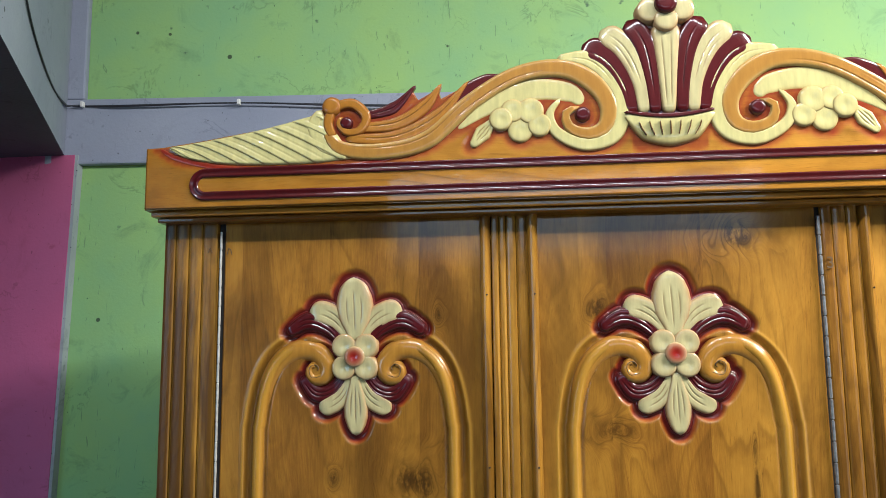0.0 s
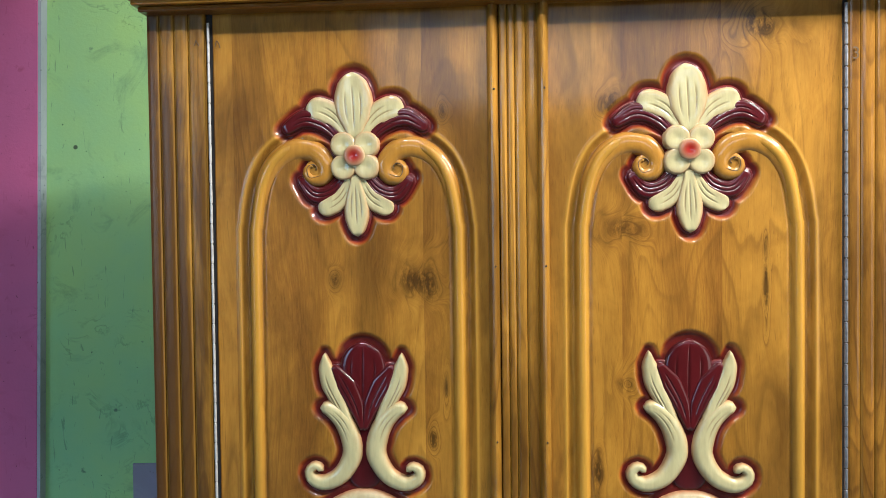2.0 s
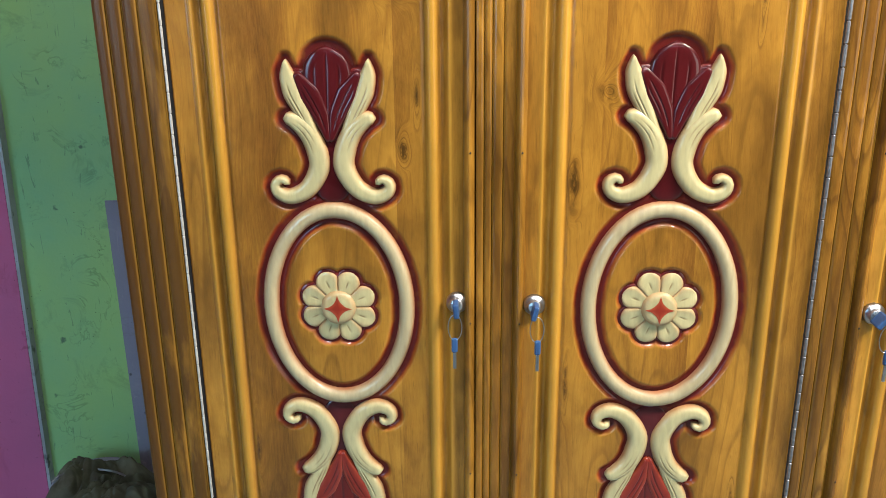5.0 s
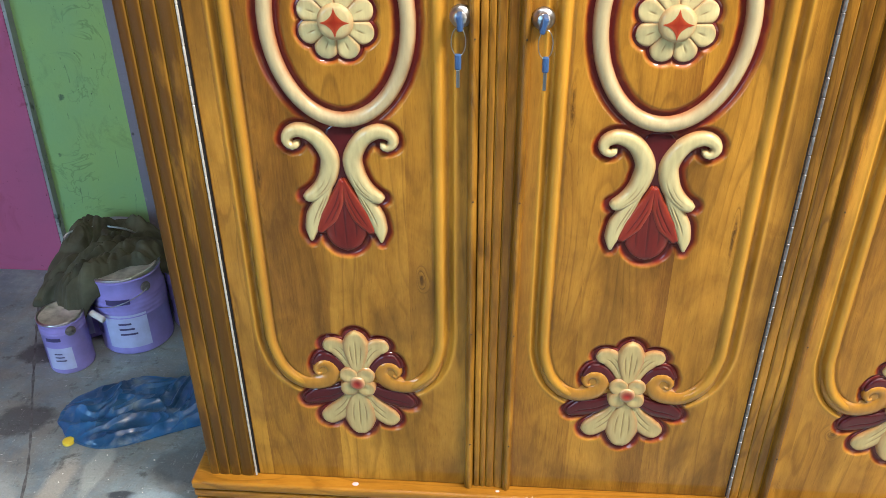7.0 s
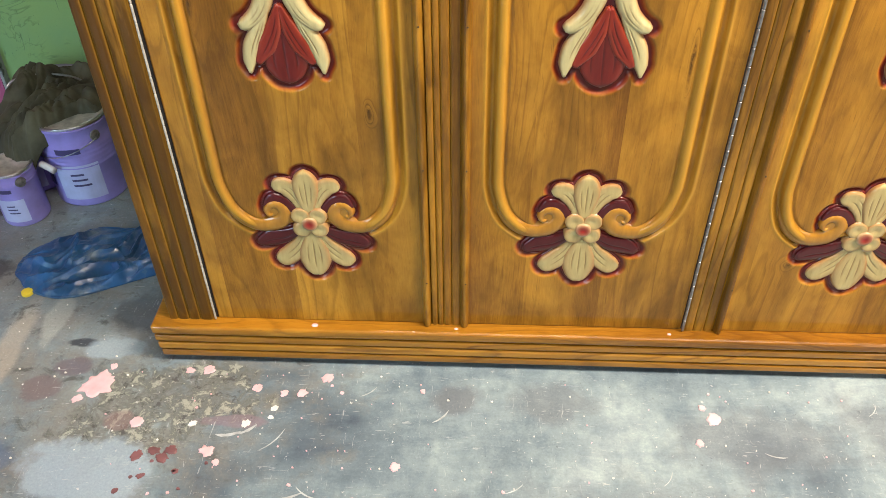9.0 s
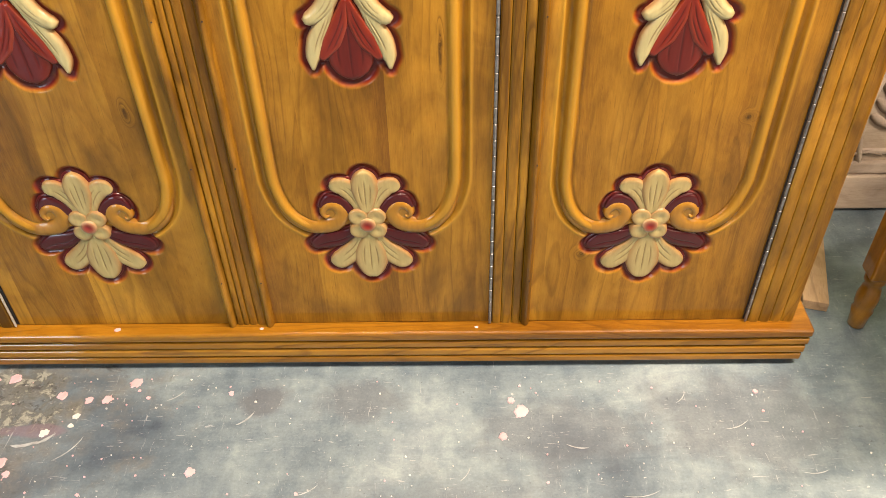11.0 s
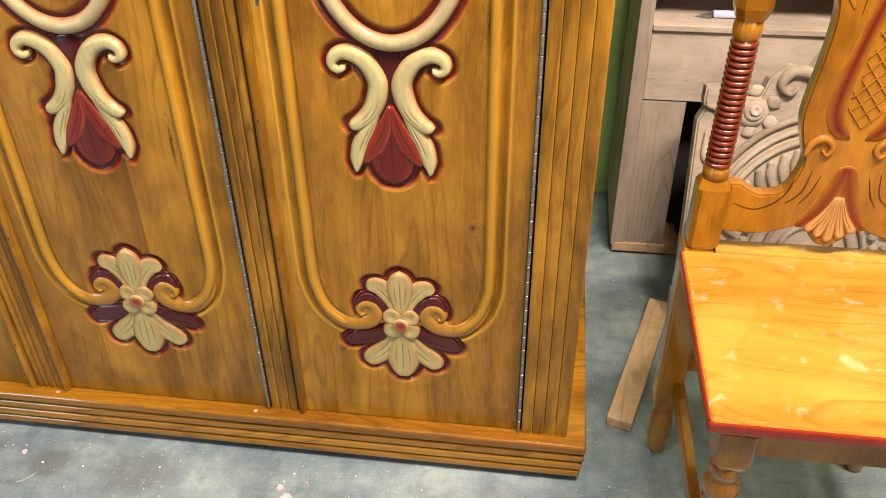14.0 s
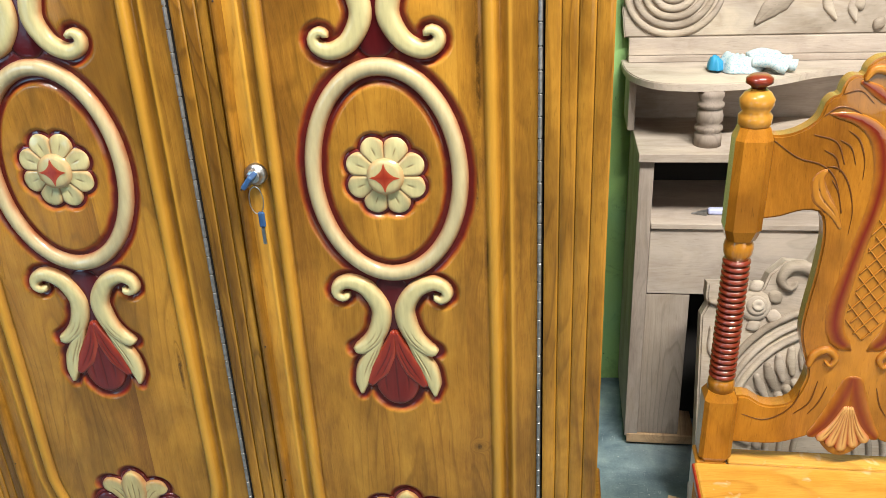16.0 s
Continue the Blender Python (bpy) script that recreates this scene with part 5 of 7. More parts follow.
# the face of the crown board, with the stain sprayed round its carving
def crown_face():
    nx, nz = 560, 84
    sil = np.array(SIL + flip(SIL[:-1][::-1]))
    xs = np.linspace(-0.7275, 0.7275, nx)
    top = np.interp(xs, sil[:, 0], sil[:, 1]) - 0.002
    X = np.repeat(xs[None, :], nz, 0)
    Z = 1.7075 + (top - 1.7075)[None, :] * np.linspace(0, 1, nz)[:, None]
    P = np.stack([X.ravel(), Z.ravel()], 1)
    d = np.full(len(P), 1.0)
    for pts, ws in CREST:
        for (x, z), r in zip(*stroke_shape(pts, ws, 40)):
            near = (np.abs(P[:, 0] - x) < 0.05) & (np.abs(P[:, 1] - z) < 0.05)
            q = P[near]
            d[near] = np.minimum(d[near], np.hypot(q[:, 0] - x, q[:, 1] - z) - r / 2)
    stain = 0.7 * (1 - smooth(0.0005, 0.0125, d)) * smooth(1.757, 1.768, P[:, 1])
    y = np.full(len(P), -0.0485) + 0.0008 * (1 - smooth(0.0, 0.012, d))
    verts = np.stack([P[:, 0], y, P[:, 1]], 1)
    idx = np.arange(nx * nz).reshape(nz, nx)
    faces = np.stack([idx[:-1, :-1], idx[:-1, 1:], idx[1:, 1:], idx[1:, :-1]], -1).reshape(-1, 4)
    rim = np.r_[idx[0, :], idx[1:, -1], idx[-1, -2::-1], idx[-2:0:-1, 0]]
    back = verts[rim] * (1, 0, 1) + np.array([0, -0.040, 0])
    b0, k = len(verts), len(rim)
    skirt = [(int(rim[(i + 1) % k]), int(rim[i]), b0 + i, b0 + (i + 1) % k) for i in range(k)]
    me = bpy.data.meshes.new("crown_face")
    me.from_pydata(np.vstack([verts, back]).tolist(), [], faces.tolist() + skirt)
    for key, vals in (("stain", stain), ("knot", stain * 0)):
        me.attributes.new(key, "FLOAT", "POINT").data.foreach_set("value", np.r_[vals, np.zeros(k)].astype(np.float32))
    link("crown_face", me, M_CROWN, crown, "front of the crown board with red sprayed shading", True)


crown_face()


def racetrack(v, f, a):
    m = 9
    x1, r, zc = 0.640, 0.0165, 1.7395
    ends = [math.pi * k / 16 for k in range(17)]
    pts = [((x1 + r * math.sin(b), zc + r * math.cos(b)), (math.sin(b), math.cos(b))) for b in ends]
    pts += [((-x1 - r * math.sin(b), zc - r * math.cos(b)), (-math.sin(b), -math.cos(b))) for b in ends]
    n = len(pts)
    for (p, nn) in pts:
        for j in range(m):
            k = -1 + 2 * j / (m - 1)
            hh = 0.0012 + 0.0028 * abs(k) ** 1.5 if 0 < j < m - 1 else -0.001
            v.append((p[0] + nn[0] * k * 0.0068, -hh, p[1] + nn[1] * k * 0.0068)), a[0].append(1 - abs(k)), a[1].append(0.0)
    for i in range(n):
        for j in range(m - 1):
            p, q = i * m + j, ((i + 1) % n) * m + j
            f.append((p, p + 1, q + 1, q))


groove = carved("groove", racetrack, M_RED, crown, "long dark red rounded groove")
groove.location.y = -0.0488

# locks
LOCKS = ((0, -0.2675, 0.917), (1, -0.1645, 0.915), (2, 0.2745, 0.908))
for k, x, z in LOCKS:
    d, cx = doors[k], CENTRES[k]
    lx = x - cx
    b = lathe(bmesh.new(), [(0.0145, 0), (0.0145, 0.004), (0.0125, 0.007), (0.0095, 0.008), (0.009, 0.013), (0.0078, 0.0145)], seg=28)
    bmesh.ops.transform(b, matrix=pose(lx, -0.006, z, 90), verts=b.verts)
    part("lock", b, M_STEEL, d, "round steel lock plate", True)


def key_set(x, z, lean):
    t = thing("key_pair", "two blue-headed keys on a wire ring hanging from lock", "keys", (x, -0.0205, z), "keys in the locks")
    b = box(bmesh.new(), -0.0035, 0.0035, -0.022, 0.001, -0.011, 0.009, 0.002)
    bmesh.ops.rotate(b, matrix=Matrix.Rotation(radians(lean), 3, "Y"), verts=b.verts)
    part("key_head", b, M_KEYBLUE, t, "blue plastic key head in the lock")
    part("key_blade", box(bmesh.new(), -0.001, 0.001, -0.002, 0.012, -0.003, 0.003), M_STEEL, t)
    ring = [(0.009 * math.sin(a) + lean * 0.0002, -0.017, -0.024 + 0.018 * math.cos(a)) for a in [2 * math.pi * k / 14 for k in range(15)]]
    part("wire_ring", tube(bmesh.new(), ring, 0.0007, 6, 40), M_STEEL, t, "thin steel wire ring", True)
    part("key_head", box(bmesh.new(), -0.0042 + lean * 0.0003, 0.0042 + lean * 0.0003, -0.019, -0.014, -0.060, -0.039, 0.0024), M_KEYBLUE, t, "blue plastic key head hanging")
    part("key_blade", box(bmesh.new(), -0.0022 + lean * 0.0003, 0.0022 + lean * 0.0003, -0.018, -0.016, -0.083, -0.060, 0.0006), M_STEEL, t)
    return t


key_set(-0.2675, 0.917, -6), key_set(-0.1645, 0.915, 14), key_set(0.2745, 0.908, 38)


# ---------------------------------------------------------------- the chair
LEAN = 0.06
ASKEW = 0.026    # the worn back stands a little askew
BACK = 0.968     # height of the back against its drawing


def lean(bm, y, z0=0.45):
    """Leans what stands above the seat backwards."""
    for v in bm.verts:
        v.co.y += y + max(0.0, v.co.z - z0) * LEAN
        v.co.x += 0.004 + max(0.0, v.co.z - z0) * ASKEW
        v.co.z = min(v.co.z, z0 + (v.co.z - z0) * BACK)
    return bm


def chamfered(bm, x, y, half, z0, z1, cut=0.012, end=0.014):
    """A square post with cut corners, its ends drawn in."""
    def ring(h, c, z):
        p = [(h, c), (c, h), (-c, h), (-h, c), (-h, -c), (-c, -h), (c, -h), (h, -c)]
        return [bm.verts.new((x + a, y + b, z)) for a, b in p]
    rings = [ring(half * 0.8, half * 0.42, z0), ring(half, half - cut, z0 + end), ring(half, half - cut, z1 - end), ring(half * 0.8, half * 0.42, z1)]
    for a, b in zip(rings, rings[1:]):
        for k in range(8):
            bm.faces.new((a[k], a[(k + 1) % 8], b[(k + 1) % 8], b[k]))
    bm.faces.new(rings[0][::-1]), bm.faces.new(rings[-1])
    return bm


def back_post(chair, u):
    yb = 0.172
    part("back_leg", lathe(bmesh.new(), [(0.011, 0.0), (0.015, 0.004), (0.017, 0.03), (0.0195, 0.042), (0.016, 0.05), (0.0195, 0.058), (0.020, 0.075), (0.0165, 0.098), (0.0135, 0.106), (0.019, 0.114), (0.019, 0.124), (0.016, 0.130)], (u, yb, 0), 20), M_CHAIR, chair, "turned foot of the back leg", True)
    part("back_leg", box(bmesh.new(), u - 0.0215, u + 0.0215, yb - 0.0215, yb + 0.0215, 0.128, 0.452, 0.004), M_CHAIR, chair)
    post = part("back_post", lean(chamfered(bmesh.new(), u, 0, 0.0225, 0.448, 0.566, 0.006, 0.012), yb), M_CHAIR, chair, "square back post")
    n = 21
    for k in range(n):
        z = 0.590 + k * 0.0088
        part("turned_ring", lean(lathe(bmesh.new(), [(0.0145, z - 0.0044), (0.0178, z - 0.0022), (0.0186, z), (0.0178, z + 0.0022), (0.0145, z + 0.0044)], (u, 0, 0), 18), yb), M_REDWOOD, post, smooth=True)
    part("neck", lean(lathe(bmesh.new(), [(0.0185, 0.564), (0.0185, 0.578), (0.0155, 0.588)], (u, 0, 0), 18), yb), M_CHAIR, post, smooth=True)
    part("neck", lean(lathe(bmesh.new(), [(0.0150, 0.770), (0.0185, 0.778), (0.0195, 0.788), (0.0170, 0.800), (0.0150, 0.806)], (u, 0, 0), 18), yb), M_CHAIR, post, smooth=True)
    part("post_block", lean(chamfered(bmesh.new(), u, 0, 0.0230, 0.800, 0.954, 0.009, 0.016), yb), M_CHAIR, post)
    part("finial", lean(lathe(bmesh.new(), [(0.016, 0.950), (0.0205, 0.957), (0.021, 0.968), (0.0165, 0.973), (0.0205, 0.980), (0.0215, 0.989), (0.016, 0.997), (0.009, 1.002)], (u, 0, 0), 20), yb), M_BRONZE, post, "turned finial", True)
    part("finial_cap", lean(lathe(bmesh.new(), [(0.0085, 1.0015), (0.010, 1.005), (0.0165, 1.009), (0.0165, 1.015), (0.010, 1.020)], (u, 0, 0), 20), yb), M_REDWOOD, post, "reddish turned cap", True)


def front_leg(chair, u):
    y = -0.155
    part("front_leg", lathe(bmesh.new(), [(0.012, 0.0), (0.016, 0.006), (0.018, 0.03), (0.0225, 0.042), (0.017, 0.052), (0.0205, 0.062), (0.0225, 0.085), (0.020, 0.108), (0.014, 0.122), (0.019, 0.130), (0.022, 0.142), (0.019, 0.152)], (u, y, 0), 20), M_CHAIR, chair, "turned foot of the front leg", True)
    part("leg_block", chamfered(bmesh.new(), u, y, 0.0215, 0.150, 0.258, 0.006, 0.012), M_CHAIR, chair)
    part("front_leg", lathe(bmesh.new(), [(0.018, 0.254), (0.0155, 0.262), (0.0205, 0.270), (0.0215, 0.280), (0.017, 0.287), (0.0225, 0.297), (0.0235, 0.310), (0.021, 0.320), (0.0165, 0.327), (0.021, 0.335), (0.0215, 0.346), (0.0185, 0.354)], (u, y, 0), 20), M_CHAIR, chair, smooth=True)
    part("leg_block", chamfered(bmesh.new(), u, y, 0.0225, 0.350, 0.429, 0.005, 0.012), M_CHAIR, chair)


def dining_chair(at):
    ch = thing("dining_chair", "varnished amber wooden chair with carved back and turned legs", "chair", at)
    for u in (-0.170, 0.170):
        back_post(ch, u)
    for u in (-0.153, 0.153):
        front_leg(ch, u)
    part("seat", box(bmesh.new(), -0.194, 0.194, -0.187, 0.156, 0.4285, 0.4500, 0.006, 3), M_SEAT, ch, "glossy amber plank seat")
    part("seat", box(bmesh.new(), -0.146, 0.146, 0.1565, 0.190, 0.4285, 0.4500, 0.003), M_SEAT, ch)
    part("seat_edge", box(bmesh.new(), -0.1965, 0.1965, -0.1900, -0.1830, 0.4310, 0.4470, 0.0034, 3), M_RUST, ch, "red stained rounded edge")
    for s in (-1, 1):
        part("seat_edge", box(bmesh.new(), min(s * 0.1965, s * 0.1895), max(s * 0.1965, s * 0.1895), -0.1825, 0.156, 0.4310, 0.4470, 0.0034, 3), M_RUST, ch, "red stained rounded edge")
        part("apron", box(bmesh.new(), min(s * 0.160, s * 0.178), max(s * 0.160, s * 0.178), -0.13, 0.152, 0.372, 0.4283, 0.003), M_CHAIR, ch)
        part("stretcher", box(bmesh.new(), min(s * 0.148, s * 0.165), max(s * 0.148, s * 0.165), -0.134, 0.152, 0.152, 0.185, 0.003), M_CHAIR, ch)
    part("apron", box(bmesh.new(), -0.131, 0.131, -0.172, -0.152, 0.380, 0.4283, 0.003), M_CHAIR, ch)
    part("stretcher", box(bmesh.new(), -0.132, 0.132, -0.166, -0.148, 0.165, 0.205, 0.003), M_CHAIR, ch)
    part("stretcher", box(bmesh.new(), -0.149, 0.149, 0.163, 0.181, 0.20, 0.235, 0.003), M_CHAIR, ch)
    half = [(-0.149, 0.944), (-0.136, 0.944), (-0.123, 0.947), (-0.109, 0.954), (-0.098, 0.964), (-0.0935, 0.975), (-0.091, 0.985), (-0.084, 0.993), (-0.0765, 0.995), (-0.0745, 1.004), (-0.071, 1.013), (-0.063, 1.019), (-0.0525, 1.019), (-0.050, 1.028), (-0.044, 1.036), (-0.035, 1.041), (-0.018, 1.043)]
    low = [(0.0, 0.466), (-0.012, 0.470), (-0.024, 0.482), (-0.037, 0.500), (-0.052, 0.495), (-0.090, 0.482), (-0.149, 0.482)]
    side = [(-0.149, 0.560), (-0.134, 0.560), (-0.112, 0.547), (-0.090, 0.547), (-0.074, 0.555), (-0.064, 0.577), (-0.060, 0.603), (-0.069, 0.632), (-0.077, 0.664), (-0.076, 0.700), (-0.071, 0.750), (-0.069, 0.800), (-0.073, 0.830), (-0.082, 0.842), (-0.102, 0.842), (-0.125, 0.834), (-0.149, 0.830)]
    half, low, side = ([tuple(q) for q in spline(k, len(k) * 3)[0]] for k in (half, low, side))
    ring = half + flip(half[::-1]) + flip(side[::-1]) + flip(low[::-1])[:-1] + low + side
    back = part("backrest", lean(slab(bmesh.new(), ring, -0.011, 0.011, 0.003), 0.172), M_CHAIR, ch, "fretted back with a vase-shaped splat")

    def cut(name, mat, pts, ws, h=0.004, base=0.0, mirror=True, veins=()):
        for s in ((1, -1) if mirror else (1,)):
            ob = carved(name, lambda v, f, a: relief(v, f, a, [(s * x, z) for x, z in pts], [w * 0.001 for w in ws], h, base, 30, 25 if veins else 9, (True, True), veins, sink=0.001), mat, back)
            for v in ob.data.vertices:
                v.co.y += 0.172 - 0.0112 + (v.co.z - 0.45) * LEAN
                v.co.x += 0.004 + (v.co.z - 0.45) * ASKEW
                v.co.z = 0.45 + (v.co.z - 0.45) * BACK

    cut("rosette_petal", M_AMBER, [(-0.006, 1.008), (-0.022, 1.030)], [14, 22], 0.010)
    cut("rosette_petal", M_RED, [(0.0, 1.000), (0.0, 1.036)], [8, 16, 10], 0.010, 0.0, False)
    cut("red_line", M_SPRAY, [(-0.086, 0.972), (-0.050, 0.964), (-0.024, 0.942), (-0.012, 0.900), (-0.014, 0.850), (-0.024, 0.795), (-0.033, 0.740), (-0.038, 0.690), (-0.030, 0.658), (-0.010, 0.640)], [6, 16, 24, 24, 20, 20, 22, 25, 25, 18], 0.0016)
    cut("red_line", M_SPRAY, [(-0.056, 1.012), (-0.036, 1.000), (-0.018, 0.985)], [6, 16, 14], 0.0016)
    cut("crest_leaf", M_AMBER, [(-0.052, 1.012), (-0.042, 1.026), (-0.024, 1.022), (-0.014, 1.004)], [5, 13, 13, 5], 0.0050)
    cut("leaf", M_AMBER, [(-0.077, 0.900), (-0.086, 0.886), (-0.080, 0.862), (-0.062, 0.840), (-0.050, 0.818)], [4, 17, 24, 15, 3], 0.0010, 0.0, True, ((0.05, 0.15, 0.8), (0.85, 0.05, 0.95), (-0.85, 0.05, 0.95)))
    for pts in ([(-0.092, 0.968), (-0.074, 0.980), (-0.050, 0.972), (-0.030, 0.946)], [(-0.074, 0.996), (-0.054, 1.000), (-0.036, 0.984)], [(-0.060, 0.950), (-0.046, 0.938), (-0.036, 0.912), (-0.034, 0.885)], [(-0.068, 0.938), (-0.054, 0.928), (-0.045, 0.905)],
                [(-0.079, 0.903), (-0.064, 0.900), (-0.050, 0.880), (-0.040, 0.845), (-0.040, 0.810)], [(-0.084, 0.895), (-0.090, 0.882), (-0.086, 0.860), (-0.072, 0.840)], [(-0.070, 0.885), (-0.060, 0.868), (-0.053, 0.840)]):
        cut("cut_line", M_CUT, pts, [0.9, 2.4, 2.2, 1.2, 0.8], 0.0006)
    for pts in ([(-0.147, 0.938), (-0.115, 0.915), (-0.085, 0.905), (-0.066, 0.885), (-0.052, 0.840)], [(-0.100, 0.945), (-0.072, 0.935), (-0.058, 0.905)], [(-0.085, 0.925), (-0.070, 0.915), (-0.062, 0.895)], [(-0.092, 0.880), (-0.078, 0.865), (-0.072, 0.840)],
                [(-0.066, 0.575), (-0.070, 0.555), (-0.085, 0.535), (-0.110, 0.523), (-0.140, 0.531)], [(-0.045, 0.590), (-0.052, 0.555), (-0.070, 0.535)], [(-0.032, 0.582), (-0.040, 0.555), (-0.052, 0.535)]):
        cut("cut_line", M_CUT, pts, [1.0, 2.4, 2.2, 1.0], 0.0006)
    for k in range(-3, 9):
        z = 0.66 + 0.024 * k
        p, q = [], []
        for t in np.linspace(-0.036, 0.036, 13):
            zz = z + 1.25 * (t + 0.036)
            wide = 0.028 - (zz - 0.69) * 0.13 if zz > 0.69 else max(0.006, 0.028 - (0.69 - zz) * 0.5)
            if 0.655 < zz < 0.86 and abs(t) < wide:
                p.append((t, zz))
        if len(p) > 3:
            cut("lattice_line", M_AMBER, [p[0], p[len(p) // 2], p[-1]], [1.6, 2.2, 1.6], 0.0016)
    cut("volute", M_AMBER, [(-0.062, 0.612), (-0.056, 0.632), (-0.040, 0.640), (-0.028, 0.628), (-0.034, 0.616), (-0.042, 0.624)], [8, 12, 12, 10, 7, 4], 0.005)
    for k in range(-2, 3):
        a = radians(k * 10.5)
        cut("fan_petal", M_FAN, [(0.002 * k, 0.552), (0.045 * math.sin(a), 0.556 - 0.040 * math.cos(a)), (0.090 * math.sin(a), 0.556 - (0.080 - 0.006 * abs(k)) * math.cos(a))], [4, 11, 18], 0.0045, 0.0, False, ((0.0, 0.1, 0.9),))
    cut("red_line", M_SPRAY, [(0.0, 0.600), (-0.010, 0.560), (-0.026, 0.522), (-0.046, 0.498)], [22, 30, 27, 12], 0.0016)
    return ch


dining_chair((1.046, -0.102, 0.0))


# ---------------------------------------------------------------- the unfinished dressing table
table = thing("dressing_table", "unfinished raw timber dressing table with carved back", "dressing table", (0.010, 0.025, 0.0))
FY, BY = 0.650, 0.925
part("side_panel", box(bmesh.new(), 0.800, 0.829, FY, BY, 0.024, 0.700, 0.0015), M_RAW_Z, table)
part("side_panel", box(bmesh.new(), 1.60, 1.63, FY, BY, 0.024, 0.700, 0.0015), M_RAW_Z, table)
part("front_panel", box(bmesh.new(), 0.8295, 0.921, FY + 0.004, FY + 0.022, 0.032, 0.398, 0.0012), M_RAW_Z, table, "front leg panel with wavy grain")
part("bottom_rail", box(bmesh.new(), 0.805, 0.960, FY - 0.002, BY, 0.008, 0.0315, 0.0015), M_PLANK, table)
part("drawer_front", box(bmesh.new(), 0.8295, 1.600, FY + 0.002, FY + 0.020, 0.4005, 0.552, 0.0015), M_RAW, table, "plain drawer front")
part("shelf", box(bmesh.new(), 0.8295, 1.600, FY - 0.004, BY, 0.5535, 0.5660, 0.0015), M_RAW, table)
# two black sheets give the table's hollow its shade by colour
part("back_panel", box(bmesh.new(), 0.8295, 1.600, BY - 0.010, BY, 0.032, 0.699), M_BLACK, table, "black sheet painted as the shade inside the table")
part("inner_panel", box(bmesh.new(), 0.922, 1.60, FY + 0.10, FY + 0.112, 0.01, 0.400), M_BLACK, table, "black sheet painted as the shade inside the table")
part("top", box(bmesh.new(), 0.796, 1.640, FY - 0.012, BY, 0.7005, 0.7190, 0.002), M_RAW, table, "pale table top")


def plan_slab(pts, z0, z1, bevel=0.002):
    b = slab(bmesh.new(), [(x, y) for x, y in pts], -z1, -z0, bevel)
    for v in b.verts:
        v.co = Vector((v.co.x, v.co.z, -v.co.y))
    return b


c, _ = spline([(0.772, 0.860), (0.778, 0.800), (0.800, 0.735), (0.840, 0.694), (0.900, 0.680), (0.957, 0.684), (1.020, 0.702), (1.080, 0.735), (1.160, 0.790), (1.260, 0.820), (1.400, 0.800), (1.500, 0.72)], 50)
part("upper_shelf", plan_slab([(0.772, 0.925), *[tuple(p) for p in c], (1.55, 0.925)], 0.8330, 0.8480), M_RAW, table, "upper shelf with a wavy front edge")
part("baluster", lathe(bmesh.new(), [(0.027, 0.7195), (0.027, 0.744), (0.022, 0.748), (0.0275, 0.753), (0.0275, 0.759), (0.021, 0.764), (0.0255, 0.770), (0.0265, 0.780), (0.0245, 0.791), (0.020, 0.796), (0.0265, 0.800), (0.0265, 0.806), (0.021, 0.811), (0.025, 0.820), (0.026, 0.8325)], (0.936, 0.700, 0), 28), M_RAW_Z, table, "turned spacer", True)
part("baluster", lathe(bmesh.new(), [(0.027, 0.7195), (0.027, 0.744), (0.022, 0.748), (0.0275, 0.753), (0.021, 0.764), (0.0265, 0.780), (0.020, 0.796), (0.0265, 0.803), (0.021, 0.811), (0.026, 0.8325)], (1.42, 0.800, 0), 28), M_RAW_Z, table, "turned spacer", True)
part("back_panel", box(bmesh.new(), 0.790, 1.560, 0.905, 0.925, 0.7195, 0.8325), M_RAW, table, "shaded back board")
part("bracket", box(bmesh.new(), 0.783, 0.798, 0.800, 0.925, 0.7195, 0.8325, 0.002), M_RAW_Z, table)
part("back_rail", box(bmesh.new(), 0.785, 1.560, 0.885, 0.925, 0.8485, 0.862, 0.0015), M_RAW, table)
part("back_rail", box(bmesh.new(), 0.785, 1.560, 0.893, 0.925, 0.8625, 0.900, 0.0015), M_RAW, table)
carve = part("carved_back", slab(bmesh.new(), [(0.775, 0.9005), (0.768, 0.96), (0.785, 1.02), (0.84, 1.08), (0.95, 1.13), (1.1, 1.16), (1.3, 1.16), (1.45, 1.12), (1.55, 1.0), (1.56, 0.9005)], 0.900, 0.925, 0.003), M_CARVED, table, "carved back board with swirls and leaves")


def raw(name, pts, ws, h, parent, y, mat=None, veins=(), base=0.0, sink=0.003):
    ob = carved(name, lambda v, f, a: relief(v, f, a, pts, [w * 0.001 for w in ws], h, base, 34, 25 if veins else 9, (True, True), veins, sink=sink), mat or M_CARVED, parent)
    ob.location.y = y
    return ob


for k in range(5):
    r = 0.098 - 0.018 * k
    raw("swirl", [(0.875 + r * math.cos(t) * 1.05, 1.005 + r * math.sin(t)) for t in np.linspace(math.pi * 0.95, math.pi * 2.05, 9)], [6, 13, 16, 16, 16, 13, 6], 0.008, carve, 0.900)
raw("leaf", [(1.125, 0.985), (1.085, 0.965), (1.045, 0.925)], [8, 46, 40, 6], 0.008, carve, 0.900, None, ((0.0, 0.05, 0.95), (-0.5, 0.2, 0.8), (0.5, 0.2, 0.8)))
raw("leaf", [(1.21, 0.93), (1.19, 0.96), (1.18, 1.0)], [6, 22, 14], 0.007, carve, 0.900)
raw("leaf", [(1.25, 0.925), (1.24, 0.955), (1.25, 0.99)], [6, 24, 14], 0.007, carve, 0.900)
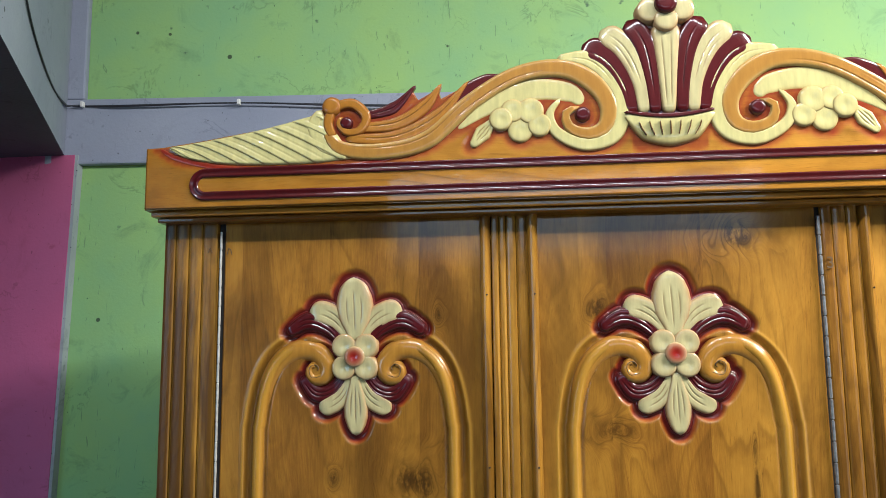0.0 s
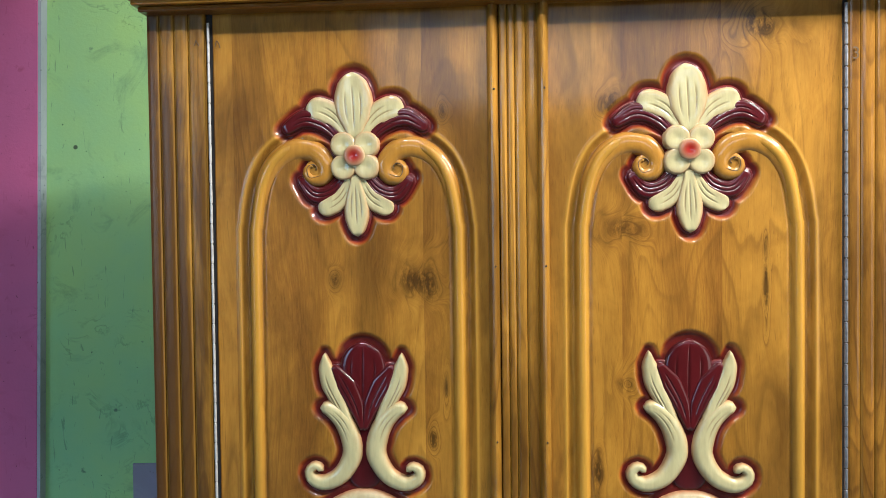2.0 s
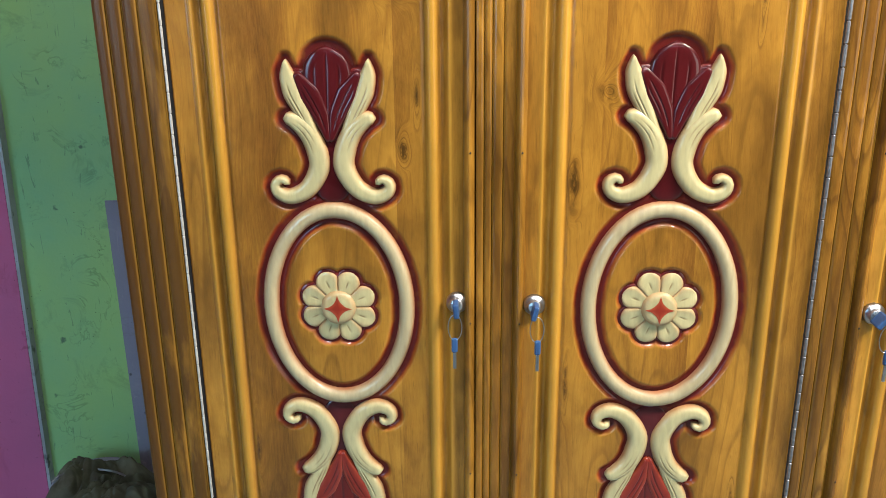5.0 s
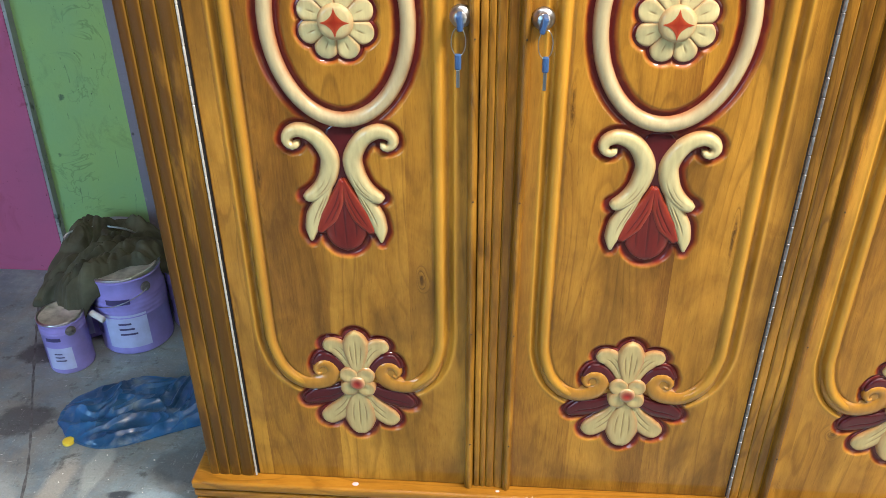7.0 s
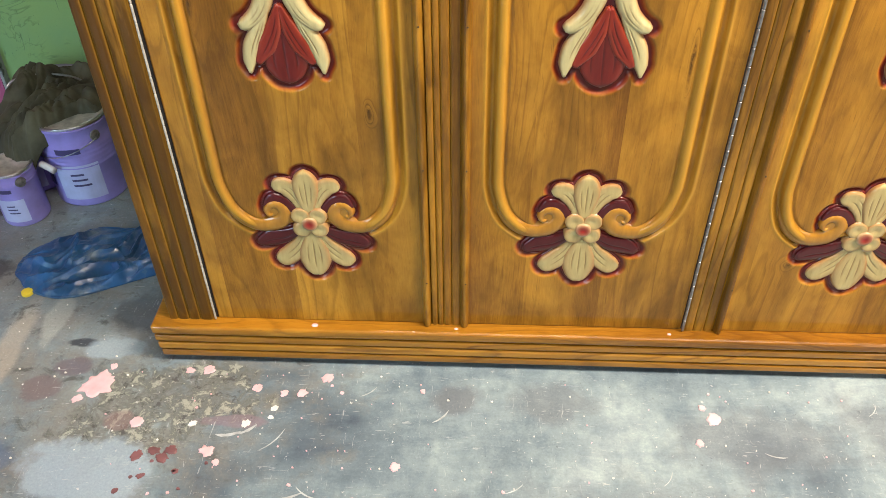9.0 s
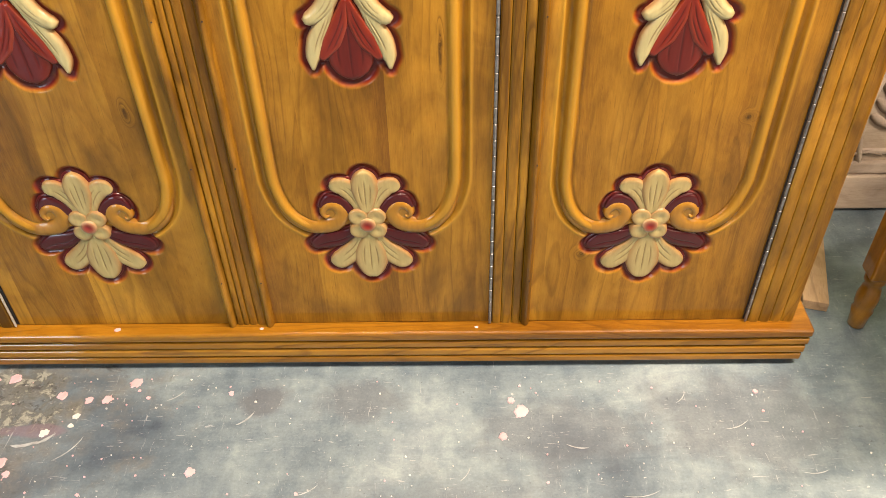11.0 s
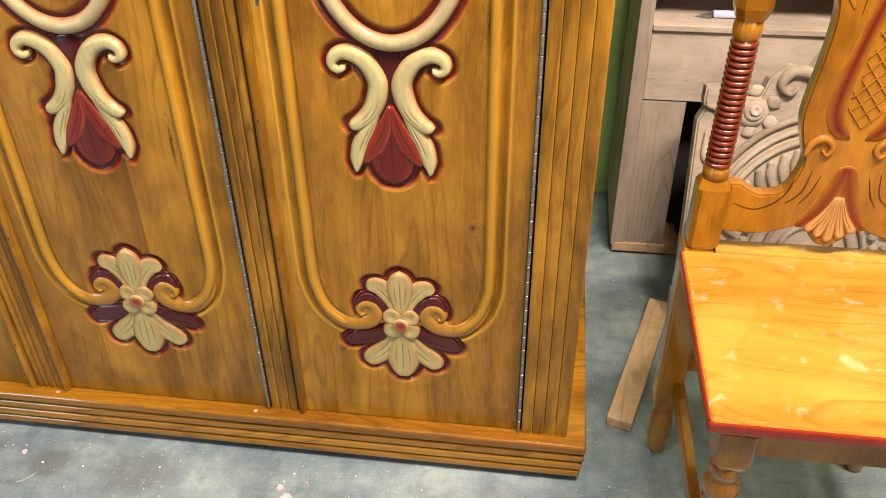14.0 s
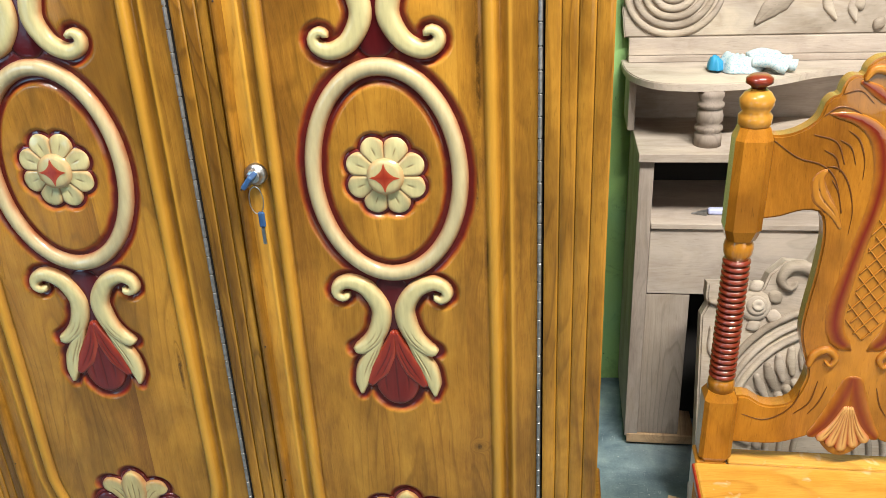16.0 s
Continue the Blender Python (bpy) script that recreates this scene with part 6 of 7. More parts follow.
for k in range(3):
    raw("petal", [(1.285 + 0.028 * math.cos(2.1 * k + 0.5), 0.955 + 0.028 * math.sin(2.1 * k + 0.5)), (1.285 + 0.045 * math.cos(2.1 * k + 1.0), 0.955 + 0.045 * math.sin(2.1 * k + 1.0))], [22, 34, 22], 0.010, carve, 0.900)

# what lies on the dressing table
glove = thing("work_glove", "white knitted work glove with a blue cuff, crumpled", "glove", (1.018, 0.825, 0.848))


def crumple(nx, ny, sx, sy, height, seed, power=0.6, freq=6.0):
    """A crumpled low heap: a closed skin over an uneven outline."""
    bm = bmesh.new()
    top, bot = [], []
    for j in range(ny + 1):
        t, b = [], []
        for i in range(nx + 1):
            u, v = -1 + 2 * i / nx, -1 + 2 * j / ny
            a = math.atan2(v, u)
            m = max(abs(u), abs(v))
            r = m * (0.86 + 0.22 * noise.noise(Vector((math.cos(a) * 1.6, math.sin(a) * 1.6, seed))))
            x, y = sx * r * math.cos(a), sy * r * math.sin(a)
            n1 = noise.noise(Vector((x * freq * 2, y * freq * 2, seed + 3)))
            n2 = abs(noise.noise(Vector((x * freq * 3, y * freq * 3 + x * freq, seed + 7)))) + 0.35 * abs(noise.noise(Vector((x * freq * 8, y * freq * 7, seed + 9))))
            z = height * max(0.0, 1 - m ** 3) ** power * (0.62 + 0.55 * n1 + 0.5 * (0.5 - n2))
            t.append(bm.verts.new((x, y, max(0.003, z))))
            b.append(bm.verts.new((x, y, 0.001)))
        top.append(t), bot.append(b)
    for j in range(ny):
        for i in range(nx):
            bm.faces.new((top[j][i], top[j][i + 1], top[j + 1][i + 1], top[j + 1][i]))
            bm.faces.new((bot[j][i], bot[j + 1][i], bot[j + 1][i + 1], bot[j][i + 1]))
    edge = [(0, i) for i in range(nx)] + [(j, nx) for j in range(ny)] + [(ny, i) for i in range(nx, 0, -1)] + [(j, 0) for j in range(ny, 0, -1)]
    for (a, b), (c2, d2) in zip(edge, edge[1:] + edge[:1]):
        bm.faces.new((top[a][b], bot[a][b], bot[c2][d2], top[c2][d2]))
    return bm


part("palm", crumple(34, 26, 0.052, 0.044, 0.044, 2.3, 0.5, 11), M_GLOVE, glove, smooth=True)
for k, (y0, y1, ln, z1) in enumerate(((-0.030, -0.052, 0.062, 0.012), (-0.010, -0.030, 0.085, 0.014), (0.010, 0.004, 0.082, 0.018), (0.028, 0.036, 0.066, 0.020))):
    finger = bmesh.new()
    tube(finger, [(0.015, y0, 0.022), (0.045, (y0 + y1) / 2, 0.024 + 0.004 * (k % 2)), (0.015 + ln, y1, z1)], 0.0105, 10, 22)
    for v in finger.verts:
        v.co.z = max(0.001, v.co.z + 0.004 * noise.noise(v.co * 60))
    part("finger", finger, M_GLOVE, glove, smooth=True)
b = crumple(20, 16, 0.022, 0.034, 0.030, 5.1, 0.5, 16)
bmesh.ops.translate(b, vec=(-0.052, 0.0, 0.004), verts=b.verts)
part("cuff", b, M_GLOVEDOT, glove, "blue elastic cuff", True)

trowel = thing("chisel", "short chisel with a dark pointed blade lying on the shelf", "chisel", (0.957, 0.725, 0.5662))
bm = bmesh.new()
lo = [bm.verts.new(p) for p in ((-0.032, 0.0, 0.001), (0.0, -0.010, 0.001), (0.004, 0.012, 0.001))]
hi = [bm.verts.new(p) for p in ((-0.028, 0.0, 0.004), (0.0, -0.009, 0.008), (0.004, 0.010, 0.008))]
bm.faces.new(lo[::-1]), bm.faces.new(hi)
for i in range(3):
    bm.faces.new((lo[i], lo[(i + 1) % 3], hi[(i + 1) % 3], hi[i]))
part("blade", bm, M_DARKSTEEL, trowel)
part("handle", box(bmesh.new(), 0.003, 0.075, -0.007, 0.009, 0.001, 0.014, 0.004), M_LABEL, trowel, "pale handle")


# ---------------------------------------------------------------- the carved headboard behind the chair
head = thing("carved_headboard", "unfinished carved timber headboard leaning against the table", "headboard", (0.0, 0.425, 0.0))
head.matrix_world = pose(0.006, 0.432, 0, -15)
HL = 0.926
outl = [(HL, 0.10), (HL, 0.44), (HL + 0.012, 0.462), (HL + 0.008, 0.478), (HL + 0.010, 0.505), (HL + 0.09, 0.508), (HL + 0.115, 0.498), (HL + 0.125, 0.525), (HL + 0.155, 0.552), (HL + 0.20, 0.548), (HL + 0.23, 0.60), (1.30, 0.64), (1.45, 0.62), (1.70, 0.50), (1.70, 0.10)]
panel = part("panel", slab(bmesh.new(), outl, -0.012, 0.028, 0.004), M_CARVED, head)
part("base_rail", box(bmesh.new(), HL - 0.006, 1.70, -0.030, 0.028, 0.0, 0.075, 0.004), M_CARVED, head)
part("base_rail", box(bmesh.new(), HL - 0.002, 1.70, -0.022, 0.028, 0.0755, 0.104, 0.006, 3), M_CARVED, head)
CX, CZ, RX, RZ = 1.172, 0.165, 0.236, 0.300


def arc(name, k, w, h, a0=-0.1, a1=1.1, n=17):
    raw(name, [(CX - RX * k * math.cos(math.pi * t), CZ + RZ * k * math.sin(math.pi * t)) for t in np.linspace(a0, a1, n)], [w] * 5, h, panel, -0.012)


arc("arch_band", 0.99, 15, 0.010), arc("arch_band", 0.91, 13, 0.009), arc("arch_band", 0.835, 14, 0.011), arc("arch_band", 0.47, 13, 0.010), arc("arch_band", 0.36, 12, 0.009), arc("arch_band", 0.25, 12, 0.009)
for k in range(22):
    t = math.pi * (k + 0.5) / 22
    p = lambda r, sh: (CX - RX * r * math.cos(t + sh), CZ + RZ * r * math.sin(t + sh))
    raw("arch_leaf", [p(0.79, 0.10), p(0.70, 0.05), p(0.60, 0.0)], [13, 21, 11], 0.009, panel, -0.012)
    ob = carved("bead", lambda v, f, a: dome(v, f, a, *p(0.545, 0.0), 0.0105, 0.011, 0.0, 12, 4), M_CARVED, panel)
    ob.location.y = -0.012
for k in range(3):
    ob = carved("rose_turn", lambda v, f, a: dome(v, f, a, 1.026 + 0.002 * k, 0.462 + 0.002 * k, 0.034 - 0.010 * k, 0.010, 0.004 * k, 20, 5, 1.5, None, 0.004), M_CARVED, panel)
    ob.location.y = -0.012
for k in range(6):
    t = 2 * math.pi * k / 6 + 0.3
    raw("rose_petal", [(1.026 + 0.030 * math.cos(t), 0.462 + 0.030 * math.sin(t)), (1.026 + 0.056 * math.cos(t + 0.3), 0.462 + 0.050 * math.sin(t + 0.3))], [20, 32, 20], 0.008, panel, -0.012)
raw("scroll", [(1.135, 0.44), (1.142, 0.50), (1.125, 0.535), (1.090, 0.540), (1.072, 0.515), (1.088, 0.498), (1.103, 0.512)], [22, 26, 26, 24, 19, 13, 8], 0.014, panel, -0.012)
raw("scroll", [(0.938, 0.470), (0.965, 0.462), (0.985, 0.440), (0.975, 0.410)], [10, 18, 16, 6], 0.009, panel, -0.012)
raw("leaf", [(0.945, 0.42), (0.95, 0.37), (0.975, 0.33)], [6, 20, 8], 0.008, panel, -0.012)
for k in range(4):
    raw("scroll", [(0.945 + 0.012 * k, 0.112 + 0.006 * k), (0.985 + 0.02 * k, 0.125), (1.03 + 0.03 * k, 0.118)], [5, 11, 6], 0.007, panel, -0.012)

# loose offcut on the floor
plank = tagged(part("timber_offcut", box(bmesh.new(), -0.0235, 0.0235, -0.19, 0.19, 0.0, 0.021, 0.0015), M_PLANK), "pale sawn timber offcut lying on the floor", "plank")
plank.matrix_world = pose(0.862, 0.291, 0.001, 0, 0, -15.6)


# ---------------------------------------------------------------- paint tins, rag and plastic in the corner
def paint_tin(x, y, r, h, turn=0.0, lid=M_LID, name="paint_tin", label="lilac paint tin with a pale label and dirty lid"):
    t = thing(name, label, "paint tin", (x, y, 0.0), "paint tins", turn)
    prof = [(r * 0.97, 0.0), (r, 0.003), (r, 0.006)]
    for k in range(5 if h > 0.18 else 2):
        z = h * ((0.50 if h > 0.18 else 0.80) + 0.055 * k)
        prof += [(r, z), (r * 1.022, z + h * 0.014), (r, z + h * 0.028)]
    prof += [(r, h * 0.955), (r * 1.02, h * 0.965), (r * 1.03, h * 0.985), (r * 1.01, h)]
    part("body", lathe(bmesh.new(), prof, seg=40), M_TIN, t, smooth=True)
    part("rim", lathe(bmesh.new(), [(r * 1.02, h), (r * 1.035, h + 0.002), (r * 1.02, h + 0.006), (r * 0.97, h + 0.006), (r * 0.95, h + 0.002)], seg=40), M_STEEL, t, "shiny steel rim", True)
    part("lid", lathe(bmesh.new(), [(r * 0.93, h), (r * 0.93, h + 0.0035), (r * 0.90, h + 0.005), (r * 0.85, h + 0.0025), (0.0005, h + 0.002)], seg=36), lid, t, "dusty metal lid", True)

    def patch(nm, a0, a1, z0, z1, mat, lift, parent):
        b = bmesh.new()
        n = 10
        rows = [[b.verts.new(((r + lift) * math.cos(a0 + (a1 - a0) * k / n), (r + lift) * math.sin(a0 + (a1 - a0) * k / n), z)) for z in (z0, z1)] for k in range(n + 1)]
        for p, q in zip(rows, rows[1:]):
            b.faces.new((p[0], q[0], q[1], p[1]))
        return part(nm, b, mat, parent)

    lab = patch("label", -2.1, -0.9, h * 0.1, h * 0.55, M_LABEL, 0.0008, t)
    for k in range(3):
        patch("print_bar", -1.7, -1.35 + 0.06 * k, h * (0.42 - 0.07 * k), h * (0.445 - 0.07 * k), M_INK, 0.0014, lab)
    patch("print_bar", -1.9, -1.25, h * 0.70, h * 0.77, M_INK, 0.0024, lab)
    patch("print_bar", -2.6, -2.3, h * 0.25, h * 0.5, M_INK, 0.0014, lab)
    ear = lathe(bmesh.new(), [(0.012, 0), (0.011, 0.003), (0.004, 0.005)], seg=16)
    bmesh.ops.transform(ear, matrix=pose(r * math.cos(-0.75), r * math.sin(-0.75), h * 0.86, 90, 0, 47), verts=ear.verts)
    part("handle_ear", ear, M_DARKSTEEL, t)
    if h < 0.18:
        return t
    wire = [((r + 0.006) * math.cos(a), (r + 0.006) * math.sin(a), h * (0.84 - 0.20 * math.sin((a + 0.75) / -1.9 * math.pi * 0.5))) for a in np.linspace(-0.75, -2.65, 9)]
    part("wire_handle", tube(bmesh.new(), wire, 0.0012, 6, 40), M_STEEL, t, "thin wire handle", True)
    return t


paint_tin(-1.185, 0.400, 0.049, 0.130, 0)
paint_tin(-1.072, 0.510, 0.081, 0.200, 8, label="large lilac paint tin with ribs and pale label, under a rag")
paint_tin(-0.955, 0.592, 0.055, 0.150, 0, label="lilac paint tin standing beside the wardrobe")
paint_tin(-1.205, 0.535, 0.055, 0.130, 0, label="lilac paint tin hidden under a dark rag")
bucket = thing("bucket", "pale translucent plastic bucket half covered by a rag", "bucket", (-1.185, 0.665, 0.0))
part("body", lathe(bmesh.new(), [(0.075, 0.0), (0.080, 0.01), (0.092, 0.168), (0.097, 0.173), (0.097, 0.183), (0.090, 0.185), (0.088, 0.15), (0.03, 0.14)], seg=36), M_GREY, bucket, smooth=True)
bm = bmesh.new()
tube(bm, [(-0.097 * math.cos(a), -0.02 + 0.03 * math.sin(a), 0.182 + 0.02 * math.sin(a)) for a in np.linspace(0, math.pi, 9)], 0.0025, 6)
part("handle", bm, M_STEEL, bucket, "thin wire handle", True)
bm = bmesh.new()
tube(bm, [(-1.128, 0.428, 0.118), (-1.095, 0.415, 0.108)], 0.0075, 10)
tagged(part("brush_handle", bm, M_WHITE, smooth=True), "short white brush handle stuck between the tins", "brush")


def rag():
    """A heap of cloth thrown over the tins and the bucket: long soft folds, one corner hanging down between the tins."""
    bm = bmesh.new()
    n, m = 170, 150
    grid = []
    for j in range(m + 1):
        row = []
        for i in range(n + 1):
            s, t = i / n, j / m
            hem = min(1.0, 7 * s, 7 * (1 - s), 7 * t, 7 * (1 - t))
            hang = max(0.0, 1 - t / 0.22)
            tt = max(0.0, (t - 0.22) / 0.78)
            x = -1.288 + (0.334 - 0.03 * (1 - t)) * s + 0.030 * noise.noise(Vector((t * 3, s * 2, 1.7)))
            front = 0.430 + 0.12 * max(0, 0.25 - s) + 0.26 * max(0, s - 0.50) + 0.024 * math.sin(6 * s + 0.6) + 0.03 * noise.noise(Vector((s * 6, 0, 4.4)))
            y = front + (0.760 - front) * tt + 0.02 * noise.noise(Vector((s * 4, t * 4, 7.7)))
            d1, d2, d3 = math.hypot(x + 1.072, y - 0.510), math.hypot(x + 1.235, y - 0.56), math.hypot(x + 1.185, y - 0.665)
            z = max(0.202 - 0.9 * max(0, d1 - 0.084), 0.166 - 0.8 * max(0, d2 - 0.06), 0.178 - 0.8 * max(0, d3 - 0.098), 0.120)
            z -= hang * (0.015 + 0.085 * math.exp(-((s - 0.40) / 0.13) ** 2))
            wx = x + 0.06 * noise.noise(Vector((x * 6, y * 6, 3.1)))
            wy = y + 0.06 * noise.noise(Vector((x * 6, y * 6, 8.7)))
            f1 = min(1.0, 2.6 * abs(noise.noise(Vector((wx * 5 + wy * 9, wy * 13 - wx * 9, 0.6)))))
            f2 = min(1.0, 2.6 * abs(noise.noise(Vector((wx * 20 - wy * 7, wy * 9 + wx * 12, 2.2)))))
            f3 = min(1.0, 2.6 * abs(noise.noise(Vector((wx * 34 + wy * 22, wy * 26, 6.0)))))
            lift = (0.35 + 0.65 * hem) * (0.024 * f1 ** 0.8 + 0.016 * f2 ** 0.8 + 0.006 * f3)
            z += lift * (1 - 0.7 * hang) - 0.004 - 0.020 * (1 - hem) ** 2
            y -= 0.6 * lift * hang
            row.append(bm.verts.new((x, y, z)))
        grid.append(row)
    back = [[bm.verts.new(v.co + Vector((0, 0.002, -0.003))) for v in row] for row in grid]
    for j in range(m):
        for i in range(n):
            bm.faces.new((grid[j][i], grid[j][i + 1], grid[j + 1][i + 1], grid[j + 1][i]))
            bm.faces.new((back[j][i], back[j + 1][i], back[j + 1][i + 1], back[j][i + 1]))
    rim = [(0, i) for i in range(n)] + [(j, n) for j in range(m)] + [(m, i) for i in range(n, 0, -1)] + [(j, 0) for j in range(m, 0, -1)]
    for (a, b), (e, f) in zip(rim, rim[1:] + rim[:1]):
        bm.faces.new((grid[a][b], back[a][b], back[e][f], grid[e][f]))
    return bm


tagged(part("rag", rag(), M_CLOTH, smooth=True), "dark grey-green rag crumpled over the paint tins", "cloth")
bm = crumple(170, 120, 0.225, 0.112, 0.020, 8.4, 0.45, 5)
for v in bm.verts:
    x, y = v.co.x, v.co.y
    if v.co.z > 0.0015:
        wx, wy = x + 0.04 * noise.noise(Vector((x * 9, y * 9, 1.0))), y + 0.04 * noise.noise(Vector((x * 9, y * 9, 5.0)))
        c1 = max(0, 1 - 3.0 * abs(noise.noise(Vector((wx * 7 + wy * 6, wy * 14 - wx * 5, 4.0)))))
        c2 = max(0, 1 - 3.4 * abs(noise.noise(Vector((wx * 18 - wy * 14, wy * 26, 9.0)))))
        rim = min(1.0, v.co.z / 0.010)
        swell = 0.034 * max(0.0, min(1.0, (x - 0.02) / 0.12)) * max(0.0, 1 - (y / 0.10) ** 2)
        v.co.z = max(0.002, v.co.z + rim * (0.013 * c1 + 0.0065 * c2 - 0.003 + swell))
bag = part("plastic_sheet", bm, M_BLUEBAG)
tagged(bag, "crumpled blue plastic sheet lying on the floor", "plastic sheet")
bag.matrix_world = pose(-0.955, 0.248, 0.0, 0, 0, 17)
tagged(part("bottle_cap", lathe(bmesh.new(), [(0.011, 0.0), (0.012, 0.002), (0.011, 0.007), (0.006, 0.008)], (-1.072, 0.140, 0.0), 16), M_YELLOW), "small yellow cap on the floor", "cap")


# ---------------------------------------------------------------- paint spilt on the floor
def blobs(name, mat, spots, label):
    bm = bmesh.new()
    for x, y, r, seed in spots:
        n = 40 if r > 0.004 else 11
        stretch = 1 + 0.5 * abs(noise.noise(Vector((seed, 1.1, 2.2))))
        a0 = seed * 7.3
        ring, edge = [], []
        for k in range(n):
            a = 2 * math.pi * k / n
            q = r * (1 + 0.38 * noise.noise(Vector((math.cos(a) * 1.7, math.sin(a) * 1.7, seed))) + 0.30 * noise.noise(Vector((math.cos(a) * 4.5, math.sin(a) * 4.5, seed + 9))))
            u, v = q * stretch * math.cos(a), q * math.sin(a)
            px, py = x + u * math.cos(a0) - v * math.sin(a0), y + u * math.sin(a0) + v * math.cos(a0)
            edge.append(bm.verts.new((px, py, 0.0006)))
            ring.append(bm.verts.new((x + (px - x) * 0.8, y + (py - y) * 0.8, 0.0022)))
        bm.faces.new(ring)
        for k in range(n):
            bm.faces.new((edge[k], edge[(k + 1) % n], ring[(k + 1) % n], ring[k]))
    return tagged(part(name, bm, mat), label, "paint spots", kind="stuff")


rnd = random.Random(5)
pink = [(0.244, -0.125, 0.0115, 1.0), (0.228, -0.102, 0.006, 2.0), (0.211, -0.177, 0.007, 3.0), (-0.430, -0.058, 0.0105, 4.0), (-0.553, -0.086, 0.0085, 5.0), (-0.502, -0.096, 0.0070, 6.0), (-0.470, -0.095, 0.0080, 6.5), (-0.843, -0.088, 0.027, 7.0), (-0.868, -0.122, 0.008, 7.4), (-0.828, -0.045, 0.007, 7.8),
        (-0.650, -0.047, 0.010, 8.0), (-0.685, -0.050, 0.007, 8.6), (-0.607, -0.222, 0.011, 9.0), (-0.588, -0.244, 0.006, 9.3), (-0.292, -0.242, 0.008, 10.0), (-0.257, -0.083, 0.005, 11.0), (-0.745, -0.168, 0.011, 12.0), (0.648, -0.086, 0.0045, 13.0), (-0.400, -0.092, 0.004, 14.0)]
pink += [(rnd.gauss(-0.45, 0.18), rnd.uniform(-0.36, -0.05), rnd.choice((0.0009, 0.0012, 0.0018, 0.0028)), rnd.uniform(0, 50)) for _ in range(45)]
pink += [(rnd.uniform(0.0, 0.75), rnd.uniform(-0.30, -0.05), rnd.choice((0.0012, 0.0016, 0.0024)), rnd.uniform(0, 50)) for _ in range(20)]
white = [(rnd.uniform(-0.75, 0.85), rnd.uniform(-0.42, -0.045), rnd.choice((0.0006, 0.0008, 0.0011, 0.0018)), rnd.uniform(0, 50)) for _ in range(150)]
white += [(-0.513, -0.130, 0.006, 1.5), (-0.515, -0.150, 0.004, 2.5), (-0.648, -0.168, 0.006, 3.5), (-0.555, -0.165, 0.007, 4.5)]
white += [(rnd.uniform(-1.05, -0.72), rnd.uniform(-0.25, 0.12), rnd.choice((0.0008, 0.0012, 0.002)), rnd.uniform(0, 50)) for _ in range(30)]
red = [(rnd.gauss(-0.68, 0.05), rnd.gauss(-0.245, 0.03), rnd.choice((0.003, 0.005, 0.009)), rnd.uniform(0, 50)) for _ in range(12)]
blobs("pink_paint_spots", M_PAINT_PINK, pink, "pink paint splashes dried on the cement floor")
blobs("white_paint_spots", M_PAINT_WHITE, white, "fine white paint spatter on the cement floor")
blobs("maroon_paint_spots", M_PAINT_RED, red, "dried maroon paint smears on the floor")
bm = bmesh.new()
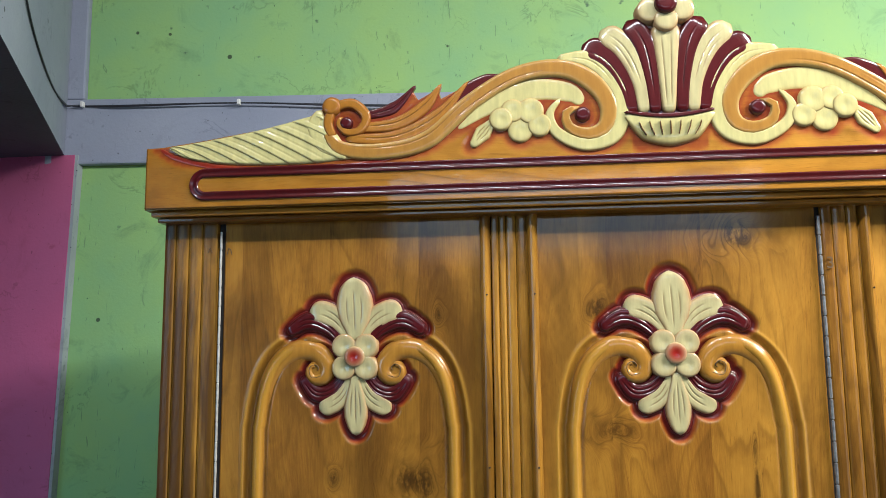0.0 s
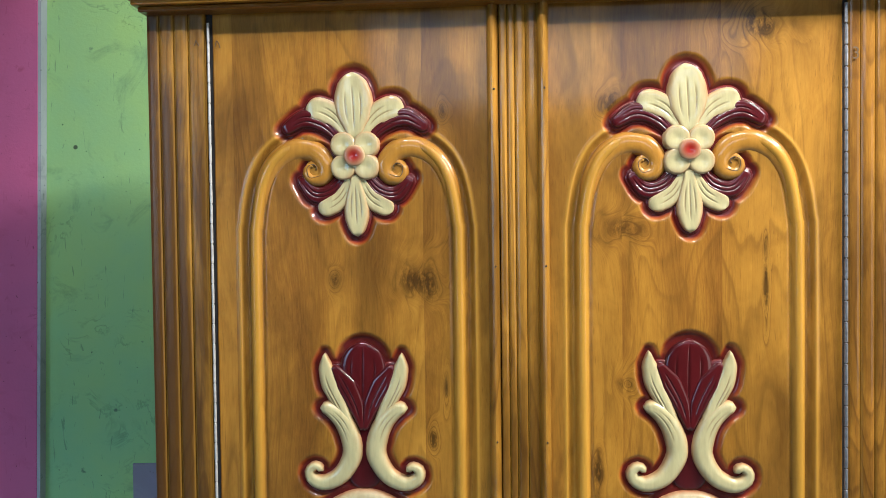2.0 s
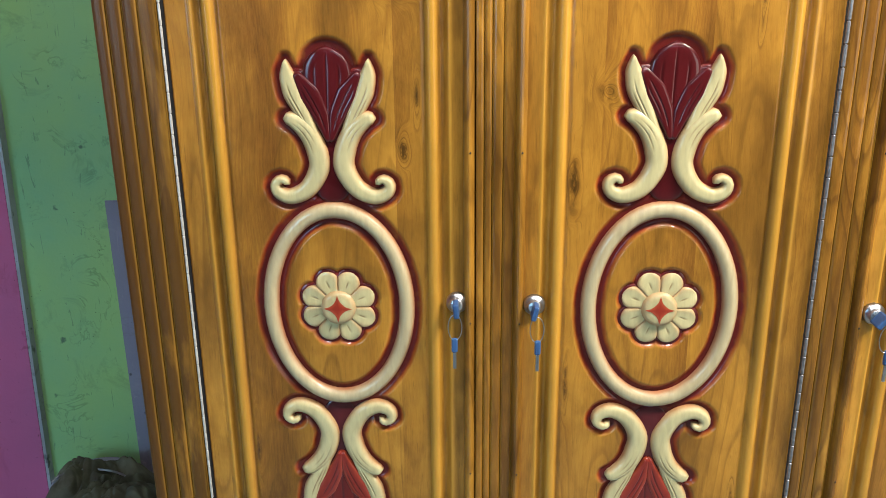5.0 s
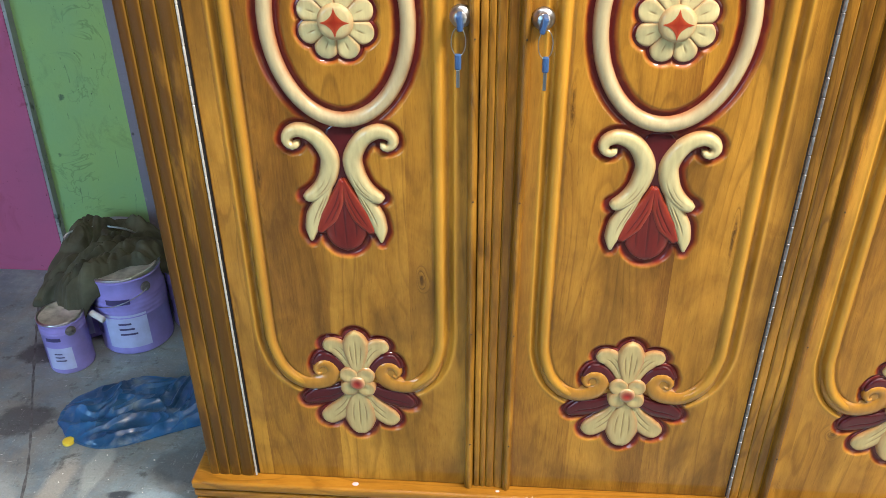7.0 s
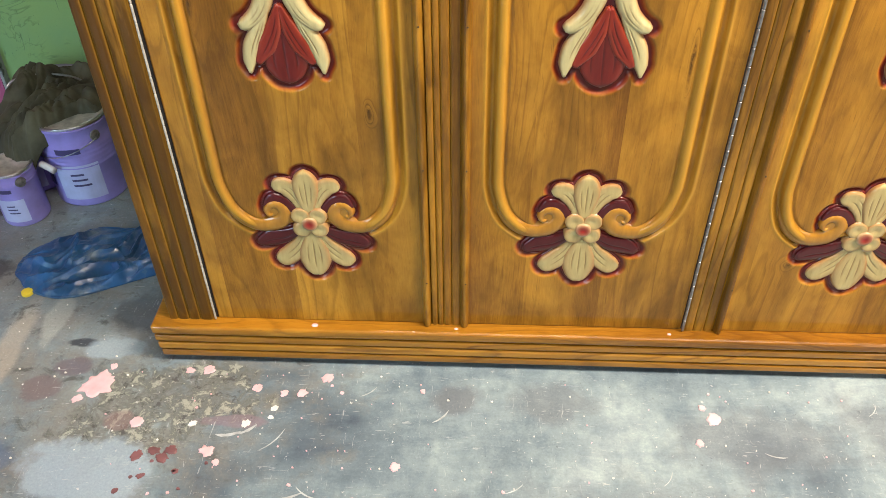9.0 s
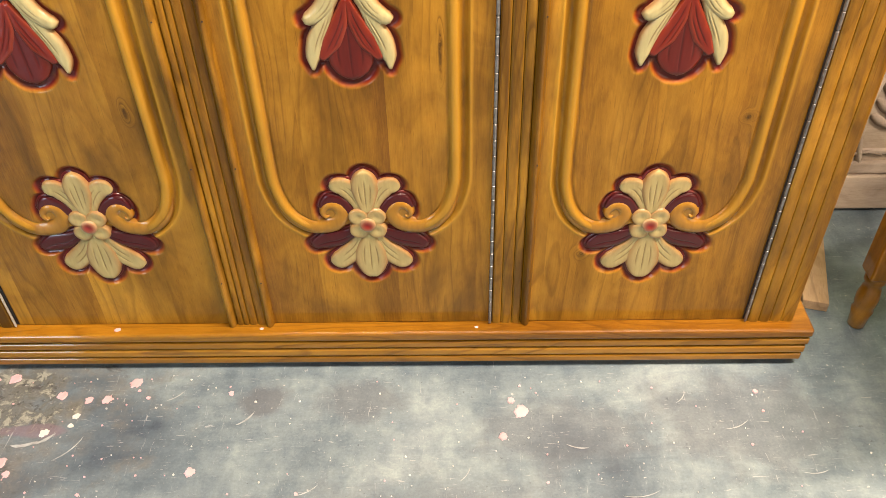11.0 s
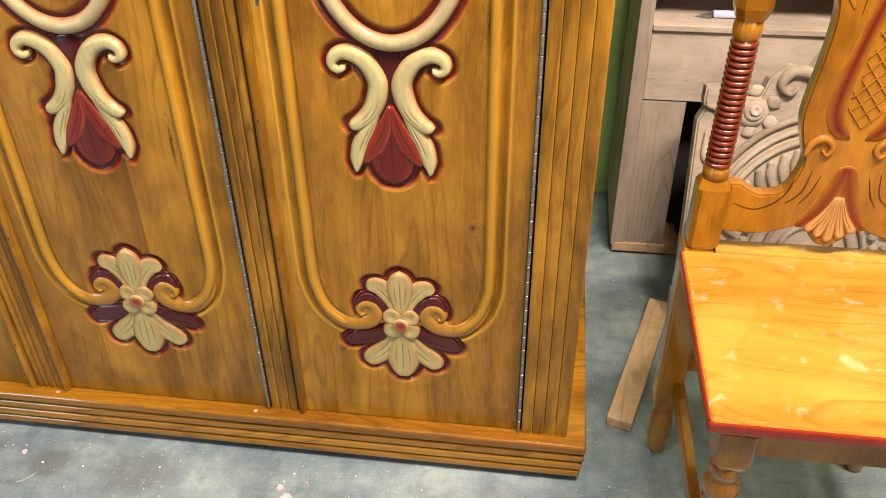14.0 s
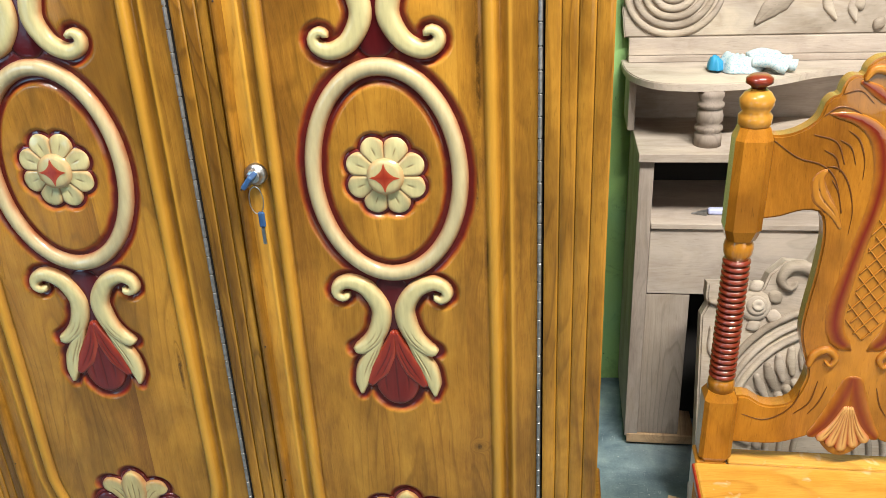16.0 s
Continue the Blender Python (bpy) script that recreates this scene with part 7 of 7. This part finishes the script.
for x, y, ln, w, a in ((-0.50, -0.20, 0.030, 0.0016, 0.9), (-0.47, -0.31, 0.040, 0.0035, 0.2), (-0.43, -0.30, 0.022, 0.0018, -0.5), (-0.22, -0.14, 0.020, 0.0022, 0.8), (0.05, -0.33, 0.025, 0.0012, 1.2), (0.33, -0.20, 0.018, 0.0016, -0.2), (0.42, -0.29, 0.030, 0.001, 0.15), (0.60, -0.16, 0.022, 0.0012, 0.4),
                       (-0.55, -0.18, 0.020, 0.004, 0.6), (-0.58, -0.19, 0.022, 0.0045, 0.2), (0.15, -0.25, 0.016, 0.001, 1.0), (0.70, -0.25, 0.02, 0.001, 0.1), (-0.10, -0.28, 0.02, 0.001, 0.5), (0.52, -0.10, 0.016, 0.001, 0.9), (-0.35, -0.09, 0.018, 0.002, 0.7)):
    lo, hi = [], []
    for k in range(9):
        t = -1 + k / 4
        bend = 0.2 * ln * t * t
        ww = 0.6 * w * (1 - t * t) ** 0.5 * (1 + 0.5 * noise.noise(Vector((x * 30, t * 3, y * 20)))) + 0.0002
        px, py = x + ln * t * math.cos(a) - bend * math.sin(a), y + ln * t * math.sin(a) + bend * math.cos(a)
        lo.append(bm.verts.new((px + ww * math.sin(a), py - ww * math.cos(a), 0.0016)))
        hi.append(bm.verts.new((px - ww * math.sin(a), py + ww * math.cos(a), 0.0016)))
    for k in range(8):
        bm.faces.new((lo[k], lo[k + 1], hi[k + 1], hi[k]))
tagged(part("chalk_smears", bm, M_SMEAR), "pale chalky scuffs on the cement floor", "scuffs", kind="stuff")
on_plinth = [(-0.45, -0.012, 0.005, 3.3), (0.17, -0.010, 0.003, 8.8), (-0.20, -0.012, 0.003, 4.1)]
bm = bmesh.new()
for x, y, r, s in on_plinth:
    bmesh.ops.create_icosphere(bm, subdivisions=2, radius=r, matrix=Matrix.Translation((x, -0.018, 0.0945)) @ Matrix.Diagonal((1.2, 0.9, 0.25, 1)))
tagged(part("paint_drop", bm, M_PAINT_PINK, plinth, "pink paint drops"), kind="stuff")

# pencil marks beside the hinges
cu = bpy.data.curves.new("pencil_mark", "FONT")
cu.body, cu.size, cu.extrude = "3", 0.022, 0.0002
mark = new("pencil_mark", cu)
cu.materials.append(M_CHARCOAL)
mark.parent = wardrobe
mark.matrix_local = pose(0.199, -0.0118, 1.607, 90)
bm = bmesh.new()
for x0, z0, x1, z1 in ((-0.621, 1.646, -0.619, 1.655), (-0.619, 1.655, -0.616, 1.652), (-0.616, 1.652, -0.614, 1.645), (-0.641, 1.648, -0.645, 1.655), (-0.645, 1.655, -0.647, 1.648)):
    tube(bm, [(x0, -0.0122 if x0 < -0.63 else -0.0065, z0), ((x0 + x1) / 2, -0.0122 if x0 < -0.63 else -0.0065, (z0 + z1) / 2), (x1, -0.0122 if x0 < -0.63 else -0.0065, z1)], 0.0006, 5, 4)
part("pencil_mark", bm, M_CHARCOAL, wardrobe, "pencilled strokes")
